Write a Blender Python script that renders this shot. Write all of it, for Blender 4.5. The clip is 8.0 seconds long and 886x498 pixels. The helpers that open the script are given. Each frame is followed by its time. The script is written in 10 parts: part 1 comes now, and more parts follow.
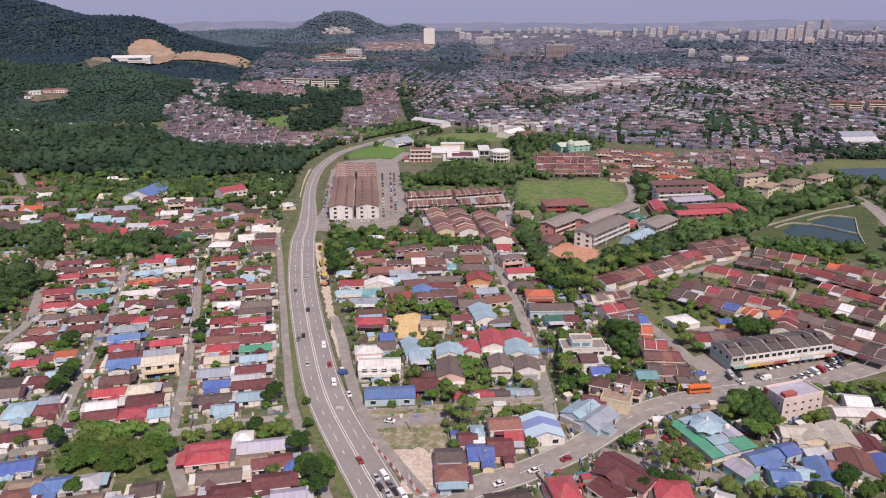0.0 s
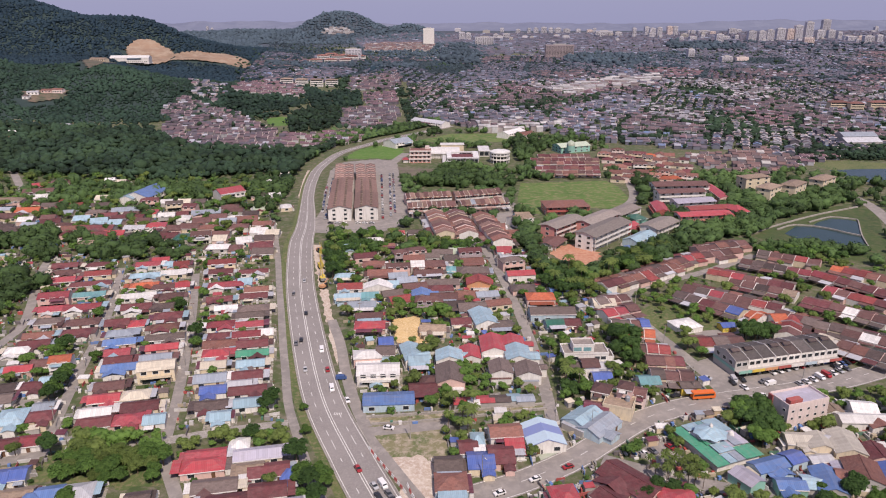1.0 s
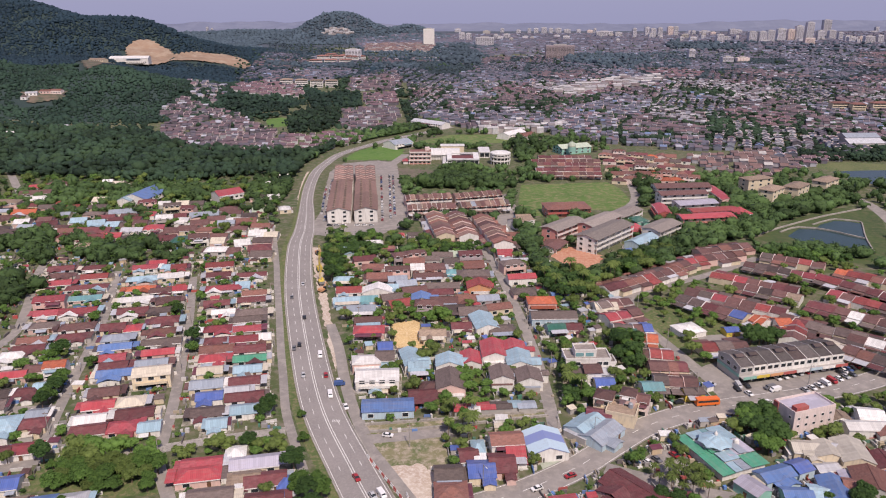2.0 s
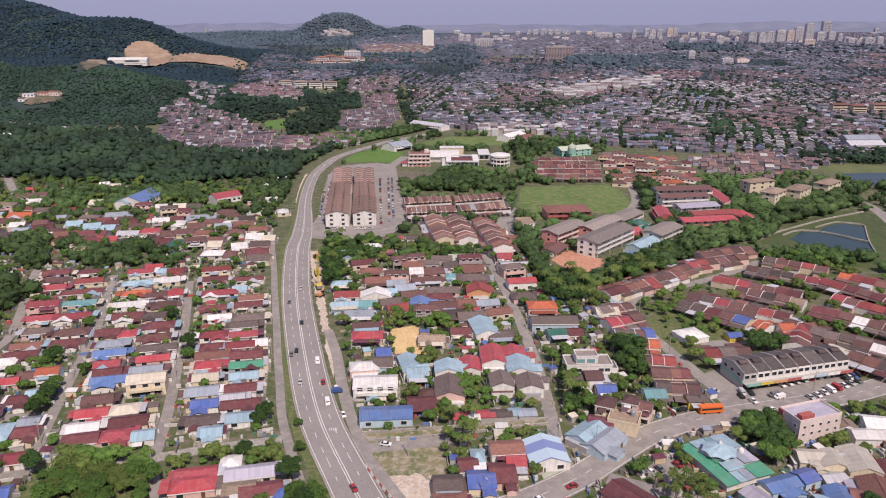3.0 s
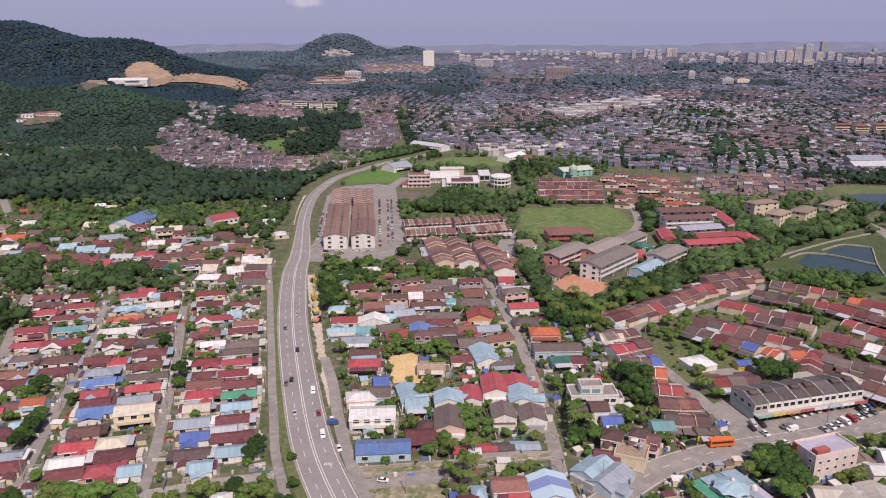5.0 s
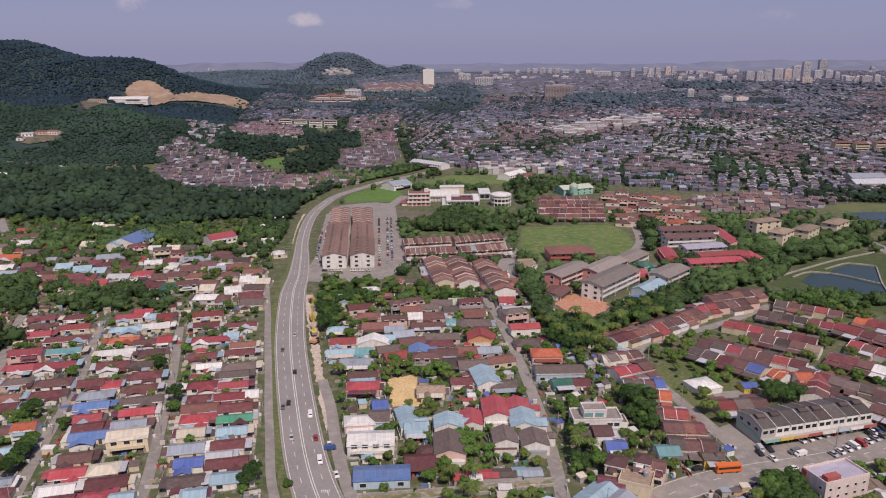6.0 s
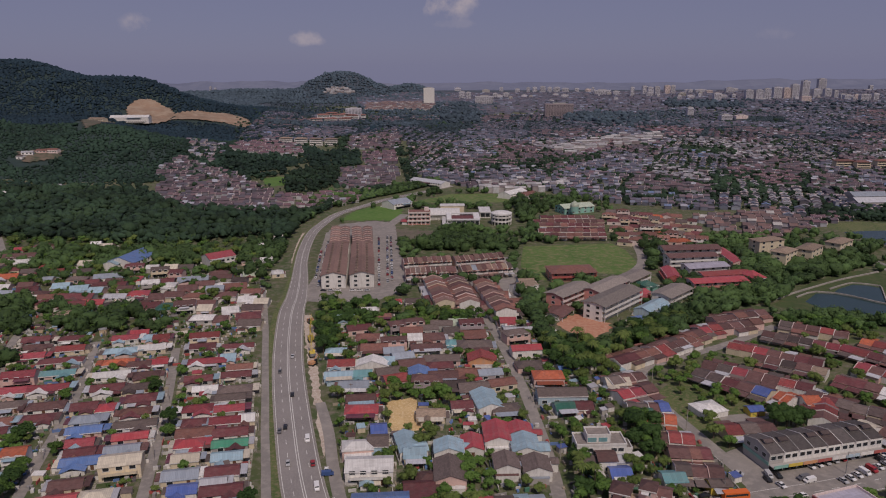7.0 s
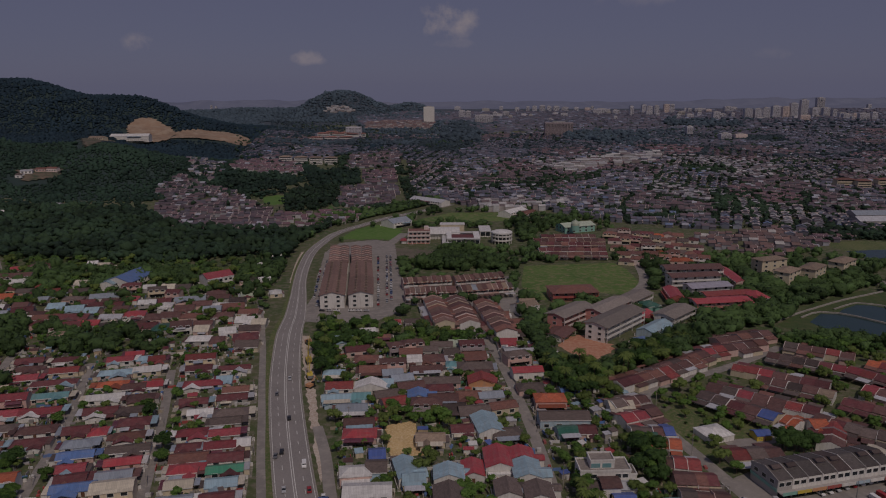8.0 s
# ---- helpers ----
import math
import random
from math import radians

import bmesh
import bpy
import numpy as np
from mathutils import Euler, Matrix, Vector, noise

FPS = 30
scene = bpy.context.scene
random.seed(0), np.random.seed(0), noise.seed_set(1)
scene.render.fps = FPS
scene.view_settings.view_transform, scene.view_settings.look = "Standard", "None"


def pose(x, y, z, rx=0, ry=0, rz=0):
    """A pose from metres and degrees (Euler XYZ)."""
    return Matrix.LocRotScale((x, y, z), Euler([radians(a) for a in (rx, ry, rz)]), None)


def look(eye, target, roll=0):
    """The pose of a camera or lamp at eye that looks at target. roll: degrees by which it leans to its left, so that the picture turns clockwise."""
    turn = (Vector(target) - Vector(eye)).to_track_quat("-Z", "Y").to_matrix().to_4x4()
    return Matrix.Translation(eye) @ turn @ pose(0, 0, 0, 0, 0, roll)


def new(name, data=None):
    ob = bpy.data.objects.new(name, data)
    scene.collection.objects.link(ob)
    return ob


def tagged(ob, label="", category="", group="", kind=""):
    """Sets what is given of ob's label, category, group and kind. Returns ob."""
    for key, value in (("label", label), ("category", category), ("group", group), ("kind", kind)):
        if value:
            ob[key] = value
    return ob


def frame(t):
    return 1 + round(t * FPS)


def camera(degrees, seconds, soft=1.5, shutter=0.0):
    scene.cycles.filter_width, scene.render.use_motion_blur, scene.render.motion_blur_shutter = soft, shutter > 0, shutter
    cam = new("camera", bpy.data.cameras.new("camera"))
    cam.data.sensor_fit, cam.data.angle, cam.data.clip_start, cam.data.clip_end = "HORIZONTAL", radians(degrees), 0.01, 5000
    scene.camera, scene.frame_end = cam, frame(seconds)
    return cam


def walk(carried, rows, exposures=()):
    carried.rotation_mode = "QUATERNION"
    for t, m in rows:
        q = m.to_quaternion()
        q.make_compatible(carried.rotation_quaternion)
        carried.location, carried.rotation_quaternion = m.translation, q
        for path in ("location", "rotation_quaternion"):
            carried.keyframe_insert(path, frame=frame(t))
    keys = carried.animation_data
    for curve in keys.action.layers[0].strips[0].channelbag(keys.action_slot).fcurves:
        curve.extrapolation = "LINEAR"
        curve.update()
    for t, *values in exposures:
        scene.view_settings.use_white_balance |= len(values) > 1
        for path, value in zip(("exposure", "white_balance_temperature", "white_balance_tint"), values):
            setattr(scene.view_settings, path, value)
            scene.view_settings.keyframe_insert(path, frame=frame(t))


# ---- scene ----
cam = camera(62.5, 8.0, soft=1.1)

PATH = [
    (0, (-0.024, -2.1, 140.02), (-0.057, -0.203, 139.385), -0.1),
    (0.5, (-0.078, 0.099, 140.027), (-0.111, 1.995, 139.393), -0.1),
    (1, (-0.103, 2.319, 140.038), (-0.135, 4.215, 139.403), -0.1),
    (1.5, (-0.13, 4.525, 140.043), (-0.163, 6.422, 139.408), -0.1),
    (3, (-0.069, 11.347, 139.977), (-0.1, 13.245, 139.346), -0.1),
    (3.5, (-0.01, 13.596, 139.957), (-0.042, 15.495, 139.331), -0.1),
    (4, (0.066, 15.861, 139.935), (0.035, 17.764, 139.32), -0.1),
    (4.5, (0.118, 18.067, 139.9), (0.086, 19.975, 139.299), -0.1),
    (6, (0.164, 24.973, 139.819), (0.131, 26.9, 139.283), -0.2),
    (6.5, (0.179, 27.289, 139.783), (0.146, 29.221, 139.269), -0.2),
    (7, (0.178, 29.617, 139.736), (0.144, 31.556, 139.247), -0.2),
    (7.5, (0.167, 31.951, 139.679), (0.132, 33.896, 139.214), -0.2),
    (8, (0.147, 34.317, 139.627), (0.113, 36.268, 139.186), -0.2),
]
EXPOSURES = [(t, stops, 7050, 21) for t, stops in ((0, 0.20), (4.6, 0.18), (5.4, 0.10), (6.0, -0.08), (6.5, -0.38), (7.0, -0.76), (7.5, -1.22), (8.0, -1.68))]
walk(cam, [(t, look(eye, target, lean)) for t, eye, target, lean in PATH], EXPOSURES)

# ---- light: hazy tropical sun behind the camera, to its right ----
SUN_ELEVATION, SUN_AZIMUTH = 52, 160      # degrees; azimuth clockwise from +y
world = bpy.data.worlds.new("sky")
scene.world = world
world.use_nodes = True
wn, wl = world.node_tree.nodes, world.node_tree.links
sky = wn.new("ShaderNodeTexSky")
sky.sky_type = "NISHITA"
sky.sun_disc = False
sky.sun_elevation, sky.sun_rotation = radians(SUN_ELEVATION), radians(SUN_AZIMUTH)
sky.altitude, sky.air_density, sky.dust_density, sky.ozone_density = 0, 0.7, 0.6, 2.0
wn["Background"].inputs["Strength"].default_value = 0.10


def world_mix(fac, a, b):
    x = wn.new("ShaderNodeMix")
    x.data_type = "RGBA"
    for sock, v in ((x.inputs[0], fac), (x.inputs[6], a), (x.inputs[7], b)):
        if isinstance(v, tuple):
            sock.default_value = (*v, 1)
        elif isinstance(v, float):
            sock.default_value = v
        else:
            wl.new(v, sock)
    return x.outputs[2]


def world_math(op, a, b):
    x = wn.new("ShaderNodeMath")
    x.operation, x.use_clamp = op, True
    for sock, v in zip(x.inputs, (a, b)):
        if isinstance(v, (int, float)):
            sock.default_value = v
        else:
            wl.new(v, sock)
    return x.outputs[0]


# humid haze over the blue, and a few small fair-weather clouds
air = world_mix(0.86, sky.outputs["Color"], (2.48, 2.80, 4.75))
where = wn.new("ShaderNodeTexCoord").outputs["Generated"]
puff = wn.new("ShaderNodeTexNoise")
puff.inputs["Scale"].default_value, puff.inputs["Detail"].default_value, puff.inputs["Roughness"].default_value = 26.0, 5.0, 0.6
wl.new(where, puff.inputs["Vector"])
for centre, size, dense in (((-0.012, 0.99, 0.080), (0.056, 1.0, 0.028), 1.0), ((-0.388, 0.92, 0.050), (0.022, 1.0, 0.015), 0.7), ((-0.198, 0.98, 0.033), (0.038, 1.0, 0.015), 0.8),
                            ((0.0, 0.99, 0.052), (0.05, 1.0, 0.008), 0.2), ((0.385, 0.92, 0.034), (0.03, 1.0, 0.012), 0.22), ((0.25, 0.95, 0.12), (0.12, 1.0, 0.03), 0.4), ((-0.45, 0.87, 0.16), (0.15, 1.0, 0.03), 0.4)):
    off = wn.new("ShaderNodeMapping")
    off.vector_type = "POINT"
    off.inputs["Location"].default_value = tuple(-c / s for c, s in zip(centre, size))
    off.inputs["Scale"].default_value = tuple(1 / s for s in size)
    wl.new(where, off.inputs["Vector"])
    ball = wn.new("ShaderNodeTexGradient")
    ball.gradient_type = "SPHERICAL"
    wl.new(off.outputs["Vector"], ball.inputs["Vector"])
    lump = wn.new("ShaderNodeMath")
    lump.operation = "MULTIPLY_ADD"
    lump.inputs[1].default_value, lump.inputs[2].default_value = 4.6, -2.75
    wl.new(puff.outputs["Fac"], lump.inputs[0])
    total = wn.new("ShaderNodeMath")
    total.operation, total.use_clamp = "ADD", True
    wl.new(world_math("MULTIPLY", ball.outputs["Fac"], 1.6), total.inputs[0])
    wl.new(lump.outputs[0], total.inputs[1])
    soft = world_math("MULTIPLY", total.outputs[0], world_math("MULTIPLY", ball.outputs["Fac"], 2.2))
    air = world_mix(world_math("MULTIPLY", soft, dense), air, (5.4, 5.3, 6.2))
wl.new(air, wn["Background"].inputs["Color"])

sun = new("sun", bpy.data.lights.new("sun", "SUN"))
sun.data.energy, sun.data.angle, sun.data.color = 3.7, radians(1.0), (1.0, 0.95, 0.87)
a, e = radians(SUN_AZIMUTH), radians(SUN_ELEVATION)
sun.matrix_world = look((math.sin(a) * math.cos(e) * 900, math.cos(a) * math.cos(e) * 900, math.sin(e) * 900), (0, 0, 0))


# ---- materials ----
def shader(name, rough=0.8, metal=0.0):
    m = bpy.data.materials.new(name)
    m.use_nodes = True
    n, l = m.node_tree.nodes, m.node_tree.links
    b = n["Principled BSDF"]
    b.inputs["Roughness"].default_value, b.inputs["Metallic"].default_value = rough, metal
    return m, n, l, b


def coords(n, l, scale, kind="Object"):
    tc, mp = n.new("ShaderNodeTexCoord"), n.new("ShaderNodeMapping")
    mp.inputs["Scale"].default_value = scale if isinstance(scale, tuple) else (scale, scale, scale)
    l.new(tc.outputs[kind], mp.inputs["Vector"])
    return mp.outputs["Vector"]


def noise_tex(n, l, vec, scale=1.0, detail=4, rough=0.6):
    t = n.new("ShaderNodeTexNoise")
    t.inputs["Scale"].default_value, t.inputs["Detail"].default_value, t.inputs["Roughness"].default_value = scale, detail, rough
    l.new(vec, t.inputs["Vector"])
    return t.outputs["Fac"]


def ramp(n, l, fac, *stops):
    r = n.new("ShaderNodeValToRGB")
    els = r.color_ramp.elements
    while len(els) < len(stops):
        els.new(0.5)
    for el, (p, c) in zip(els, stops):
        el.position = p
        el.color = (*c, 1) if isinstance(c, tuple) else (c, c, c, 1)
    l.new(fac, r.inputs["Fac"])
    return r.outputs["Color"]


def mix(n, l, fac, a, b, mode="MIX"):
    x = n.new("ShaderNodeMix")
    x.data_type, x.blend_type = "RGBA", mode
    for sock, v in ((x.inputs[0], fac), (x.inputs[6], a), (x.inputs[7], b)):
        if isinstance(v, (int, float)):
            sock.default_value = v if sock == x.inputs[0] else (v, v, v, 1)
        elif isinstance(v, tuple):
            sock.default_value = (*v, 1)
        else:
            l.new(v, sock)
    return x.outputs[2]


def bump(n, l, b, height, strength, distance):
    x = n.new("ShaderNodeBump")
    x.inputs["Strength"].default_value, x.inputs["Distance"].default_value = strength, distance
    l.new(height, x.inputs["Height"])
    l.new(x.outputs["Normal"], b.inputs["Normal"])


def vary(n, l, col, amount=0.35, island=False):
    """Lightens or darkens by object (or by island), so that repeats differ."""
    if island:
        r = n.new("ShaderNodeNewGeometry").outputs["Random Per Island"]
    else:
        r = n.new("ShaderNodeObjectInfo").outputs["Random"]
    return mix(n, l, 1.0, col, ramp(n, l, r, (0.0, 1 - amount), (1.0, 1.0)), "MULTIPLY")


def patchwork(n, l, col, size, amount):
    """Rows of tiles or sheets that have weathered or been replaced one by one."""
    br = n.new("ShaderNodeTexBrick")
    br.inputs["Scale"].default_value = 1.0
    br.inputs["Brick Width"].default_value, br.inputs["Row Height"].default_value, br.inputs["Mortar Size"].default_value = size[0], size[1], 0.012
    br.inputs["Color1"].default_value, br.inputs["Color2"].default_value, br.inputs["Mortar"].default_value = (1 - amount,) * 3 + (1,), (1 + amount * .6,) * 3 + (1,), (0.72, 0.72, 0.72, 1)
    l.new(coords(n, l, 1.0), br.inputs["Vector"])
    return mix(n, l, 1.0, col, br.outputs["Color"], "MULTIPLY")


def roof_tile(name, c, fade=(0.26, 0.19, 0.175)):
    """Baked tiles: courses, weather stains, faded patches."""
    m, n, l, b = shader(name, 0.75)
    v = coords(n, l, 1.0)
    stain = noise_tex(n, l, v, 0.35, 6, 0.7)
    grain = noise_tex(n, l, v, 1.3, 5, 0.75)
    col = mix(n, l, ramp(n, l, stain, (0.42, 0.0), (0.78, 0.5)), c, fade)
    col = mix(n, l, ramp(n, l, grain, (0.3, 0.0), (0.7, 0.5)), col, tuple(k * 0.55 for k in c))
    col = patchwork(n, l, col, (1.1, 0.5), 0.2)
    l.new(vary(n, l, col, 0.45), b.inputs["Base Color"])
    w = n.new("ShaderNodeTexWave")
    w.inputs["Scale"].default_value = 1.0
    w.bands_direction = "Y"
    l.new(v, w.inputs["Vector"])
    bump(n, l, b, w.outputs["Fac"], 0.5, 0.08)
    return m


def roof_metal(name, c, rough=0.45):
    """Painted corrugated sheets: ribs, sheet joints, rust and dust."""
    m, n, l, b = shader(name, rough)
    v = coords(n, l, 1.0)
    stain = noise_tex(n, l, coords(n, l, (0.25, 1.2, 1)), 0.8, 5, 0.65)
    col = mix(n, l, ramp(n, l, stain, (0.45, 0.0), (0.8, 0.5)), c, (0.33, 0.28, 0.24))
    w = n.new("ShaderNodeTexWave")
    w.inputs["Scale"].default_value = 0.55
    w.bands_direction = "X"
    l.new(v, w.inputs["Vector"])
    # sheet colour darker in the low part of each rib
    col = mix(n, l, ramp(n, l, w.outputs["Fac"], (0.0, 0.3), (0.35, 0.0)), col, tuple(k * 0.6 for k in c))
    col = patchwork(n, l, col, (0.9, 3.4), 0.12)
    l.new(vary(n, l, col, 0.25), b.inputs["Base Color"])
    bump(n, l, b, w.outputs["Fac"], 0.4, 0.05)
    return m


def plaster(name, c, dirt=(0.30, 0.27, 0.23)):
    """Painted plaster with rain streaks."""
    m, n, l, b = shader(name, 0.85)
    s = noise_tex(n, l, coords(n, l, (0.9, 0.9, 0.18)), 1.2, 5, 0.65)
    g = noise_tex(n, l, coords(n, l, 1.0), 5.0, 3)
    col = mix(n, l, ramp(n, l, s, (0.45, 0.0), (0.85, 0.65)), c, dirt)
    col = mix(n, l, ramp(n, l, g, (0.4, 0.0), (0.8, 0.15)), col, dirt)
    l.new(vary(n, l, col, 0.15), b.inputs["Base Color"])
    return m


def plain(name, c, rough=0.7, scale=2.0, amount=0.3, metal=0.0):
    m, n, l, b = shader(name, rough, metal)
    s = noise_tex(n, l, coords(n, l, 1.0), scale, 5)
    col = mix(n, l, ramp(n, l, s, (0.3, 0.0), (0.75, 1.0)), c, tuple(k * (1 - amount) for k in c))
    l.new(col, b.inputs["Base Color"])
    return m


def ground_mix(name, low, mid, high, s1, s2, rough=0.95, relief=0.3):
    """Ground: three colours blended by broad and fine noise."""
    m, n, l, b = shader(name, rough)
    v = coords(n, l, 1.0)
    big, fine = noise_tex(n, l, v, s1, 6, 0.65), noise_tex(n, l, v, s2, 5, 0.7)
    col = mix(n, l, ramp(n, l, big, (0.38, 0.0), (0.56, 1.0)), low, mid)
    col = mix(n, l, ramp(n, l, fine, (0.46, 0.0), (0.64, 1.0)), col, high)
    l.new(col, b.inputs["Base Color"])
    bump(n, l, b, fine, relief, 0.3)
    return m


def foliage(name, dark, light, island=True, spread=0.5, relief=0.9, thin=0.0):
    """Leaves: two greens, paler and darker crowns; thin lets some of the light through."""
    m, n, l, b = shader(name, 0.7)
    s = noise_tex(n, l, coords(n, l, 1.0), 0.7, 5, 0.8)
    col = mix(n, l, ramp(n, l, s, (0.34, 0.0), (0.66, 1.0)), dark, light)
    col = vary(n, l, col, spread, island)
    broad = noise_tex(n, l, coords(n, l, 1.0), 0.012, 3)
    col = mix(n, l, ramp(n, l, broad, (0.45, 0.0), (0.65, 0.6)), col, tuple(min(1, k * 1.35) for k in light))
    col = vary(n, l, col, 0.3)
    l.new(col, b.inputs["Base Color"])
    b.inputs["Specular IOR Level"].default_value = 0.2
    bump(n, l, b, noise_tex(n, l, coords(n, l, 1.0), 1.1, 4, 0.75), 1.0, relief)
    if thin:
        t, x = n.new("ShaderNodeBsdfTranslucent"), n.new("ShaderNodeMixShader")
        l.new(col, t.inputs["Color"])
        x.inputs["Fac"].default_value = thin
        l.new(b.outputs["BSDF"], x.inputs[1])
        l.new(t.outputs["BSDF"], x.inputs[2])
        l.new(x.outputs["Shader"], n["Material Output"].inputs["Surface"])
    return m


def islands(name, rough, *stops):
    """One mesh of many small pieces, each with a colour of its own."""
    m, n, l, b = shader(name, rough)
    r = n.new("ShaderNodeNewGeometry").outputs["Random Per Island"]
    x = ramp(n, l, r, *stops)
    n[x.node.name].color_ramp.interpolation = "CONSTANT"
    s = noise_tex(n, l, coords(n, l, 1.0), 0.25, 5)
    l.new(mix(n, l, ramp(n, l, s, (0.35, 0.0), (0.75, 0.6)), x, (0.16, 0.13, 0.125)), b.inputs["Base Color"])
    return m


TILE = dict(brown=(0.185, 0.088, 0.080), dark=(0.11, 0.078, 0.072), grey=(0.19, 0.145, 0.13), rust=(0.29, 0.125, 0.098),
            maroon=(0.20, 0.056, 0.062), salmon=(0.38, 0.17, 0.13), red=(0.37, 0.070, 0.066), orange=(0.60, 0.15, 0.07),
            pinkred=(0.43, 0.075, 0.095), tan=(0.40, 0.30, 0.22), ash=(0.40, 0.35, 0.31))
METAL = dict(white=(0.78, 0.77, 0.74), cream=(0.70, 0.63, 0.50), sky=(0.34, 0.50, 0.58), blue=(0.12, 0.22, 0.46), steel=(0.34, 0.39, 0.45),
             green=(0.07, 0.34, 0.21), teal=(0.16, 0.36, 0.38), scarlet=(0.46, 0.070, 0.080), silver=(0.52, 0.53, 0.56), lilac=(0.46, 0.44, 0.52),
             royal=(0.09, 0.15, 0.42), forest=(0.03, 0.14, 0.10), mint=(0.50, 0.58, 0.45), maroonsheet=(0.16, 0.04, 0.06), beige=(0.55, 0.51, 0.43))
ROOF = {k: roof_tile("tile_" + k, c) for k, c in TILE.items()}
ROOF["ridge_grey"] = roof_tile("tile_ridge_grey", (0.135, 0.115, 0.108), (0.21, 0.19, 0.18))
ROOF["terrace_tile"] = roof_tile("tile_terrace", (0.31, 0.185, 0.15), (0.38, 0.28, 0.24))
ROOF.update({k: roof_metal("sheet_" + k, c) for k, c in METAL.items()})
WORDS = dict(ash="pale ash-grey", terrace_tile="faded terracotta", dark="dark brown", grey="grey-brown", maroon="dark maroon", pinkred="faded pink-red", tan="pale tan", sky="sky-blue", steel="blue-grey",
             scarlet="bright red", silver="silvery grey", lilac="pale lilac-grey", royal="royal blue", forest="dark green", mint="pale mint-green",
             maroonsheet="dark maroon", rust="rust-red", beige="beige")
WALL = dict(white=plaster("paint_white", (0.76, 0.74, 0.70)), cream=plaster("paint_cream", (0.68, 0.58, 0.42)), pink=plaster("paint_pink", (0.66, 0.45, 0.40)),
            blue=plaster("paint_blue", (0.42, 0.55, 0.62)), grey=plaster("paint_grey", (0.42, 0.40, 0.38)), orange=plaster("paint_orange", (0.62, 0.30, 0.14)),
            red=plaster("paint_red", (0.45, 0.09, 0.08)), yellow=plaster("paint_yellow", (0.70, 0.52, 0.07)), green=plaster("paint_green", (0.22, 0.48, 0.40)),
            # lilac: white tower paint with the tint of haze put in
            rose=plaster("paint_rose", (0.76, 0.63, 0.59)), coral=plaster("paint_coral", (0.68, 0.27, 0.23)), dusk=plaster("paint_dusk", (0.36, 0.30, 0.32)), lilac=plaster("paint_hazed_white", (0.60, 0.59, 0.64)), tan=plaster("paint_tan", (0.55, 0.42, 0.28)))
def striped_sheets(name, a, b):
    """Old and new sheets laid in broad stripes."""
    m, n, l, p = shader(name, 0.45)
    w = n.new("ShaderNodeTexWave")
    w.inputs["Scale"].default_value, w.inputs["Distortion"].default_value = 0.03, 0.6
    l.new(coords(n, l, 1.0), w.inputs["Vector"])
    col = mix(n, l, ramp(n, l, w.outputs["Fac"], (0.42, 0.0), (0.47, 1.0)), a, b)
    dirt = noise_tex(n, l, coords(n, l, 1.0), 0.9, 5, 0.7)
    l.new(mix(n, l, ramp(n, l, dirt, (0.5, 0.0), (0.8, 0.4)), col, (0.30, 0.29, 0.30)), p.inputs["Base Color"])
    return m


ROOF["striped"] = striped_sheets("sheet_striped", (0.20, 0.25, 0.46), (0.44, 0.57, 0.65))
METAL["striped"], WORDS["striped"] = None, "blue and pale striped"
GLASS, n_, l_, b_ = shader("window_glass", 0.12)
b_.inputs["Base Color"].default_value = (0.025, 0.03, 0.035, 1)
WOOD = plain("door_wood", (0.16, 0.08, 0.045), 0.6)
FRAME = plain("frame_white", (0.7, 0.7, 0.68), 0.5)
STEEL = plain("galvanised_steel", (0.42, 0.43, 0.44), 0.4, 2.0, 0.3, 0.6)
CONCRETE = ground_mix("concrete", (0.40, 0.37, 0.33), (0.30, 0.28, 0.25), (0.22, 0.20, 0.18), 0.12, 0.9)
ASPHALT = ground_mix("asphalt", (0.262, 0.240, 0.228), (0.222, 0.204, 0.194), (0.290, 0.266, 0.250), 0.06, 1.4, 0.9, 0.1)
LANE = ground_mix("street_asphalt", (0.270, 0.246, 0.226), (0.220, 0.202, 0.186), (0.315, 0.286, 0.258), 0.05, 0.25, 0.9, 0.15)
YARD = ground_mix("yard_concrete", (0.42, 0.38, 0.33), (0.22, 0.20, 0.175), (0.10, 0.12, 0.055), 0.3, 1.1)
PAINT = plain("road_paint", (0.75, 0.74, 0.70), 0.7, 1.5, 0.35)
GRASS = ground_mix("grass", (0.055, 0.100, 0.026), (0.10, 0.132, 0.042), (0.19, 0.165, 0.09), 0.05, 0.6)
MEADOW = ground_mix("meadow", (0.060, 0.150, 0.022), (0.085, 0.180, 0.030), (0.12, 0.19, 0.05), 0.03, 0.2)
FIELD = ground_mix("sports_turf", (0.060, 0.132, 0.024), (0.095, 0.165, 0.038), (0.20, 0.19, 0.09), 0.03, 0.2)
SAND = ground_mix("bare_sand", (0.62, 0.43, 0.20), (0.52, 0.35, 0.16), (0.70, 0.55, 0.33), 0.15, 1.0)
SOIL = ground_mix("red_soil", (0.42, 0.17, 0.10), (0.46, 0.22, 0.14), (0.52, 0.32, 0.22), 0.06, 0.5)
QUARRY = ground_mix("quarry_earth", (0.30, 0.20, 0.135), (0.23, 0.16, 0.11), (0.34, 0.26, 0.19), 0.012, 0.05)
SLOPE_EARTH = ground_mix("slope_earth", (0.17, 0.125, 0.09), (0.11, 0.095, 0.065), (0.05, 0.07, 0.04), 0.02, 0.08)
ROUGH = ground_mix("rough_lot", (0.09, 0.125, 0.040), (0.20, 0.185, 0.10), (0.38, 0.32, 0.25), 0.10, 0.35)
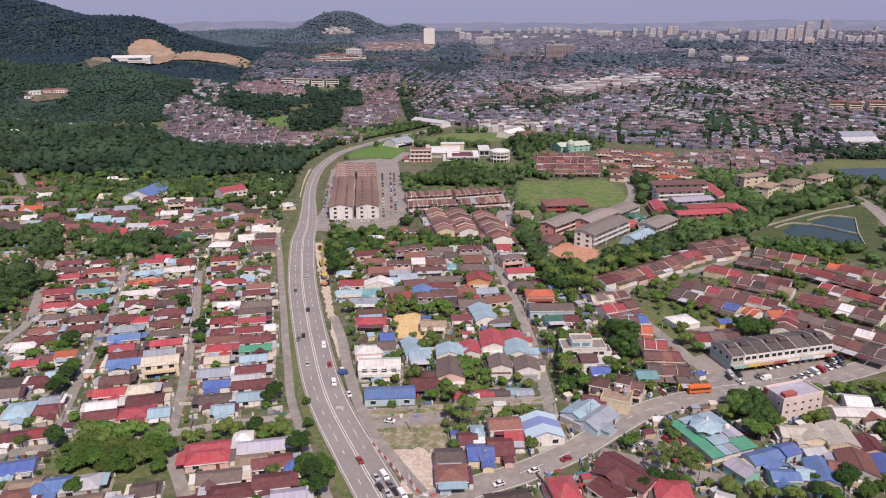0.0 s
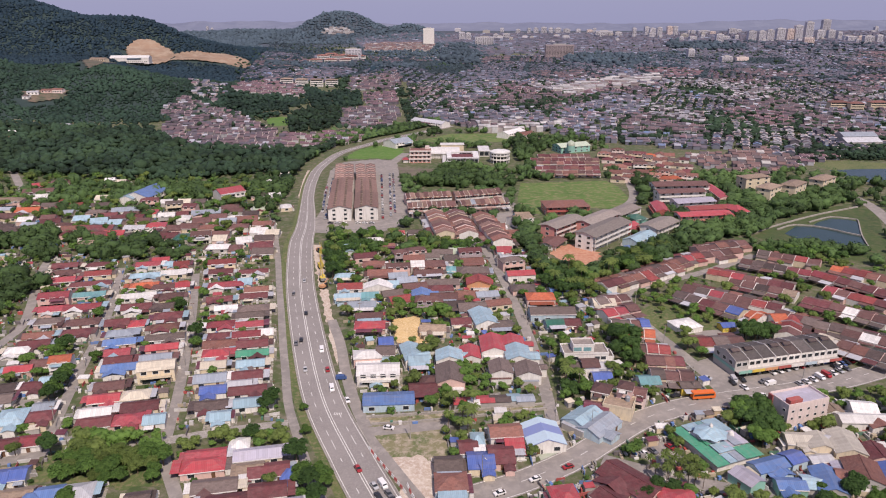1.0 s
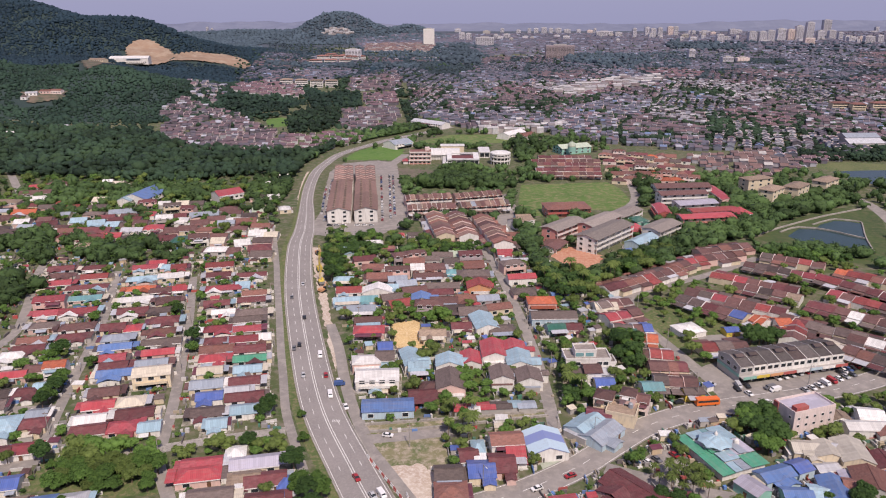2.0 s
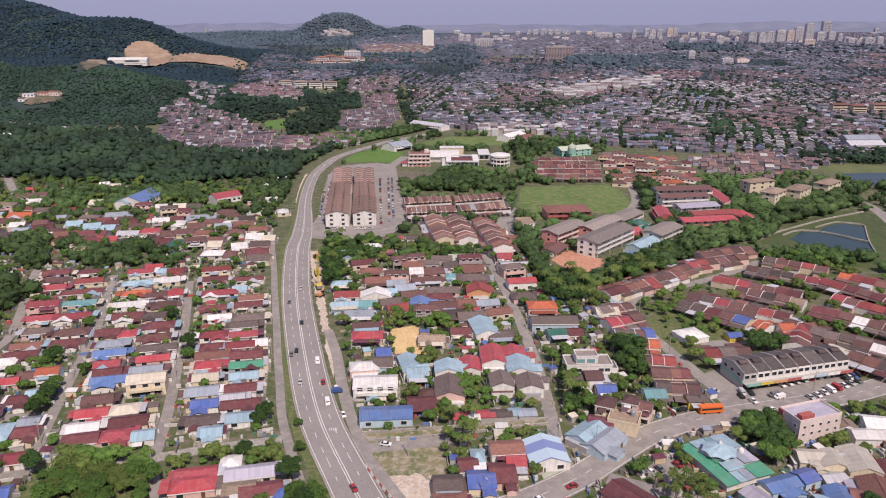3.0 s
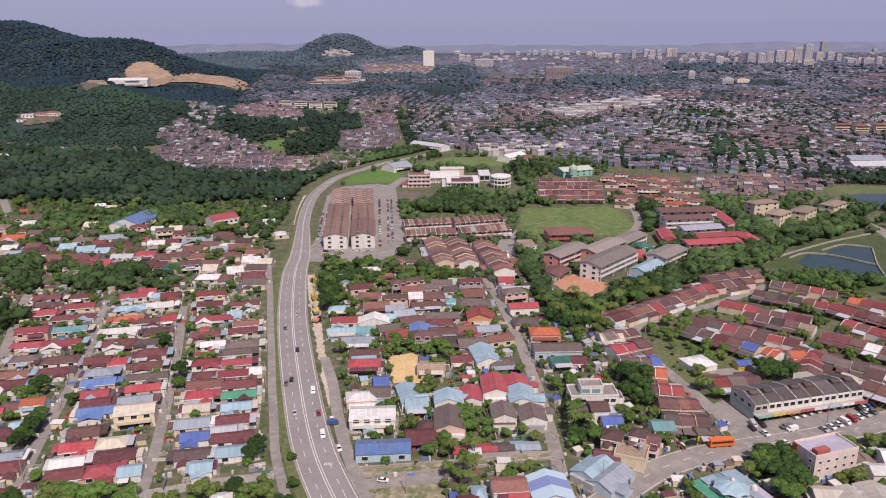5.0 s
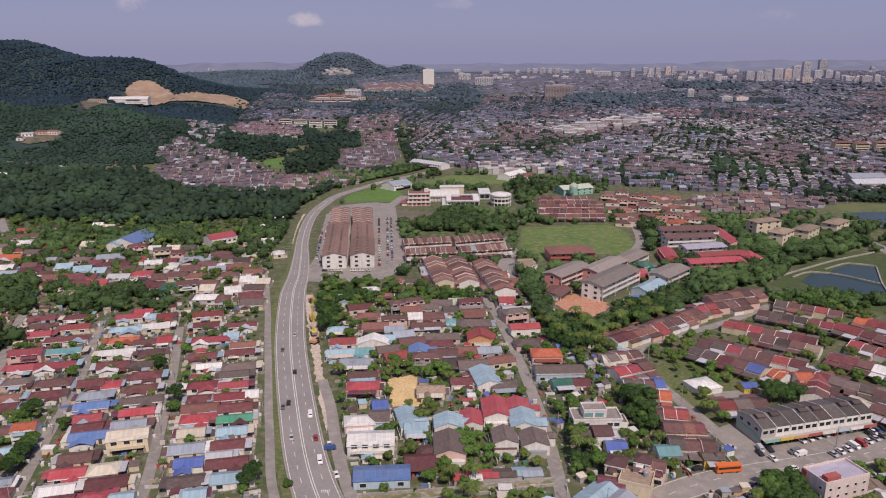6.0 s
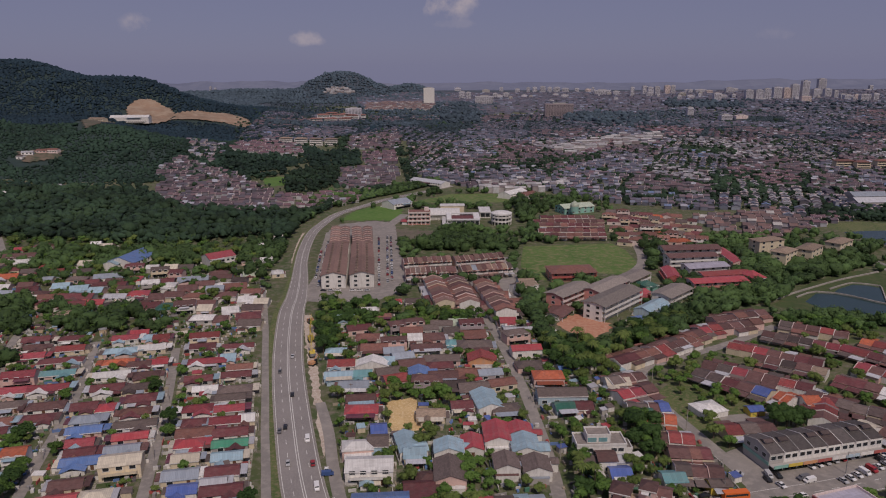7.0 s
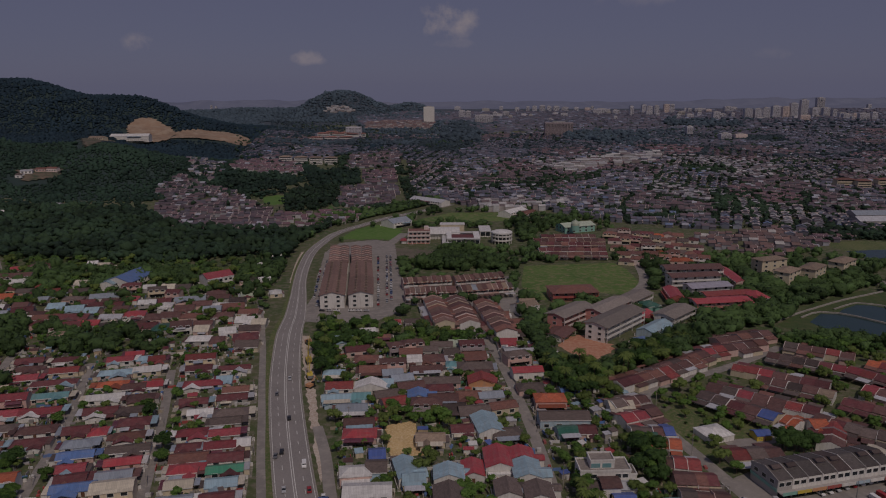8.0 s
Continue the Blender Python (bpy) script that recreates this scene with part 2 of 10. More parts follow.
PLOT = ground_mix("cultivated_plot", (0.13, 0.10, 0.085), (0.17, 0.135, 0.11), (0.09, 0.12, 0.05), 0.06, 0.3)
PAVED = ground_mix("pale_green_paving", (0.36, 0.40, 0.31), (0.30, 0.34, 0.27), (0.42, 0.42, 0.36), 0.15, 0.8)
RUBBLE = ground_mix("pale_rubble", (0.50, 0.42, 0.34), (0.42, 0.33, 0.26), (0.60, 0.54, 0.47), 0.12, 0.8)
GROUND = ground_mix("town_ground", (0.05, 0.085, 0.024), (0.085, 0.10, 0.04), (0.17, 0.15, 0.11), 0.03, 0.22)
# plain beyond the town, its colours blued for haze
FAR_GROUND = ground_mix("hazed_wooded_plain", (0.040, 0.058, 0.072), (0.055, 0.072, 0.092), (0.070, 0.082, 0.104), 0.004, 0.02)
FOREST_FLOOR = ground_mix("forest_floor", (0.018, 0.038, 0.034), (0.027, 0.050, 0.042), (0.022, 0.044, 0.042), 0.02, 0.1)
# last stretch of ground, haze painted in until it nears the sky's colour
DISTANCE = ground_mix("hazed_distant_plain", (0.135, 0.155, 0.225), (0.155, 0.175, 0.245), (0.175, 0.195, 0.265), 0.002, 0.01)
BRUSH = ground_mix("brush_floor", (0.035, 0.062, 0.018), (0.05, 0.085, 0.022), (0.09, 0.095, 0.04), 0.03, 0.25)
WATER, n_, l_, b_ = shader("pond_water", 0.2)
b_.inputs["Base Color"].default_value = (0.018, 0.048, 0.048, 1)
b_.inputs["Specular IOR Level"].default_value = 0.22
bump(n_, l_, b_, noise_tex(n_, l_, coords(n_, l_, 1.0), 0.6, 3), 0.05, 0.1)
BARK = plain("bark", (0.14, 0.10, 0.07), 0.9)
LEAF = [foliage("leaf_dark", (0.038, 0.094, 0.029), (0.092, 0.176, 0.048), True, 0.3, 0.3, 0.3), foliage("leaf_mid", (0.072, 0.160, 0.038), (0.155, 0.275, 0.064), True, 0.3, 0.3, 0.3),
        foliage("leaf_olive", (0.100, 0.158, 0.042), (0.195, 0.265, 0.074), True, 0.3, 0.3, 0.3)]
FOREST = foliage("forest_leaf", (0.020, 0.046, 0.030), (0.044, 0.086, 0.046), True, 0.6)
BELT_LEAF = foliage("belt_leaf", (0.044, 0.094, 0.034), (0.094, 0.165, 0.054), True, 0.6, 0.6)
YOUNG_LEAF = foliage("young_leaf", (0.026, 0.058, 0.031), (0.052, 0.098, 0.046), True, 0.5, 0.6)
# both hill greens have the blue of distant haze mixed into the leaf colour
FAR_HILL_LEAF = foliage("hazed_far_hill_leaf", (0.054, 0.084, 0.108), (0.077, 0.112, 0.142), True, 0.2)
HILL_LEAF = foliage("hazed_hill_leaf", (0.014, 0.035, 0.052), (0.022, 0.048, 0.067), True, 0.2, 0.3)
SLOPE_LEAF = foliage("slope_leaf", (0.016, 0.041, 0.032), (0.032, 0.066, 0.042), True, 0.45, 0.4)
# town trees blued in their base colour, in place of haze
TOWN_LEAF = foliage("hazed_town_leaf", (0.036, 0.060, 0.074), (0.060, 0.090, 0.106), True, 0.4)


# ---- terrain ----
HILLS = [(-1150, 1850, 150, 300, 300), (-760, 1800, 30, 120, 200), (-560, 1150, 30, 170, 130), (-900, 1200, 44, 230, 200),
         (-515, 3300, 98, 100, 200), (-640, 3320, 14, 130, 200), (-195, 3350, 44, 75, 160), (-400, 3300, 16, 90, 180), (-300, 3300, 12, 100, 180), (-1500, 2600, 90, 300, 400),
         (-950, 3600, 25, 260, 200), (-380, 1800, 14, 260, 160), (-60, 2620, 10, 180, 120),
         (250, 4760, 34, 420, 90), (-1500, 4700, 45, 500, 120), (1500, 4800, 30, 600, 90), (2500, 4800, 42, 500, 90), (-700, 4750, 26, 300, 90)]


def gz(x, y):
    """Height of the ground."""
    z = -2.5
    for cx, cy, h, sx, sy in HILLS:
        z = z + h * np.exp(-((x - cx) / sx) ** 2 / 2 - ((y - cy) / sy) ** 2 / 2)
    z = np.maximum(z, 0.0)
    fold = np.sin(x / 83 + 0.6 * np.sin(y / 140)) * np.cos(y / 71 + x / 190) + 0.5 * np.sin(x / 37 + y / 53)
    return z + fold * np.minimum(z / 10, 1.0) * np.minimum(0.16 * z, 9.0)


def inside(poly, x, y):
    hit = False
    for (ax, ay), (bx, by) in zip(poly, poly[1:] + poly[:1]):
        if (ay > y) != (by > y) and x < (bx - ax) * (y - ay) / (by - ay) + ax:
            hit = not hit
    return hit


# ---- mesh helpers ----
def mesh(name, verts, faces, mat, smooth=False):
    me = bpy.data.meshes.new(name)
    me.from_pydata(verts, [], faces)
    me.materials.append(mat)
    if smooth:
        me.polygons.foreach_set("use_smooth", [True] * len(me.polygons))
    me.update()
    return me


def part(name, me, parent, at=(0, 0, 0), rz=0.0, label=""):
    ob = new(name, me)
    ob.parent = parent
    ob.location, ob.rotation_euler = at, (0, 0, rz)
    return tagged(ob, label)


def thing(name, x, y, rot=0.0, label="", category="", group="", z=None):
    ob = new(name)
    ob.empty_display_size = 0.5
    ob.location, ob.rotation_euler = (x, y, float(gz(x, y)) if z is None else z), (0, 0, rot)
    return tagged(ob, label, category, group)


def box(x0, x1, y0, y1, z0, z1):
    v = [(x, y, z) for z in (z0, z1) for x, y in ((x0, y0), (x1, y0), (x1, y1), (x0, y1))]
    return v, [(3, 2, 1, 0), (4, 5, 6, 7), (0, 1, 5, 4), (1, 2, 6, 5), (2, 3, 7, 6), (3, 0, 4, 7)]


def join(*shapes):
    verts, faces = [], []
    for v, f in shapes:
        k = len(verts)
        verts += v
        faces += [tuple(i + k for i in q) for q in f]
    return verts, faces


def moved(shape, x=0, y=0, z=0, rz=0.0):
    c, s = math.cos(rz), math.sin(rz)
    return [(a * c - b * s + x, a * s + b * c + y, d + z) for a, b, d in shape[0]], shape[1]


def gable(w, d, z, rise, over=0.6, t=0.18, hip=0.0):
    """Roof over w by d with its ridge along x; hip shortens the ridge at both ends."""
    a, b = w / 2 + over, d / 2 + over
    r = a - hip * b
    lo = z - rise * over / (d / 2)
    v = []
    for k in (0, -t):
        v += [(-a, -b, lo + k), (a, -b, lo + k), (a, b, lo + k), (-a, b, lo + k), (-r, 0, z + rise + k), (r, 0, z + rise + k)]
    f = [(0, 1, 5, 4), (2, 3, 4, 5), (1, 2, 5), (3, 0, 4)] if hip else [(0, 1, 5, 4), (2, 3, 4, 5)]
    f += [tuple(i + 6 for i in q[::-1]) for q in f]
    f += [(1, 0, 6, 7), (3, 2, 8, 9)]
    f += [(2, 1, 7, 8), (0, 3, 9, 6)] if hip else [(5, 1, 7, 11), (2, 5, 11, 8), (0, 4, 10, 6), (4, 3, 9, 10)]
    return v, f


def walls(w, d, h, rise, ends=True):
    """Four walls with gable ends under a roof whose ridge runs along x."""
    x, y = w / 2, d / 2
    v = [(-x, -y, 0), (x, -y, 0), (x, y, 0), (-x, y, 0), (-x, -y, h), (x, -y, h), (x, y, h), (-x, y, h)]
    f = [(0, 1, 5, 4), (2, 3, 7, 6)]
    if ends:
        v += [(-x, 0, h + rise), (x, 0, h + rise)]
        f += [(1, 2, 6, 9, 5), (3, 0, 4, 8, 7)]
    else:
        f += [(1, 2, 6, 5), (3, 0, 4, 7), (4, 5, 6, 7)]
    return v, f


def ring(r, z, n=24):
    return [(r * math.cos(i / n * 2 * math.pi), r * math.sin(i / n * 2 * math.pi), z) for i in range(n)]


def turned(levels, n=24, cap=True):
    """A round body from (radius, height) levels."""
    v = [p for r, z in levels for p in ring(r, z, n)]
    f = [(k * n + i, k * n + (i + 1) % n, k * n + n + (i + 1) % n, k * n + n + i) for k in range(len(levels) - 1) for i in range(n)]
    if cap:
        f.append(tuple((len(levels) - 1) * n + i for i in range(n)))
    return v, f


def window_mesh():
    """A framed window that reads from both sides: frame, reveal and a recessed pane, in one piece."""
    v, f, m = [], [], []
    for s in (-1, 1):
        for w, h, y in ((1.15, 0.84, 0.10), (1.0, 0.70, 0.10), (1.0, 0.70, 0.06)):
            v += [(-w, s * y, -h), (w, s * y, -h), (w, s * y, h), (-w, s * y, h)]
        k = len(v) - 12
        for i in range(4):
            j = (i + 1) % 4
            f += [(k + i, k + j, k + 4 + j, k + 4 + i), (k + 4 + i, k + 4 + j, k + 8 + j, k + 8 + i)]
            m += [1, 1]
        f.append((k + 8, k + 9, k + 10, k + 11))
        m.append(0)
    for i in range(4):
        f.append((i, (i + 1) % 4, 12 + (i + 1) % 4, 12 + i))
        m.append(1)
    me = mesh("window", v, f, GLASS)
    me.materials.append(FRAME)
    me.polygons.foreach_set("material_index", m)
    return me


WINDOW = window_mesh()
DOOR = mesh("door", *join(box(-0.5, 0.5, -0.06, 0.06, 0, 2.05), box(-0.58, -0.5, -0.09, 0.09, 0, 2.12), box(0.5, 0.58, -0.09, 0.09, 0, 2.12)), WOOD)


def openings(root, w, d, h, sides, ox=0.0, doors=True):
    """Windows and a door on the named sides ('-x', '+x', '-y', '+y') of a building."""
    for side in sides:
        along = w if side[1] == "y" else d
        out = (d if side[1] == "y" else w) / 2 * (1 if side[0] == "+" else -1)
        count = max(1, int(along / (5.0 if root.location.y < 430 else 8.0)))
        for level in range(max(1, round(h / 3.1))):
            for i in range(count):
                u = (i + 0.5) / count * along - along / 2
                at = (u + ox, out, 1.55 + level * 3.0) if side[1] == "y" else (out + ox, u, 1.55 + level * 3.0)
                turn = 0 if side[1] == "y" else math.pi / 2
                if doors and level == 0 and i == count // 2 and root.location.y < 330:
                    part("door", DOOR, root, (at[0], at[1], 0), turn)
                    continue
                part("window", WINDOW, root, at, turn)


RNG = random.Random(7)
TAKEN = []      # (x, y, radius) of what stands on the ground


def claim(x, y, ang, w, d):
    """Marks a footprint as taken, by discs along its longer side."""
    n = max(1, round(max(w, d) / min(w, d)))
    for i in range(n):
        u = ((i + 0.5) / n - 0.5) * max(w, d)
        a = ang if w > d else ang + math.pi / 2
        TAKEN.append((x + u * math.cos(a), y + u * math.sin(a), min(w, d) * 0.55))


def house(x, y, deg, w, d, h, roof, paint="white", shape="gable", porch=None, sides=("-y",), rise=None, name="house", label="", yard=True):
    """A detached or linked house over w by d, porch and lean-to included; its ridge runs along its own x. porch: the side of the car porch."""
    claim(x, y, radians(deg), w, d)
    rise = rise if rise is not None else d * 0.17
    if name == "house" and h < 4.6:
        name = "village_house" if y > 405 else "bungalow"
    sheet = roof in METAL
    words = WORDS.get(roof, roof) + (" corrugated metal" if sheet else " tiled")
    storey = "two-storey" if h > 4.6 else "single-storey"
    root = thing(name, x, y, radians(deg), label or f"{storey} {paint} painted house with {words} roof", name.replace("_", " "))
    full, pw, ew, ox = w, 0.0, 0.0, 0.0
    side = 0
    if porch and porch[1] == "x" and w > 8:
        side = 1 if porch[0] == "+" else -1
        pw = min(2.8, w * 0.15)
    if yard and w > 9 and h < 4.6 and RNG.random() < 0.8:
        ew = min(2.0, w * 0.11)
        side = side or RNG.choice([-1, 1])
    w = w - pw - ew
    ox = side * (ew - pw) / 2
    if shape == "flat":
        part("wall", mesh("wall", *box(-w / 2, w / 2, -d / 2, d / 2, 0, h), WALL[paint]), root)
        part("parapet", mesh("parapet", *join(box(-w / 2 - .1, w / 2 + .1, -d / 2 - .1, -d / 2 + .15, h + .003, h + 0.8), box(-w / 2 - .1, w / 2 + .1, d / 2 - .15, d / 2 + .1, h + .003, h + 0.8),
                                              box(-w / 2 - .1, -w / 2 + .15, -d / 2 + .15, d / 2 - .15, h + .003, h + 0.8), box(w / 2 - .15, w / 2 + .1, -d / 2 + .15, d / 2 - .15, h + .003, h + 0.8)), WALL[paint]), root)
        part("roof", mesh("roof", *box(-w / 2 + .15, w / 2 - .15, -d / 2 + .15, d / 2 - .15, h + .003, h + 0.12), ROOF[roof]), root)
        part("water_tank", mesh("water_tank", *moved(turned([(0.9, 0), (0.9, 1.5), (0.5, 1.9)], 12), w * .25, d * .2, h + .13), ROOF["steel"]), root)
    else:
        hip = {"gable": 0.0, "hip": 0.9, "pyramid": w / d * 0.98}[shape]
        if hip > w / d * 0.98:
            hip = w / d * 0.9
        body = [moved(walls(w - .5, d - .5, h, rise * (d - .5) / d, hip == 0), ox)]
        top = [gable(w - .6, d - .6, h + 0.1, rise, 0.3, 0.18, hip)]
        r = w / 2 - hip * (d / 2)
        if not sheet and r > 0.6:
            top.append(box(-r, r, -0.16, 0.16, h + rise + 0.02, h + rise + 0.22))
        part("roof", mesh("roof", *moved(join(*top), ox), ROOF[roof]), root)
        if yard and w > 6 and h < 4.6 and RNG.random() < 0.6:       # a lower roof over the front room
            fw, fd = w * RNG.uniform(.35, .6), RNG.uniform(2.2, 3.4)
            fx = ox + RNG.choice([-1, 1]) * (w - fw) * RNG.uniform(.2, .45)
            front = moved(gable(fd + 2.2, fw, h - .35, fw * .17, 0.2, 0.16), fx, -d / 2 - fd / 2 + 1.1, 0, math.pi / 2)
            part("front_roof", mesh("front_roof", *front, ROOF[roof if RNG.random() < .7 else RNG.choice(["silver", "brown", "maroon", "white", "sky", "rust"])]), root)
            body.append(moved(box(-fw / 2 + .2, fw / 2 - .2, -fd, .1, 0, h - .36), fx, -d / 2 + .2))
        part("wall", mesh("wall", *join(*body), WALL[paint]), root)
        if yard and RNG.random() < 0.4:
            part("fascia", mesh("fascia", *box(ox - w / 2 + .1, ox + w / 2 - .1, -d / 2 - .12, -d / 2 - .02, h - .22, h + .10), WALL["white"]), root, label="white fascia board along the eave")
        if ew:
            ex, ed, ey = -side * (full / 2 - ew / 2), d * RNG.uniform(0.55, 0.9), d * RNG.uniform(-.08, .08)
            lean = part("annexe", mesh("annexe", *moved(box(-ew / 2, ew / 2, -ed / 2, ed / 2, 0, 2.3), ex, ey), WALL[RNG.choice(["white", "grey", "cream"])]), root)
            part("annexe_roof", mesh("annexe_roof", *moved(box(-ew / 2 - .05, ew / 2 + .05, -ed / 2 - .3, ed / 2 + .3, 2.303, RNG.uniform(2.34, 2.39)), ex, ey), ROOF[RNG.choice(["silver", "grey", "brown", "steel", "white", "maroonsheet", "cream", roof])]), lean)
        if yard:
            yw, yd, yz = full + RNG.uniform(0.5, 2), d + RNG.uniform(0.5, 2.0), RNG.uniform(0.012, 0.05)
            part("yard", mesh("yard", *box(-yw / 2, yw / 2, -yd / 2, yd / 2, -0.1, yz), YARD), root, label="cracked concrete yard")
            part("boundary_wall", mesh("boundary_wall", *box(-yw / 2, yw / 2, yd / 2 - .15, yd / 2, 0, 1.4), WALL["white"]), root)
            if RNG.random() < .6 and (d < 9.5 or y > 405):          # awning over the front yard
                aw, ax, ad = w * RNG.uniform(.3, .6), ox + w * RNG.uniform(-.2, .2), RNG.uniform(1.6, 2.8)
                v, f = box(-aw / 2, aw / 2, 0, ad, 0, .1)
                part("awning", mesh("awning", [(a + ax, -d / 2 + .1 - b, c + h - .45 - b * .12) for a, b, c in v], [q[::-1] for q in f], ROOF[RNG.choice(["white", "silver", "cream", "steel", "maroonsheet", "sky", "silver", roof])]), root)
    if pw:
        px, ph, pd = side * (full / 2 - pw / 2), RNG.uniform(2.4, 2.75), d * RNG.uniform(.7, .95)
        tone = RNG.choice(["silver", "steel", "white", "maroonsheet", "sky", roof, roof, roof, "cream", "brown"])
        part("porch_roof", mesh("porch_roof", *moved(box(-pw / 2 + .05, pw / 2, -pd / 2, pd / 2, ph, ph + 0.14), px), ROOF[tone]), root)
    elif porch == "-y":
        ph, pd = RNG.uniform(2.8, 3.0), 3.6
        tone = RNG.choice(["silver", "steel", "white", "maroonsheet", "sky", roof, roof, "cream"])
        part("porch_roof", mesh("porch_roof", *moved(box(-w * .42, w * .42, -pd, 0, ph, ph + 0.14), ox, -d / 2 + .2), ROOF[tone]), root)
    if h > 4.6 and "-y" in sides and shape != "flat" and w > 6:
        # dark panel set where an open ground floor would lie in shade
        part("veranda", mesh("veranda", *box(ox - w * .36, ox + w * .36, -d / 2 - .02, -d / 2 + .3, 0.1, 2.3), GLASS), root, label="dark panel standing for shade under the balcony")
        part("balcony", mesh("balcony", *moved(([(-w * .4, 0, 2.5), (w * .4, 0, 2.5), (w * .4, -1.6, 2.5), (-w * .4, -1.6, 2.5), (-w * .4, 0, 2.75), (w * .4, 0, 2.75), (w * .4, -1.6, 3.5), (-w * .4, -1.6, 3.5)],
                                               [(0, 1, 2, 3), (7, 6, 5, 4), (2, 6, 7, 3), (1, 5, 6, 2), (3, 7, 4, 0)]), ox, -d / 2 + .25), WALL[paint]), root)
        for i in range(max(2, int(w / 4))):
            part("window", WINDOW, root, (ox + ((i + .5) / max(2, int(w / 4)) - .5) * w * .9, -d / 2 + .25, 4.5))
    else:
        openings(root, w - .5, d - .5, h, sides, ox)
    return root


def terrace(x0, y0, x1, y1, roofs, depth=13.0, h=3.4, paint="white", front=-1, group="terrace"):
    """A row of linked houses from one end of the ridge to the other, a word of roof colours, one house each."""
    roofs = roofs.split()
    ang, length = math.atan2(y1 - y0, x1 - x0), math.hypot(x1 - x0, y1 - y0)
    w = length / len(roofs)
    rise = depth * 0.17
    for i, roof in enumerate(roofs):
        u = (i + 0.5) / len(roofs)
        root = thing("terrace_house", x0 + (x1 - x0) * u, y0 + (y1 - y0) * u, ang,
                     f"{'two-storey' if h > 4.6 else 'single-storey'} linked house with {WORDS.get(roof, roof)} roof and white party walls", "house", group)
        claim(root.location.x, root.location.y, ang, w, depth + 3)
        dz = RNG.uniform(-0.3, 0.45)
        body = [walls(w - 0.02, depth, h, rise)]
        part("roof", mesh("roof", *gable(w - 0.15, depth, h + 0.1 + dz, rise, 0.07, 0.16), ROOF[roof]), root)
        cap = [(-w / 2 + s, yy, h + zz + up) for s in (-.11, .11) for up in (-.6, .38) for yy, zz in ((-depth / 2 - .3, -.1), (0, rise), (depth / 2 + .3, -.1))]
        if RNG.random() < (0.6 if "garden" in group else 0.75):
            part("party_wall", mesh("party_wall", cap, [(0, 1, 4, 3), (1, 2, 5, 4), (7, 6, 9, 10), (8, 7, 10, 11), (3, 4, 10, 9), (4, 5, 11, 10), (6, 7, 1, 0), (7, 8, 2, 1), (0, 3, 9, 6), (2, 8, 11, 5)], WALL[RNG.choice(["white", "rose", "pink", "white", "dusk"] if "garden" in group else ["white", "rose", "pink", "cream"])]), root)
        ph = 2.7
        py = front * (depth / 2 + 2.6)
        tone = RNG.choice([roof, "grey", "maroon", "brown", "rust", "silver", roof])
        part("porch_roof", mesh("porch_roof", *box(-w / 2 + .25, w / 2 - .25, py - 2.3, py + 2.3, ph, ph + .15), ROOF[tone]), root)
        if RNG.random() < 0.75:          # kitchen behind, under a lean-to
            bd, by = RNG.uniform(2.4, 4.2), -front * depth / 2
            v, f = box(-w / 2 + .12, w / 2 - .12, 0, bd, 2.6, 2.75)
            v = [(a, by - front * b, c + .5 - b * .16) for a, b, c in v]
            part("kitchen_roof", mesh("kitchen_roof", v, f if front < 0 else [q[::-1] for q in f], ROOF[RNG.choice([roof, "brown", "dark", "maroon", "grey", "rust", "silver"])]), root)
            body.append(box(-w / 2 + .2, w / 2 - .2, min(by, by - front * (bd - .4)), max(by, by - front * (bd - .4)), 0, 2.4))
        part("wall", mesh("wall", *join(*body), WALL[RNG.choice([paint, paint, "cream", "pink"])]), root)
        if h > 4.6:
            part("balcony", mesh("balcony", *box(-w / 2 + .15, w / 2 - .15, min(front * (depth / 2 + .02), front * (depth / 2 + 1.3)), max(front * (depth / 2 + .02), front * (depth / 2 + 1.3)), 3.0, 4.0), WALL[RNG.choice(["white", "rose", "white", "pink"])]), root)
            pg = moved(gable(2.6, w * .62, h - .5, w * .14, 0.15, 0.14), RNG.choice([-1, 1]) * w * .16, front * (depth / 2 + .9), 0, math.pi / 2)
            part("porch_gable", mesh("porch_gable", *pg, ROOF[RNG.choice([roof, "rust", "salmon", "brown"])]), root)
            for s in (-1, 1):
                part("window", WINDOW, root, (s * w * 0.24, front * (depth / 2), 4.6))
        part("window", WINDOW, root, (-w * .25, front * (depth / 2), 1.5))


def smooth_line(pts, step=6.0):
    """Points along a Catmull-Rom curve through pts."""
    p = [Vector(q) for q in pts]
    p = [2 * p[0] - p[1]] + p + [2 * p[-1] - p[-2]]
    out = []
    for i in range(1, len(p) - 2):
        n = max(1, int((p[i + 1] - p[i]).length / step))
        for k in range(n):
            t = k / n
            out.append(0.5 * (2 * p[i] + (p[i + 1] - p[i - 1]) * t + (2 * p[i - 1] - 5 * p[i] + 4 * p[i + 1] - p[i + 2]) * t * t + (3 * p[i] - p[i - 1] - 3 * p[i + 1] + p[i + 2]) * t ** 3))
    return out + [p[-2]]


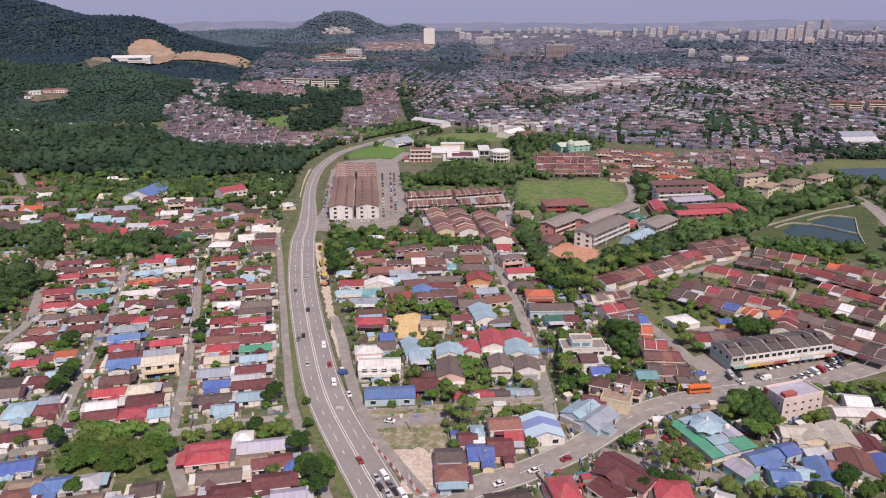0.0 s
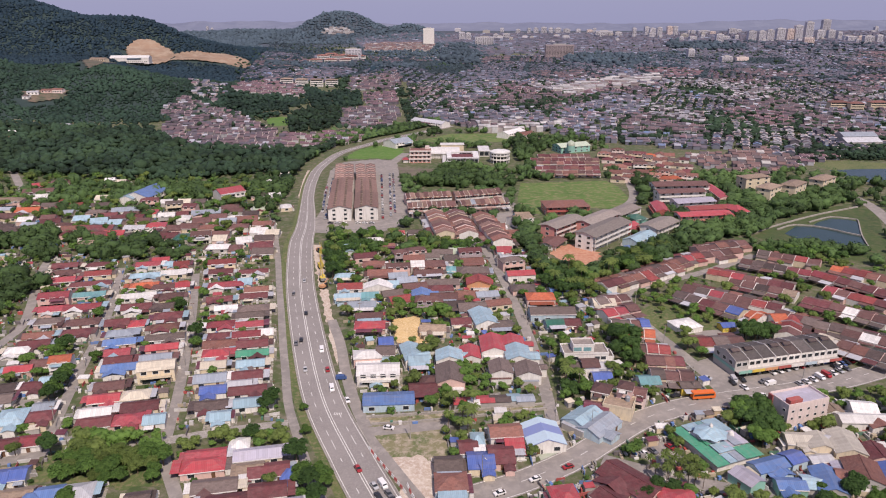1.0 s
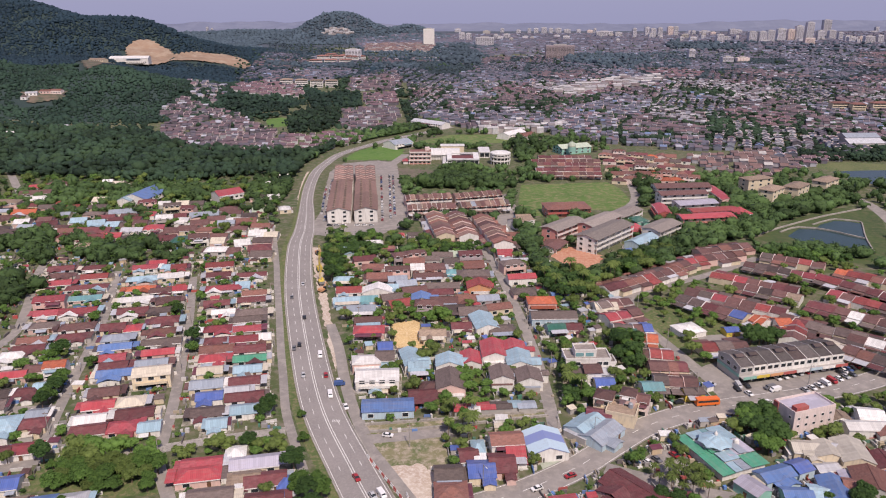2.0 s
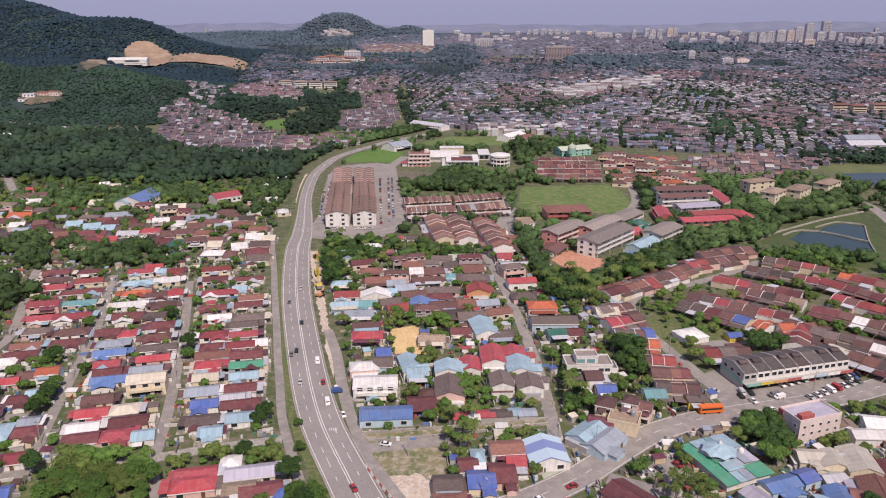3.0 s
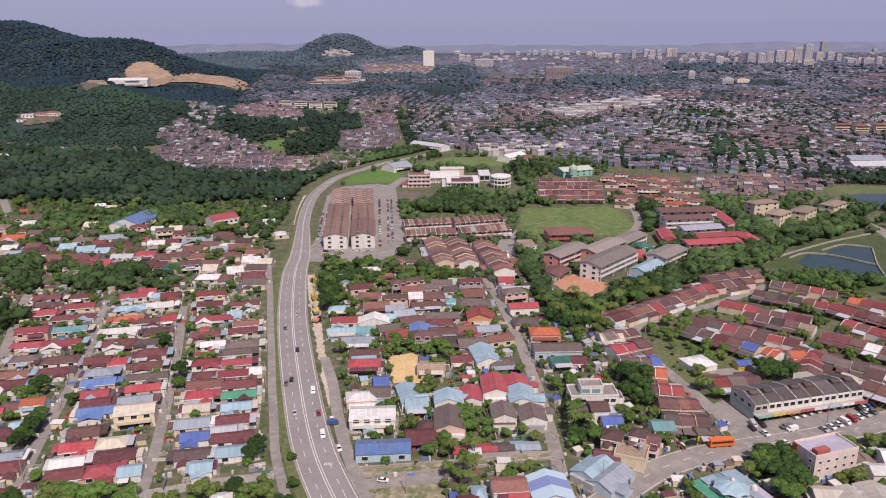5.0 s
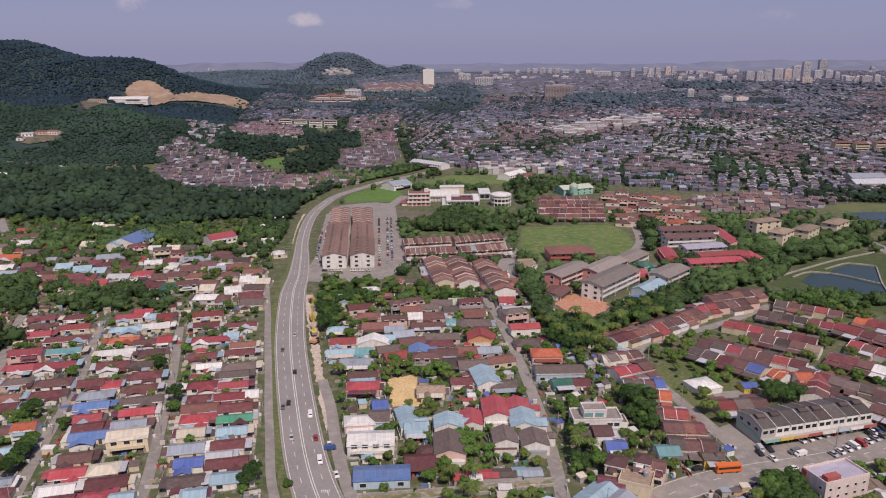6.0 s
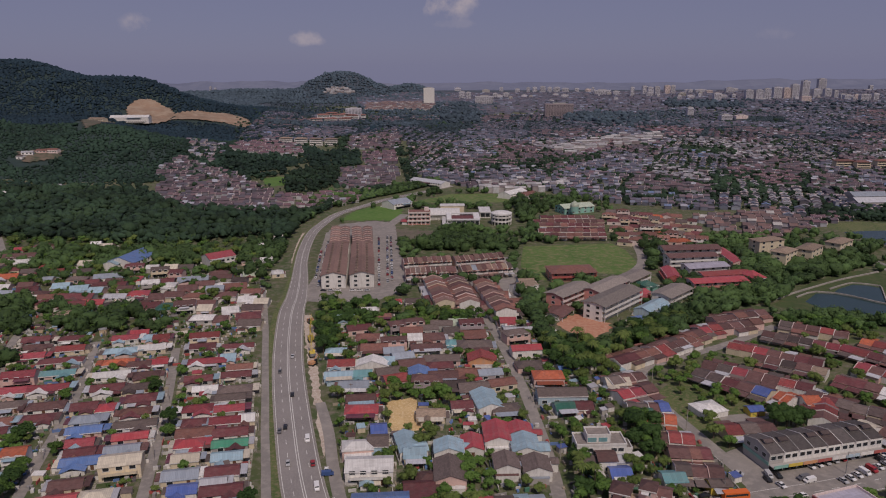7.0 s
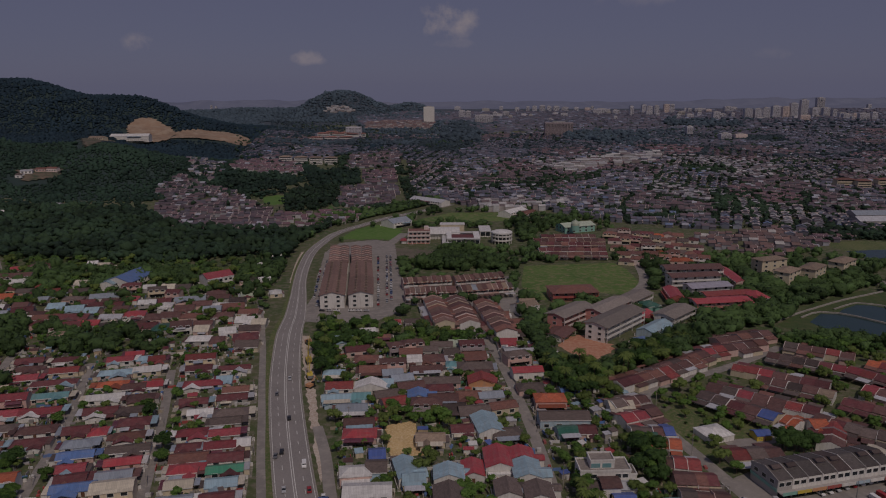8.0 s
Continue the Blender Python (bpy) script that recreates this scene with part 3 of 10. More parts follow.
def band(line, left, right, z0, z1=None, every=None, width=None):
    """A strip along a line between two offsets to its left; z1: a kerb-like body of that height; every: (dash, gap) in metres; width: a factor for each point."""
    n = len(line)
    tan = [(line[min(i + 1, n - 1)] - line[max(i - 1, 0)]).normalized() for i in range(n)]
    nor = [Vector((-t.y, t.x)) for t in tan]
    gl = lambda p: float(gz(p.x, p.y))
    verts, faces, run = [], [], 0.0
    for i in range(n):
        k = width[i] if width else 1.0
        a, b = line[i] + nor[i] * (left * k), line[i] + nor[i] * (right * k)
        top = z0 if z1 is None else z1
        verts += [(a.x, a.y, gl(a) + top), (b.x, b.y, gl(b) + top)]
        if z1 is not None:
            verts += [(a.x, a.y, gl(a) + z0), (b.x, b.y, gl(b) + z0)]
    k = 2 if z1 is None else 4
    for i in range(n - 1):
        run += (line[i + 1] - line[i]).length
        if every and run % sum(every) > every[0]:
            continue
        a, b = i * k, (i + 1) * k
        faces.append((a, a + 1, b + 1, b)[::-1])
        if z1 is not None:
            faces += [(a + 2, a, b, b + 2)[::-1], (a + 1, a + 3, b + 3, b + 1)[::-1]]
    return verts, faces


LEVELS = iter(np.arange(0.060, 0.098, 0.002))     # each street a hair above the last, so that no two lie in one plane


def street(name, pts, width, mat=None, z=None, label="grey asphalt street with worn edges", edge=False, step=5.0):
    line = smooth_line(pts, step)
    z = z or float(next(LEVELS))
    TAKEN.extend((p.x, p.y, width / 2 + 1.0) for p in line)
    ob = tagged(new(name, mesh(name, *band(line, width / 2, -width / 2, z), mat or LANE)), label, "street", "", "structure")
    if edge:
        for s in (-1, 1):
            part("kerb", mesh("kerb", *band(line, s * width / 2 + 0.15, s * width / 2 - 0.15, 0, z + 0.14), CONCRETE), ob)
    return line


def patch(name, pts, mat, z=0.04, label="", category="ground", uneven=0.0):
    """A flat piece of ground with an outline; uneven wanders off the straight edges by so many metres."""
    if uneven:
        full = []
        for (x0, y0), (x1, y1) in zip(pts, pts[1:] + pts[:1]):
            n = max(1, int(math.hypot(x1 - x0, y1 - y0) / 1.5))
            for i in range(n):
                x, y = x0 + (x1 - x0) * i / n, y0 + (y1 - y0) * i / n
                full.append((x + uneven * noise.noise((x / 4, y / 4, 1.0)), y + uneven * noise.noise((x / 4, y / 4, 9.0))))
        pts = full
    ob = tagged(new(name, mesh(name, [(x, y, z) for x, y in pts], [tuple(range(len(pts)))], mat)), label, category, "", "structure")
    if ob.data.polygons[0].normal.z < 0:
        ob.data.flip_normals()
    return ob


def slab(x, y, deg, w, d, floors, roof, paint="cream", shape="gable", band="white", gallery=True, name="school_block", label="", storey=3.1):
    """A long block with open galleries and parapets on its -y side, windows on the others."""
    h = floors * storey
    claim(x, y, radians(deg), w, d)
    root = thing(name, x, y, radians(deg), label or f"{floors}-storey {paint} painted {name.replace('_', ' ')} with {WORDS.get(roof, roof)} roof", "building")
    rise = 0.14 * d
    if shape == "flat":
        part("wall", mesh("wall", *box(-w / 2, w / 2, -d / 2, d / 2, 0, h), WALL[paint]), root)
        part("roof", mesh("roof", *box(-w / 2 - .3, w / 2 + .3, -d / 2 - .3, d / 2 + .3, h + .003, h + .5), ROOF[roof]), root)
    else:
        hip = 0.9 if shape == "hip" else 0.0
        part("wall", mesh("wall", *walls(w, d, h, rise, hip == 0), WALL[paint]), root)
        part("roof", mesh("roof", *gable(w, d + (3.0 if gallery else 0), h + .1, rise, 0.7, 0.2, hip), ROOF[roof]), root)
    if name == "shop_apartment" and d < 10:          # fire walls between the units
        for i in range(1, int(w / 7.2)):
            u = i / int(w / 7.2) * w - w / 2
            cap = [(u + s, yy, h + zz + up) for s in (-.14, .14) for up in (-.3, .42) for yy, zz in ((-d / 2 - .3, 0), (0, rise), (d / 2 + .3, 0))]
            part("fire_wall", mesh("fire_wall", cap, [(0, 1, 4, 3), (1, 2, 5, 4), (7, 6, 9, 10), (8, 7, 10, 11), (3, 4, 10, 9), (4, 5, 11, 10), (6, 7, 1, 0), (7, 8, 2, 1), (0, 3, 9, 6), (2, 8, 11, 5)], WALL["pink" if i % 3 else "grey"]), root)
    if name == "shop_apartment" and d > 10:          # rows of low vents over the light wells
        for i in range(int(w / 6.2)):
            u = (i + .5) / int(w / 6.2) * w - w / 2
            for s in (-1, 1):
                part("roof_vent", mesh("roof_vent", *moved(gable(2.2, 1.6, .5, .35, .15, .1), u, s * d * .22, h + rise * .56 + .1), ROOF["tan"]), root)
    bays = max(2, int(w / 6.0))
    for level in range(floors):
        z = level * storey
        if gallery:
            if level:
                part("gallery_floor", mesh("gallery_floor", *box(-w / 2, w / 2, -d / 2 - 1.8, -d / 2 - .003, z - .2, z), WALL["grey"]), root)
                part("gallery_parapet", mesh("gallery_parapet", *box(-w / 2, w / 2, -d / 2 - 1.95, -d / 2 - 1.8, z - .35, z + 1.05), WALL[band]), root)
        if y > 900:
            part("loggia", mesh("loggia", *box(-w / 2 + .8, w / 2 - .8, -d / 2 - .06, -d / 2 + .1, z + .9, z + 2.3), GLASS), root)
            continue
        for i in range(bays):
            u = ((i + 0.5) / bays - 0.5) * w
            part("window", WINDOW, root, (u, -d / 2, z + 1.7))
        for s in (-1, 1):
            for i in range(max(1, int(d / 6))):
                part("window", WINDOW, root, (s * w / 2, ((i + .5) / max(1, int(d / 6)) - .5) * d, z + 1.7), math.pi / 2)
    if gallery:
        for i in range(bays // 2 + 1):
            u = (i / (bays // 2) - 0.5) * (w - .4)
            part("pillar", mesh("pillar", *box(u - .15, u + .15, -d / 2 - 1.79, -d / 2 - 1.5, 0, h), WALL[band]), root)
    return root


def tower(x, y, deg, w, d, h, paint="white", name="apartment_tower", label="", crown=True):
    """A far high-rise: shaft with recessed bays, floor bands and a plant room on top."""
    root = thing(name, x, y, radians(deg), label or f"tall {paint} apartment tower on the far skyline", "tower")
    n = max(2, round(w / 8))
    plan = []
    for s in (-1, 1):           # a shaft with a recess between the bays, front and back
        for i in (range(n) if s < 0 else range(n - 1, -1, -1)):
            a, b = -w / 2 + w * i / n + 0.7, -w / 2 + w * (i + 1) / n - 0.7
            ends = (a, b) if s < 0 else (b, a)
            plan += [(ends[0], s * (d / 2 - 1.6)), (ends[0], s * d / 2), (ends[1], s * d / 2), (ends[1], s * (d / 2 - 1.6))]
    k = len(plan)
    part("shaft", mesh("shaft", [(px, py, z) for z in (-1, h * .97) for px, py in plan], [tuple(range(k, 2 * k))] + [(i, (i + 1) % k, k + (i + 1) % k, k + i) for i in range(k)], WALL[paint]), root)
    if h > 16 and paint != "white":
        bands = [box(-w / 2 + .3 + (w - .6) * i / n + .9, -w / 2 + .3 + (w - .6) * (i + 1) / n - .9, -d / 2 - .05, -d / 2 + .02, z, z + 1.1) for i in range(n) for z in np.arange(2.0, h * .97 - 2.5, 3.0)]
        part("glazing", mesh("glazing", *join(*bands), GLASS), root, label="rows of dark windows")
    if crown:
        part("plant_room", mesh("plant_room", *box(-w * .22, w * .22, -d * .3, d * .3, h * .97 + .01, h * .97 + 2.6), WALL["grey"]), root)
    return root


# ---- cars ----
TYRE = plain("tyre_rubber", (0.02, 0.02, 0.02), 0.9)
CAR_PAINT = {k: plain("car_" + k, c, 0.3, 4, 0.1) for k, c in dict(white=(0.75, 0.75, 0.74), silver=(0.45, 0.46, 0.47), black=(0.025, 0.025, 0.03), red=(0.35, 0.03, 0.035),
                                                                 blue=(0.05, 0.10, 0.25), grey=(0.14, 0.14, 0.15), orange=(0.75, 0.16, 0.03)).items()}


def extrude(profile, half, taper=0.0):
    """A side profile of (y, z) points drawn out to both sides."""
    n = len(profile)
    zs = [p[1] for p in profile]
    v = [(s * (half - taper * (z - min(zs))), y, z) for s in (-1, 1) for y, z in profile]
    return v, [tuple(range(n))[::-1], tuple(range(n, 2 * n))] + [(i, (i + 1) % n, n + (i + 1) % n, n + i) for i in range(n)]


def wheel_mesh():
    v = [(s * 0.11, 0.32 * math.cos(i * .524), 0.32 * math.sin(i * .524)) for s in (-1, 1) for i in range(12)]
    return v, [tuple(range(12)), tuple(range(12, 24))[::-1]] + [(i, 12 + i, 12 + (i + 1) % 12, (i + 1) % 12) for i in range(12)]


WHEEL = mesh("wheel", *wheel_mesh(), TYRE)
CAR_BODY = {k: mesh("body", *extrude([(-2.05, 0.35), (-2.1, 0.62), (-2.0, 0.88), (-0.95, 0.98), (1.4, 1.0), (2.05, 0.92), (2.1, 0.4)], 0.84), m) for k, m in CAR_PAINT.items()}
FAR_BODY = {}
for k, m in CAR_PAINT.items():          # with the four tyres in the same mesh, for the distant car park
    shapes = [extrude([(-2.05, 0.35), (-2.1, 0.62), (-2.0, 0.88), (-0.95, 0.98), (1.4, 1.0), (2.05, 0.92), (2.1, 0.4)], 0.84)] + [moved(wheel_mesh(), i, j, 0.32) for i in (-0.78, 0.78) for j in (-1.3, 1.3)]
    FAR_BODY[k] = mesh("body", *join(*shapes), m)
    FAR_BODY[k].materials.append(TYRE)
    FAR_BODY[k].polygons.foreach_set("material_index", [int(i >= len(shapes[0][1])) for i in range(len(FAR_BODY[k].polygons))])
CAR_GLASS = mesh("glasshouse", *extrude([(-1.1, 0.98), (-0.45, 1.40), (1.0, 1.42), (1.75, 1.0)], 0.76, 0.25), GLASS)
CAR_ROOF = {k: mesh("roof", *extrude([(-0.4, 1.41), (-0.3, 1.47), (0.9, 1.49), (1.0, 1.43)], 0.64), m) for k, m in CAR_PAINT.items()}
VAN_BODY = {k: mesh("body", *extrude([(-2.3, 0.35), (-2.35, 0.9), (-1.9, 1.15), (-1.4, 1.9), (2.3, 1.95), (2.35, 0.4)], 0.88), m) for k, m in CAR_PAINT.items()}


def car(x, y, deg, paint=None, van=False):
    paint = paint or RNG.choice(["white", "white", "silver", "silver", "black", "grey", "red", "blue"])
    root = thing("van" if van else "car", x, y, radians(deg), f"{paint} {'van' if van else 'saloon car'} standing on the asphalt", "van" if van else "car", "", float(gz(x, y)) + 0.12)
    root.scale = (0.92, 0.92, 0.92)
    if van:
        part("body", VAN_BODY[paint], root)
        part("windscreen", mesh("windscreen", [(-.75, -1.86, 1.2), (.75, -1.86, 1.2), (.7, -1.46, 1.83), (-.7, -1.46, 1.83), (-.75, -1.82, 1.18), (.75, -1.82, 1.18), (.7, -1.42, 1.81), (-.7, -1.42, 1.81)], [(0, 1, 2, 3), (4, 7, 6, 5), (0, 4, 5, 1), (2, 6, 7, 3)], GLASS), root)
    else:
        part("body", CAR_BODY[paint] if y < 430 else FAR_BODY[paint], root)
        part("glasshouse", CAR_GLASS, root)
        part("roof", CAR_ROOF[paint], root)
    for i in (-0.78, 0.78) if y < 430 else ():
        for j in (-1.3, 1.3):
            part("wheel", WHEEL, root, (i, j, 0.32))
    return root


# ---- ground: one sheet to the horizon ----
def sheet():
    xs = np.concatenate([np.linspace(-3600, -1400, 45), np.linspace(-1350, 1350, 109), np.linspace(1400, 3600, 45)])
    ys = np.concatenate([np.linspace(-300, 900, 25), np.linspace(925, 3700, 112), np.linspace(3740, 4960, 32)])
    gx, gy = np.meshgrid(xs, ys)
    z = gz(gx, gy)
    nx, ny = len(xs), len(ys)
    verts = np.stack([gx.ravel(), gy.ravel(), z.ravel()], 1).tolist()
    faces = [(j * nx + i, j * nx + i + 1, (j + 1) * nx + i + 1, (j + 1) * nx + i) for j in range(ny - 1) for i in range(nx - 1)]
    me = mesh("ground", verts, faces, GROUND, True)
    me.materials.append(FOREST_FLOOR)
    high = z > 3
    # the two farthest bands of ground wear the haze-coloured materials
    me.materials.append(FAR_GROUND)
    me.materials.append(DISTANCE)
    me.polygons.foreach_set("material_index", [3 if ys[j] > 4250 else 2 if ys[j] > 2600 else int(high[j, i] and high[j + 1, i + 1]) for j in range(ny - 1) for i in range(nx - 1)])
    return tagged(new("ground", me), "mottled ground of grass, bare soil and paved yards", "ground", "", "structure")


sheet()


# ---- trees ----
def leafy(rng, lobes, leaves, size, flat=0.65, single=False):
    """A crown of many small leaf sprays round a few lobes: (x, y, z, radius) each."""
    verts, faces = [], []
    for _ in range(leaves):
        cx, cy, cz, r = rng.choice(lobes)
        u, a = rng.uniform(-0.5, 1), rng.uniform(0, 2 * math.pi)
        q = math.sqrt(max(0, 1 - u * u))
        k = r * rng.uniform(0.72, 1.08)
        c = Vector((cx + k * q * math.cos(a), cy + k * q * math.sin(a), cz + k * u * 0.8))
        nrm = Vector((q * math.cos(a), q * math.sin(a), u + flat)).normalized()
        nrm = (nrm + Vector((rng.uniform(-.45, .45), rng.uniform(-.45, .45), rng.uniform(-.2, .6)))).normalized()
        s = nrm.orthogonal().normalized()
        t = nrm.cross(s)
        ang = rng.uniform(0, 6.28)
        s, t = s * math.cos(ang) + t * math.sin(ang), t * math.cos(ang) - s * math.sin(ang)
        w, h = size * rng.uniform(0.7, 1.3), size * rng.uniform(0.7, 1.3)
        k = len(verts)
        verts += [tuple(c - s * w), tuple(c - t * h * 0.7 + nrm * size * 0.25), tuple(c + s * w), tuple(c + t * h * 0.9 + nrm * size * 0.2)]
        faces += [(k, k + 1, k + 3)] if single else [(k, k + 1, k + 2), (k, k + 2, k + 3)]
    return verts, faces


def stem(p, q, r0, r1, sides=6):
    p, q = Vector(p), Vector(q)
    d = (q - p).normalized()
    s = d.orthogonal().normalized()
    t = d.cross(s)
    v = []
    for c, r in ((p, r0), (q, r1)):
        v += [tuple(c + (s * math.cos(i / sides * 6.283) + t * math.sin(i / sides * 6.283)) * r) for i in range(sides)]
    return v, [(i, (i + 1) % sides, sides + (i + 1) % sides, sides + i) for i in range(sides)]


def make_tree(seed, height, spread, leaf, leaves=420, size=0.75, sides=6):
    single = leaves < 200          # the small light trees of the gardens
    leaves, size = (int(leaves * 2.9), size * 0.52) if single else (int(leaves * 2.2), size * 0.54)
    rng = random.Random(seed)
    lobes = [(0, 0, height * 0.68, spread * 0.52)]
    limbs = []
    for i in range(5):
        a, r = i * 1.257 + rng.uniform(-.4, .4), spread * rng.uniform(0.36, 0.62)
        z = height * rng.uniform(0.42, 0.72)
        lobes.append((r * math.cos(a), r * math.sin(a), z, spread * rng.uniform(0.34, 0.48)))
        limbs.append(stem((0, 0, height * 0.3), (r * math.cos(a), r * math.sin(a), z), 0.14, 0.05))
    core = []
    for x, y, z, r in lobes:
        ring = []
        for k, (u, m) in enumerate(((-0.5, 0.62), (0.0, 0.86), (0.55, 0.62))):
            ring += [(x + r * m * math.cos(j * 6.283 / sides) * rng.uniform(.8, 1.1), y + r * m * math.sin(j * 6.283 / sides) * rng.uniform(.8, 1.1), z + u * r) for j in range(sides)]
        f = [(k * sides + j, k * sides + (j + 1) % sides, k * sides + sides + (j + 1) % sides, k * sides + sides + j) for k in range(2) for j in range(sides)] + [tuple(range(2 * sides, 3 * sides))]
        core.append((ring, f))
    trunk = mesh("trunk", *join(stem((0, 0, -0.2), (0, 0, height * 0.35), 0.3, 0.2), stem((0, 0, height * 0.35), (0.2, 0.1, height * 0.7), 0.2, 0.08), *limbs), BARK)
    crown = mesh("crown", *join(leafy(rng, lobes, leaves, size, single=single), *core), leaf)
    return trunk, crown


def make_palm(seed, height):
    rng = random.Random(seed)
    fronds = []
    for i in range(24):
        a, droop = i * 2.4, rng.uniform(0.2, 1.0)
        prev = []
        for k in range(5):
            r = 0.2 + k * 0.8
            z = height + 0.7 * math.sin(k * 0.7) * (1.2 - droop) - droop * (k / 4) ** 2 * 2.4
            w = (0.10, 0.34, 0.40, 0.30, 0.05)[k]
            c, s = math.cos(a), math.sin(a)
            prev += [(r * c - w * s, r * s + w * c, z - 0.25), (r * c, r * s, z), (r * c + w * s, r * s - w * c, z - 0.25)]
        f = []
        for k in range(4):
            f += [(k * 3, k * 3 + 1, k * 3 + 4, k * 3 + 3), (k * 3 + 1, k * 3 + 2, k * 3 + 5, k * 3 + 4)]
        fronds.append((prev, f))
    return mesh("trunk", *join(stem((0, 0, -.2), (0.3, 0, height * .5), 0.24, 0.18), stem((0.3, 0, height * .5), (0, 0, height), 0.18, 0.14)), BARK), mesh("crown", *join(*fronds), LEAF[2])


TREES = [make_tree(1, 9.5, 4.6, LEAF[0]), make_tree(2, 8.0, 4.2, LEAF[1]), make_tree(3, 11.0, 5.2, LEAF[0], 520), make_tree(4, 7.0, 3.6, LEAF[2], 340, 0.65),
         make_tree(5, 6.0, 3.4, LEAF[1], 320, 0.6), make_tree(6, 9.0, 5.0, LEAF[2], 440)]
PALMS = [make_palm(11, 10.5), make_palm(12, 9.0)]
LIGHT = [make_tree(31, 9.0, 4.5, LEAF[0], 110, 1.0, 6), make_tree(32, 8.0, 4.2, LEAF[1], 110, 1.0, 6), make_tree(33, 10.5, 5.0, LEAF[0], 120, 1.05, 6), make_tree(34, 7.0, 3.6, LEAF[2], 95, 0.95, 6),
         make_tree(35, 6.0, 3.4, LEAF[1], 90, 0.9, 6), make_tree(36, 9.0, 5.0, LEAF[2], 115, 1.05, 6)]      # sparser, for the farther gardens
BUSHES = [make_tree(21, 3.0, 2.0, LEAF[1], 60, 0.6, 4), make_tree(22, 2.6, 1.9, LEAF[0], 58, 0.56, 4)]
TREE_WORDS = ["dark green broad-leaved tree with a dense rounded crown", "mid-green garden tree with spreading crown", "tall dark green tree with broad crown", "small olive-green fruit tree with open crown",
              "small mid-green garden tree with round crown", "wide olive-green tree with loose crown"]


KEEP_CLEAR = []     # outlines that stay open ground
GREEN = []      # trees past counting: (kind, x, y, size)


def tree(x, y, kind=None, s=1.0, apart=True):
    kind = RNG.randrange(6) if kind is None else kind
    if not apart:
        GREEN.append((kind, x, y, s))
        return None
    if kind < 6:
        name, parts, label = "tree", TREES[kind], TREE_WORDS[kind]
    elif kind < 8:
        name, parts, label = "palm_tree", PALMS[kind - 6], "coconut palm with drooping green fronds"
    else:
        name, parts, label = "bush", BUSHES[kind - 8], "low rounded green garden bush"
    root = thing(name, x, y, RNG.uniform(0, 6.28), label, name.replace("_", " "))
    root.scale = (s * RNG.uniform(.9, 1.1), s * RNG.uniform(.9, 1.1), s * RNG.uniform(.9, 1.15))
    part("trunk", parts[0], root)
    part("crown", parts[1], root)
    return root


def free(x, y, r):
    return all((x - a) ** 2 + (y - b) ** 2 > (r + c) ** 2 for a, b, c in TAKEN)


def gardens(poly, count, kinds=(3, 4, 1, 8, 9, 5), s=(0.45, 0.8), seed=1, r=1.6):
    """Trees and bushes in the gaps between the houses of an outline."""
    rng = random.Random(seed)
    xs, ys = [p[0] for p in poly], [p[1] for p in poly]
    made = 0
    for _ in range(count * 40):
        x, y = rng.uniform(min(xs), max(xs)), rng.uniform(min(ys), max(ys))
        if inside(poly, x, y) and free(x, y, r) and not any(inside(k, x, y) for k in KEEP_CLEAR):
            tree(x, y, rng.choice(kinds), rng.uniform(*s), y < 175)
            TAKEN.append((x, y, r * 0.8))
            made += 1
            if made == count:
                break


def trees_in(poly, count, kinds=(0, 1, 2, 5), s=(0.8, 1.2), seed=1):
    rng = random.Random(seed)
    xs, ys = [p[0] for p in poly], [p[1] for p in poly]
    made = []
    for _ in range(count * 30):
        x, y = rng.uniform(min(xs), max(xs)), rng.uniform(min(ys), max(ys))
        if inside(poly, x, y) and not any(inside(k, x, y) for k in KEEP_CLEAR) and all((x - a) ** 2 + (y - b) ** 2 > 9 for a, b in made):
            made.append((x, y))
            TAKEN.append((x, y, 1.5))
            tree(x, y, rng.choice(kinds), rng.uniform(*s), y < 205)
            if len(made) == count:
                break


# ---- forest and woods: crowns past counting ----
def clump(seed, subdivision):
    rng = random.Random(seed)
    bm = bmesh.new()
    bmesh.ops.create_icosphere(bm, subdivisions=subdivision, radius=1.0)
    for v in bm.verts:
        k = 0.72 + 0.5 * noise.noise(v.co * 2.1 + Vector((seed * 3.1, 0, 0))) + 0.35 * noise.noise(v.co * 5.0 + Vector((0, seed * 1.7, 0))) + rng.uniform(-.1, .1)
        v.co *= k
        v.co.z *= 0.85
    dead = [f for f in bm.faces if f.calc_center_median().z < -0.45]
    bmesh.ops.delete(bm, geom=dead, context="FACES")
    bm.verts.index_update()
    v = np.array([p.co[:] for p in bm.verts])
    f = np.array([[p.index for p in q.verts] for q in bm.faces])
    bm.free()
    return v, f


def ragged(seed):
    """A bumpy crown with loose leaf sprays standing off it."""
    v, f = clump(seed, 2)
    rng = random.Random(seed)
    v, f = v.tolist(), f.tolist()
    for _ in range(34):
        a, u = rng.uniform(0, 6.28), rng.uniform(-.2, 1)
        q = math.sqrt(1 - u * u)
        c = Vector((q * math.cos(a), q * math.sin(a), u * .85)) * rng.uniform(.78, 1.08)
        s = Vector((rng.uniform(-1, 1), rng.uniform(-1, 1), rng.uniform(-.3, .3))).normalized() * .12
        t = s.cross(c).normalized() * .12
        k = len(v)
        v += [list(c - s), list(c + t), list(c + s * 1.1), list(c - t * .8)]
        f += [[k, k + 1, k + 2], [k, k + 2, k + 3]]
    return np.array(v), np.array(f)


CLUMPS = [ragged(i) for i in range(6)]
FAR_CLUMPS = [clump(i + 9, 2) for i in range(6)]
TINY_CLUMPS = [clump(i + 19, 1) for i in range(6)]


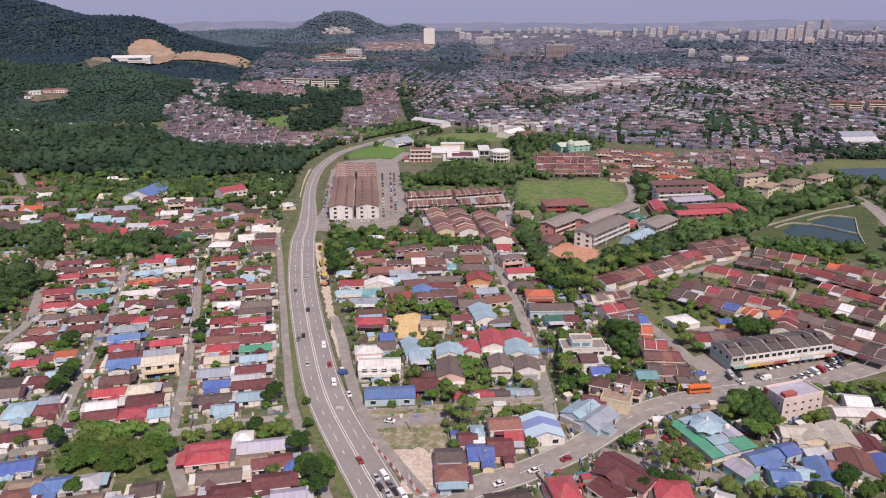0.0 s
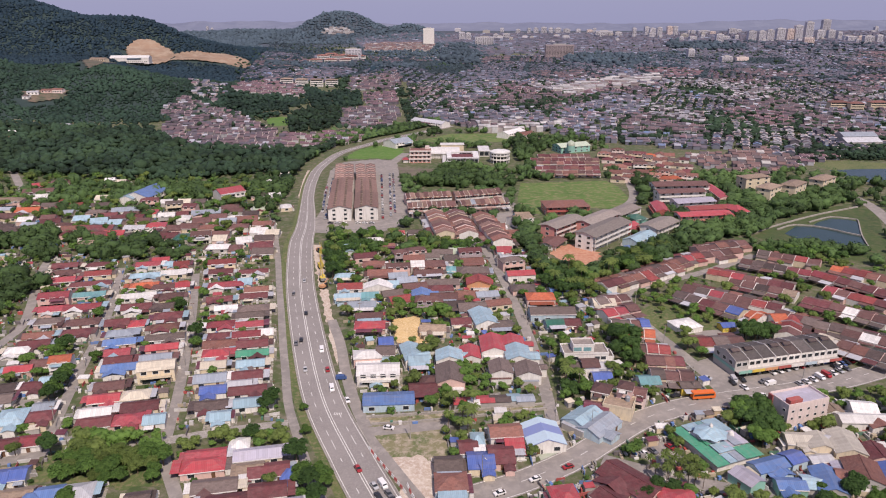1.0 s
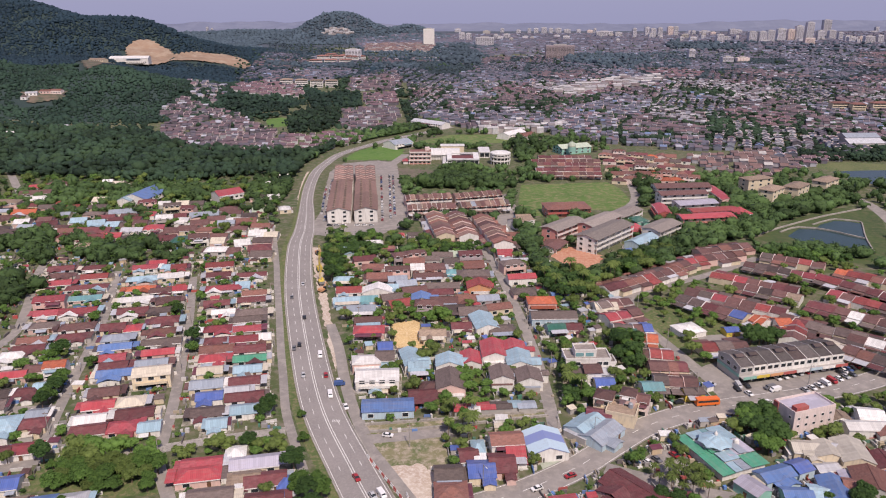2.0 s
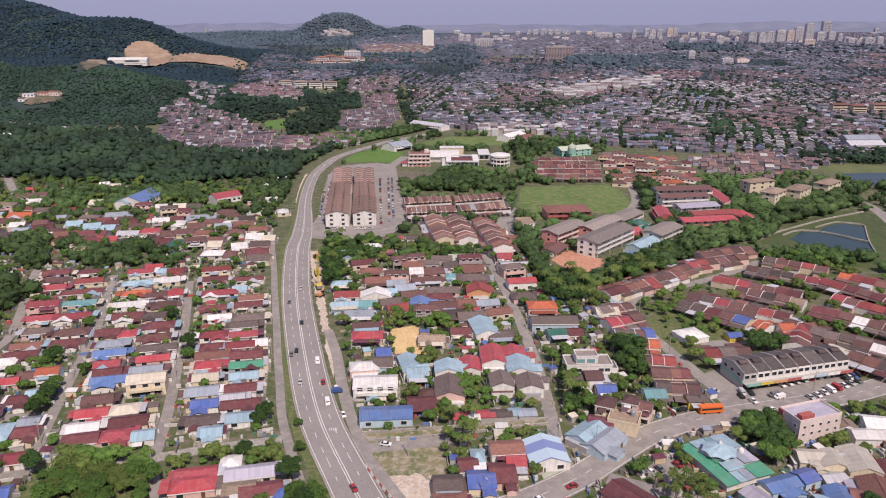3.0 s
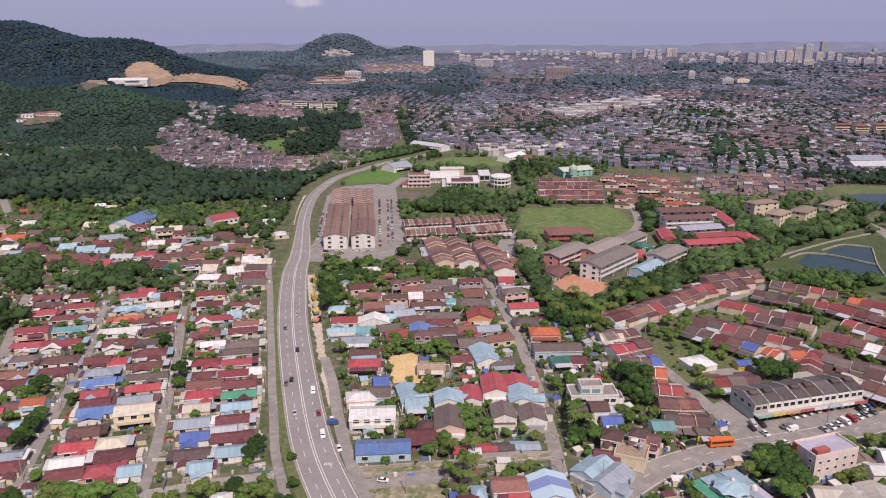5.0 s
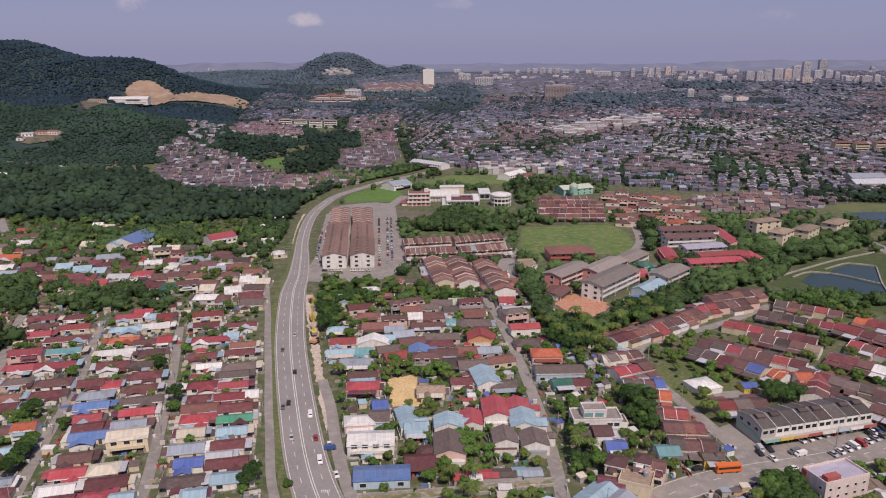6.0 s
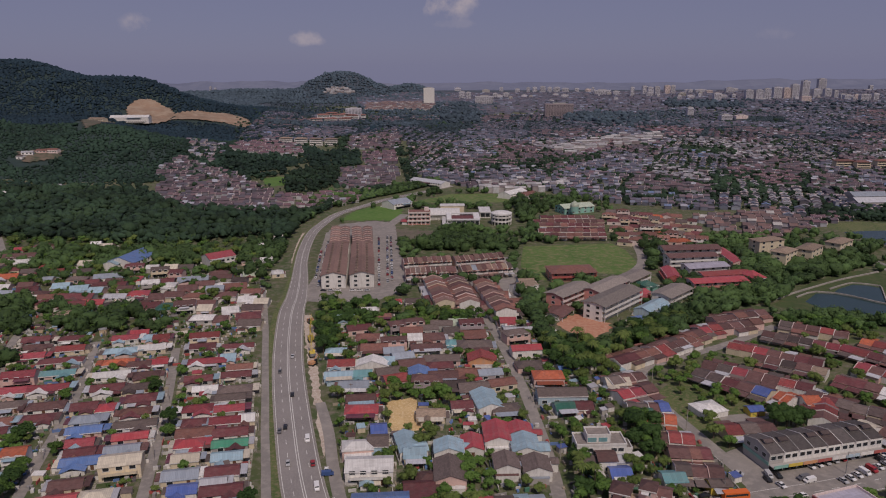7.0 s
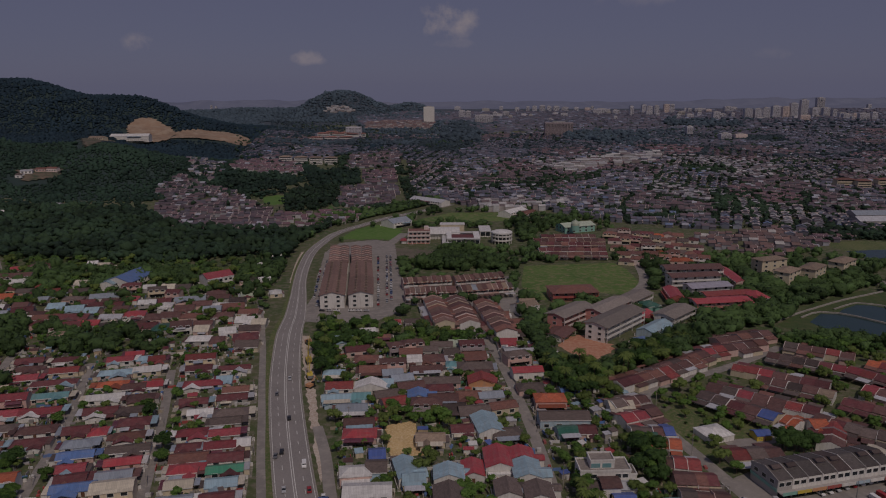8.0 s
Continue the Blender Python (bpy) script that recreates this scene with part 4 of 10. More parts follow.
def woods(name, spots, mat, label, coarse=False):
    """spots: (x, y, radius, height of the crown's middle)."""
    if not spots:
        return None
    rng = np.random.RandomState(len(spots))
    V, Fc, k = [], [], 0
    for x, y, r, up in spots:
        v, f = (CLUMPS, FAR_CLUMPS, TINY_CLUMPS)[int(coarse)][rng.randint(6)]
        a = rng.uniform(0, 6.28)
        c, s = math.cos(a), math.sin(a)
        q = v * (r * rng.uniform(.7, 1.3), r * rng.uniform(.7, 1.3), r * (rng.uniform(.7, 1.35) if coarse != 2 else rng.uniform(.45, 1.0)))
        V.append(np.stack([q[:, 0] * c - q[:, 1] * s + x, q[:, 0] * s + q[:, 1] * c + y, q[:, 2] + up + float(gz(x, y))], 1))
        Fc.append(f + k)
        k += len(v)
    V, Fc = np.concatenate(V), np.concatenate(Fc)
    me = bpy.data.meshes.new(name)
    me.vertices.add(len(V)), me.loops.add(Fc.size), me.polygons.add(len(Fc))
    me.vertices.foreach_set("co", V.ravel())
    me.loops.foreach_set("vertex_index", Fc.ravel().astype(np.int32))
    me.polygons.foreach_set("loop_start", np.arange(0, Fc.size, 3, dtype=np.int32))
    me.update(calc_edges=True)
    me.materials.append(mat)
    return tagged(new(name, me), label, "trees", "", "stuff")


def scatter(poly, count, seed, r=(3.0, 5.5), lift=0.9, bare=-0.3, patch_size=70):
    rng = random.Random(seed)
    xs, ys = [p[0] for p in poly], [p[1] for p in poly]
    out = []
    for _ in range(count * 20):
        x, y = rng.uniform(min(xs), max(xs)), rng.uniform(min(ys), max(ys))
        if inside(poly, x, y) and noise.noise((x / patch_size, y / patch_size, seed * 1.7)) > bare and not any(inside(k, x, y) for k in KEEP_CLEAR):
            q = rng.uniform(*r) * (0.6 + 0.8 * rng.random() ** 2)
            out.append((x, y, q, q * lift))
            if len(out) == count:
                break
    return out


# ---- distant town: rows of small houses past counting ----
# haze blue and cloud-shade dimming are put into these town colours
ROOF_MIX = islands("hazed_town_roofs", 0.8, (0.0, (0.085, 0.089, 0.132)), (0.18, (0.109, 0.096, 0.132)), (0.36, (0.067, 0.080, 0.120)), (0.50, (0.141, 0.104, 0.130)), (0.62, (0.106, 0.124, 0.178)),
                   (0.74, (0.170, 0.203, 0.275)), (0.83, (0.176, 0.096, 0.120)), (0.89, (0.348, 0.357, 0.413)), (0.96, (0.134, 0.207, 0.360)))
ROOF_BROWN = islands("hazed_brown_roofs", 0.8, (0.0, (0.075, 0.054, 0.074)), (0.25, (0.102, 0.070, 0.087)), (0.5, (0.125, 0.079, 0.096)), (0.70, (0.075, 0.070, 0.097)), (0.85, (0.164, 0.100, 0.115)), (0.93, (0.384, 0.406, 0.465)))
ROOF_RED = islands("hazed_red_roofs", 0.8, (0.0, (0.130, 0.070, 0.095)), (0.3, (0.160, 0.081, 0.099)), (0.55, (0.094, 0.063, 0.086)), (0.75, (0.183, 0.110, 0.126)), (0.93, (0.320, 0.339, 0.391)))
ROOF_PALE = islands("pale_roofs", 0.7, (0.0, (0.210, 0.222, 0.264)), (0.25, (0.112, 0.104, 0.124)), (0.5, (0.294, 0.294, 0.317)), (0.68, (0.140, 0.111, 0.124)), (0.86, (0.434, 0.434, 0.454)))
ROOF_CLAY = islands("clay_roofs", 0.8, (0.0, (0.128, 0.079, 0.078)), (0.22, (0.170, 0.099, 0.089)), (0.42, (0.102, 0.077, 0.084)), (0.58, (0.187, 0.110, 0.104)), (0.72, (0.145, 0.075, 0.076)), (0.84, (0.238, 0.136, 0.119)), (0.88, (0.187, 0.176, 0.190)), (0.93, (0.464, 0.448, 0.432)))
WALL_MIX = islands("hazed_town_walls", 0.9, (0.0, (0.148, 0.167, 0.218)), (0.35, (0.100, 0.112, 0.148)), (0.62, (0.296, 0.329, 0.397)), (0.80, (0.079, 0.085, 0.116)))
WALL_DUSK = islands("hazed_dim_walls", 0.9, (0.0, (0.184, 0.176, 0.211)), (0.2, (0.104, 0.101, 0.128)), (0.45, (0.359, 0.370, 0.411)), (0.72, (0.080, 0.078, 0.102)))
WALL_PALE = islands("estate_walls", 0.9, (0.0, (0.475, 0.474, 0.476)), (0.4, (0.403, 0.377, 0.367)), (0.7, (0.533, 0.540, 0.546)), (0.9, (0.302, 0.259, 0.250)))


def plain_roof(w, d, z, rise, over=0.3):
    """Two slopes and a shallow soffit, for houses kilometres off."""
    a, b = w / 2 + over, d / 2 + over
    return [(-a, -b, z), (a, -b, z), (a, b, z), (-a, b, z), (-a, 0, z + rise), (a, 0, z + rise)], [(0, 1, 5, 4), (2, 3, 4, 5), (3, 2, 1, 0)]


# palette for houses kilometres off, with the haze's blue-grey in the paint
FAR_ROOFS = islands("hazed_far_roofs", 0.9, (0.0, (0.076, 0.084, 0.128)), (0.25, (0.096, 0.092, 0.133)), (0.48, (0.063, 0.076, 0.117)), (0.62, (0.122, 0.104, 0.143)), (0.78, (0.099, 0.120, 0.178)), (0.90, (0.178, 0.216, 0.306)), (0.965, (0.277, 0.336, 0.459)))
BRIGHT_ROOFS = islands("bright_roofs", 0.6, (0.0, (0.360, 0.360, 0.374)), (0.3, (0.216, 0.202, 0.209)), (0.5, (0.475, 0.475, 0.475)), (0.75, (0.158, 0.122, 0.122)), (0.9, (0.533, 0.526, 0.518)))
FAR_WALLS = islands("hazed_far_walls", 0.9, (0.0, (0.139, 0.160, 0.221)), (0.4, (0.086, 0.101, 0.147)), (0.72, (0.218, 0.254, 0.338)), (0.9, (0.304, 0.355, 0.461)))


def rows_of_houses(spot, cx, cy, reach, deg, unit, gap, rng, keep, h, lane):
    """Rows of linked houses in back-to-back pairs at deg, wherever spot(x, y) allows; gives walls and roofs."""
    c, s = math.cos(radians(deg)), math.sin(radians(deg))
    wall, roof, cap = [], [], []
    v, pair = -reach, 0
    while v < reach:
        u, run, high = -reach, 0, rng.uniform(*h)
        while u < reach:
            w = unit[0] * rng.uniform(0.85, 1.2)
            vv = v + rng.uniform(-.9, .9)
            x, y = cx + (u + w / 2) * c - vv * s, cy + (u + w / 2) * s + vv * c
            run += 1
            if run > 8 and rng.random() < 0.25:
                run, high = 0, rng.uniform(*h)
                u += lane
                continue
            if rng.random() < keep and spot(x, y):
                d, up = unit[1] * rng.uniform(0.7, 1.1), high + rng.uniform(-.8, 1.2)
                z = float(gz(x, y))
                turn = radians(deg + rng.uniform(-2, 2))
                w2 = w * rng.uniform(.82, 1.0)
                wall.append(moved(walls(w2, d, up, d * .17), x, y, z, turn))
                roof.append(moved(gable(w2, d, up + .1, d * .17, 0.3, 0.12) if y < 1000 else plain_roof(w2, d, up + .02, d * .2), x, y, z, radians(deg)))
                if rng.random() < 0.5:
                    cap.append(moved(box(w / 2 - .25, w / 2 + .15, -d / 2, d / 2, up * .5, up + d * .13), x, y, z, radians(deg)))
                if rng.random() < 0.45:
                    roof.append(moved(box(-w * .4, w * .4, d / 2 + .6, d / 2 + 4, 2.6, 2.75), x, y, z, radians(deg)))
            u += w
        v += unit[1] + (4 if pair else gap)
        pair = 1 - pair
    return wall, roof, cap


def finish_estate(name, wall, roof, cap, wall_mat, roof_mat, label):
    for label_name, shapes, mat in ((name + "_walls", wall, wall_mat), (name + "_roofs", roof, roof_mat), (name + "_party_walls", cap, wall_mat if wall_mat == FAR_WALLS else WALL["rose"])):
        if shapes:
            tagged(new(label_name, mesh(label_name, *join_fast(shapes), mat)), label, "houses", "", "stuff")


def district(name, poly, deg, unit=(7, 12), gap=14, seed=1, keep=0.9, roofs=None, wall_mat=None, h=(3.2, 6.2), lane=9, label="rows of small linked houses with weathered roofs"):
    """One estate of rows inside an outline."""
    cx, cy = sum(p[0] for p in poly) / len(poly), sum(p[1] for p in poly) / len(poly)
    reach = max(math.hypot(p[0] - cx, p[1] - cy) for p in poly)
    found = rows_of_houses(lambda x, y: inside(poly, x, y), cx, cy, reach, deg, unit, gap, random.Random(seed), keep, h, lane)
    finish_estate(name, *found, wall_mat or WALL_MIX, roofs or ROOF_MIX, label)


def quilt(name, poly, size, seed, unit=(6.2, 10), gap=10, wooded=0.08, belt=8, tree=(3.2, 5.5), leaf=None):
    """A town grown estate by estate: cells with a row direction and roof colour each, tree belts along their seams."""
    rng = random.Random(seed)
    xs, ys = [p[0] for p in poly], [p[1] for p in poly]
    sites = []
    for _ in range(4000):
        x, y = rng.uniform(min(xs) - size, max(xs) + size), rng.uniform(min(ys) - size, max(ys) + size)
        if all(math.hypot(x - a, (y - b) * .6) > size for a, b in sites):
            sites.append((x, y))
    kinds = [rng.choice(["mix", "mix", "brown", "red", "pale", "mix", "pale", "brown", "mix"]) if rng.random() > wooded else "wood" for _ in sites]
    pools = {k: ([], [], []) for k in ("mix", "brown", "red", "pale")}
    spots = []

    def nearest(x, y):
        d = sorted((math.hypot(x - a, (y - b) * .6), i) for i, (a, b) in enumerate(sites) if abs(x - a) < size * 4 and abs(y - b) < size * 6)
        return d[0][1], d[1][0] - d[0][0]

    for i, (cx, cy) in enumerate(sites):
        if kinds[i] == "wood":
            continue
        def spot(x, y):
            if not inside(poly, x, y):
                return False
            k, seam = nearest(x, y)
            return k == i and seam > belt * (1 + 1.2 * noise.noise((x / 60, y / 60, seed)))
        found = rows_of_houses(spot, cx, cy, size * 2.2, rng.choice([-24, -16, -10, -4, 4, 12, 70, 82]), unit, gap, rng, rng.uniform(.82, .95), (2.8, 4.8), 8)
        for pool, shapes in zip(pools[kinds[i]], found):
            pool.extend(shapes)
    step = tree[0] * 1.5
    y = min(ys)
    while y < max(ys):
        x = min(xs)
        while x < max(xs):
            px, py = x + rng.uniform(-step, step) * .6, y + rng.uniform(-step, step) * .6
            if inside(poly, px, py):
                k, seam = nearest(px, py)
                if (kinds[k] == "wood" and rng.random() < .8) or seam < belt * .8 * (1 + 1.2 * noise.noise((px / 60, py / 60, seed))) or rng.random() < 0.16:
                    q = rng.uniform(*tree)
                    spots.append((px, py, q, q * .7))
            x += step
        y += step * 1.3
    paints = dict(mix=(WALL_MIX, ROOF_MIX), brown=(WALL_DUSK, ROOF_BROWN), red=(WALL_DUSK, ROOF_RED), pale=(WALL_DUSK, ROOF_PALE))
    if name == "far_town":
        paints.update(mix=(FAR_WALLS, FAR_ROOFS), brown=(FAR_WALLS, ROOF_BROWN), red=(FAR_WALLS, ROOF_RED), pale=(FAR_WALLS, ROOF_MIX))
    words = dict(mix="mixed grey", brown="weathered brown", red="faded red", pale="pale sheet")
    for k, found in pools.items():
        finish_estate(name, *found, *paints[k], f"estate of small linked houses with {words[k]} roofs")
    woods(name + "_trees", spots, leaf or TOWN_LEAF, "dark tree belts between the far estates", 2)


def join_fast(shapes):
    verts, faces = [], []
    for v, f in shapes:
        k = len(verts)
        verts.extend(v)
        faces.extend([tuple(i + k for i in q) for q in f])
    return verts, faces


def greenery():
    """Joins the trees past counting, one object for each leaf colour and one for the trunks."""
    pools = {}
    for kind, x, y, size in GREEN:
        trunk, crown = LIGHT[kind] if kind < 6 else PALMS[kind - 6] if kind < 8 else BUSHES[kind - 8]
        a = RNG.uniform(0, 6.28)
        for me in (trunk, crown):
            pools.setdefault(me.materials[0].name, []).append((me, x, y, size, a))
    for name, items in pools.items():
        V, L, T, k = [], [], [], 0
        for me, x, y, size, a in items:
            n = len(me.vertices)
            co = np.empty(n * 3)
            me.vertices.foreach_get("co", co)
            co = co.reshape(-1, 3) * size
            c, s = math.cos(a), math.sin(a)
            V.append(np.stack([co[:, 0] * c - co[:, 1] * s + x, co[:, 0] * s + co[:, 1] * c + y, co[:, 2] + float(gz(x, y))], 1))
            idx = np.empty(len(me.loops), dtype=np.int32)
            me.loops.foreach_get("vertex_index", idx)
            L.append(idx + k)
            tot = np.empty(len(me.polygons), dtype=np.int32)
            me.polygons.foreach_get("loop_total", tot)
            T.append(tot)
            k += n
        V, L, T = np.concatenate(V), np.concatenate(L), np.concatenate(T)
        me = bpy.data.meshes.new("garden_greenery")
        me.vertices.add(len(V)), me.loops.add(len(L)), me.polygons.add(len(T))
        me.vertices.foreach_set("co", V.ravel())
        me.loops.foreach_set("vertex_index", L)
        me.polygons.foreach_set("loop_start", np.concatenate([[0], np.cumsum(T)[:-1]]).astype(np.int32))
        me.update(calc_edges=True)
        me.materials.append(bpy.data.materials[name])
        tagged(new("garden_greenery", me), "garden trees and bushes between the farther houses", "trees", "", "stuff")


def fill_woods(name, poly, count, seed, r, mat, label, coarse=False):
    """Tree clumps wherever an outline has room between its buildings."""
    rng = random.Random(seed)
    xs, ys = [p[0] for p in poly], [p[1] for p in poly]
    out = []
    for _ in range(count * 6):
        x, y = rng.uniform(min(xs), max(xs)), rng.uniform(min(ys), max(ys))
        q = rng.uniform(*r)
        if inside(poly, x, y) and not any(inside(k, x, y) for k in KEEP_CLEAR) and free(x, y, q * 0.7):
            out.append((x, y, q, q * 0.8))
            if len(out) == count:
                break
    return woods(name, out, mat, label, coarse)


def sheds(poly, count, seed):
    """Small lean-to sheds and awnings in the gaps of the yards."""
    rng = random.Random(seed)
    xs, ys = [p[0] for p in poly], [p[1] for p in poly]
    made = 0
    for _ in range(count * 40):
        x, y = rng.uniform(min(xs), max(xs)), rng.uniform(min(ys), max(ys))
        if inside(poly, x, y) and free(x, y, 1.3) and not any(inside(k, x, y) for k in KEEP_CLEAR):
            w, d, tone = rng.uniform(2.2, 4.2), rng.uniform(2, 3.4), rng.choice(["silver", "steel", "brown", "sky", "scarlet", "white", "maroonsheet", "royal", "cream", "grey"])
            root = thing("shed", x, y, rng.uniform(0, .5), f"small backyard shed with {WORDS.get(tone, tone)} lean-to roof", "shed")
            part("wall", mesh("wall", *box(-w / 2, w / 2, -d / 2, d / 2, 0, 2.1), WALL[rng.choice(["white", "grey", "cream", "tan"])]), root)
            v, f = box(-w / 2 - .2, w / 2 + .2, -d / 2 - .2, d / 2 + .2, 2.103, 2.2)
            part("roof", mesh("roof", [(a, b, c + (b + d / 2) * .1) for a, b, c in v], f, ROOF[tone]), root)
            TAKEN.append((x, y, 1.5))
            made += 1
            if made == count:
                break


CLUTTER = islands("clutter_paint", 0.7, (0.0, (0.62, 0.61, 0.58)), (0.3, (0.30, 0.29, 0.28)), (0.5, (0.12, 0.11, 0.11)), (0.64, (0.10, 0.22, 0.48)), (0.74, (0.42, 0.07, 0.06)), (0.82, (0.42, 0.36, 0.26)), (0.93, (0.05, 0.20, 0.13)))


def clutter(poly, count, seed):
    """Bins, tanks, benches, boards and drying racks past counting, in the gaps of the yards."""
    rng = random.Random(seed)
    xs, ys = [p[0] for p in poly], [p[1] for p in poly]
    shapes = []
    for _ in range(count * 30):
        x, y = rng.uniform(min(xs), max(xs)), rng.uniform(min(ys), max(ys))
        if inside(poly, x, y) and free(x, y, -.6) and not any(inside(k, x, y) for k in KEEP_CLEAR):
            w, d, h = rng.uniform(.3, 1.1), rng.uniform(.2, .6), rng.choice([.5, .8, 1.1, 1.5])
            if rng.random() < .3:
                w, d, h = rng.uniform(1.2, 2.6), .12, 1.2
            shapes.append(moved(box(-w, w, -d, d, 0, h), x, y, 0, rng.choice([.2, 1.77]) + rng.uniform(-.2, .2)))
            if len(shapes) == count:
                break
    tagged(new("yard_clutter", mesh("yard_clutter", *join_fast(shapes), CLUTTER)), "bins, tanks, benches and boards in the yards", "clutter", "", "stuff")


def infill_houses(poly, count, seed, deg=12):
    """Small village houses wherever an outline still has room."""
    rng = random.Random(seed)
    xs, ys = [p[0] for p in poly], [p[1] for p in poly]
    made = 0
    for _ in range(count * 60):
        x, y = rng.uniform(min(xs), max(xs)), rng.uniform(min(ys), max(ys))
        if inside(poly, x, y) and free(x, y, 4.2) and not any(inside(k, x, y) for k in KEEP_CLEAR):
            house(x, y, deg + rng.uniform(-12, 12), rng.uniform(9, 14), rng.uniform(7.5, 10), rng.choice([2.8, 3.0, 3.2, 5.0]), rng.choice(["brown", "rust", "grey", "maroon", "brown", "dark", "red", "maroon", "steel"]),
                  rng.choice(["grey", "cream", "dusk", "pink"]), rng.choice(["gable", "hip", "gable"]), yard=False)
            made += 1
            if made == count:
                break


# ---- buildings of their own kind ----
def round_hall(x, y, r):
    claim(x, y, 0, 2 * r, 2 * r)
    root = thing("round_hall", x, y, 0, "white circular hall with open columned storeys", "building")
    part("drum", mesh("drum", *turned([(r * .84, 0), (r * .84, 9.5)]), GLASS), root)
    for z in (3.6, 7.2):
        part("balcony", mesh("balcony", *turned([(r * .8, z - .5), (r, z - .5), (r, z + .9), (r * .95, z + .9), (r * .95, z)]), WALL["white"]), root)
    part("roof", mesh("roof", *turned([(r * .8, 9.35), (r, 9.35), (r, 10.6), (r * .75, 11.4), (r * .3, 12.2), (0.1, 12.4)]), ROOF["white"]), root)
    for i in range(16):
        a = i / 16 * 2 * math.pi
        part("column", mesh("column", *moved(box(-.3, .3, -.3, .3, 0, 9.4), r * .93 * math.cos(a), r * .93 * math.sin(a), 0, a), WALL["white"]), root)


def civic_hall(x, y, deg):
    """Three open storeys: white parapet bands over brick-red recesses, a roof terrace and a low red porch."""
    claim(x, y, 0, 26, 18)
    root = thing("civic_hall", x, y, radians(deg), "white and brick-red civic hall with stepped roof terrace", "building")
    for k, (x0, x1) in enumerate(((-10.5, 10.5), (-10.0, 10.5), (-9.5, 10.5))):
        z = k * 3.7
        part("storey", mesh("storey", *box(x0 + .8, x1 - .8, -6.6, 7, z, z + 3.2), WALL["coral"]), root)
        part("parapet_band", mesh("parapet_band", *box(x0, x1, -8, 7.4, z + 3.2, z + 3.697), WALL["white"]), root)
        part("balustrade", mesh("balustrade", *join(box(x0, x1, -8, -7.7, z + 3.7, z + 4.5), box(x0, x0 + .3, -7.7, 7.4, z + 3.7, z + 4.5), box(x1 - .3, x1, -7.7, 7.4, z + 3.7, z + 4.5)), WALL["rose"]), root)
        for i in range(6):
            u = x0 + .6 + (x1 - x0 - 1.2) * i / 5
            part("column", mesh("column", *box(u - .25, u + .25, -7.6, -7.1, z, z + 3.2), WALL["white"]), root)
            if i < 5:
                part("window", WINDOW, root, (u + (x1 - x0 - 1.2) / 10, -6.6, z + 1.7))
    part("roof_deck", mesh("roof_deck", *box(-9.1, 10.1, -7.6, 7.0, 11.1, 11.25), ROOF["rust"]), root)
    part("stair_tower", mesh("stair_tower", *box(5, 9, 1, 6, 11.26, 14), WALL["rose"]), root)
    part("porch", mesh("porch", *box(-15.5, -10.9, -6, 2, 0, 3.0), WALL["white"]), root)
    part("porch_roof", mesh("porch_roof", *moved(gable(8.6, 5.6, 3.1, 1.3, .4, .15, .9), -13.4, -2, 0, math.pi / 2), ROOF["scarlet"]), root)


def assembly_hall(x, y, deg):
    """A wide low hall under a shallow ribbed white vault."""
    claim(x, y, 0, 31, 34)
    root = thing("assembly_hall", x, y, radians(deg), "wide low white assembly hall with ribbed vaulted roof", "building")
    part("wall", mesh("wall", *box(-14, 14, -15, 15, 0, 5.0), WALL["white"]), root)
    n, v, f = 10, [], []
    for u in (-15.2, 15.2):
        for t in (0, -.3):
            v += [(u, -17 + 34 * i / n, 5.0 + t + 2.6 * math.sin(math.pi * i / n)) for i in range(n + 1)]
    m = n + 1
    for i in range(n):
        f += [(i, i + 1, 2 * m + i + 1, 2 * m + i)[::-1], (m + i, m + i + 1, 3 * m + i + 1, 3 * m + i), (i, m + i, m + i + 1, i + 1), (2 * m + i, 2 * m + i + 1, 3 * m + i + 1, 3 * m + i)]
    part("roof", mesh("roof", v, f, ROOF["white"]), root)
    for k in range(13):
        u = -15 + 30 * k / 12
        part("rib", mesh("rib", *join(*[moved(stem((u, -17 + 34 * i / n, 5.1 + 2.6 * math.sin(math.pi * i / n)), (u, -17 + 34 * (i + 1) / n, 5.1 + 2.6 * math.sin(math.pi * (i + 1) / n)), .26, .26, 4)) for i in range(n)]), WALL["white"]), root)
        part("buttress", mesh("buttress", *box(u - .3, u + .3, -17.1, -15.02, 0, 4.6), WALL["white"]), root)
    part("rear_block", mesh("rear_block", *box(-3, 20, 18, 28, 0, 7.0), WALL["cream"]), root)
    part("rear_roof", mesh("rear_roof", *box(-3.5, 20.5, 17.5, 28.5, 7.003, 7.4), ROOF["white"]), root)


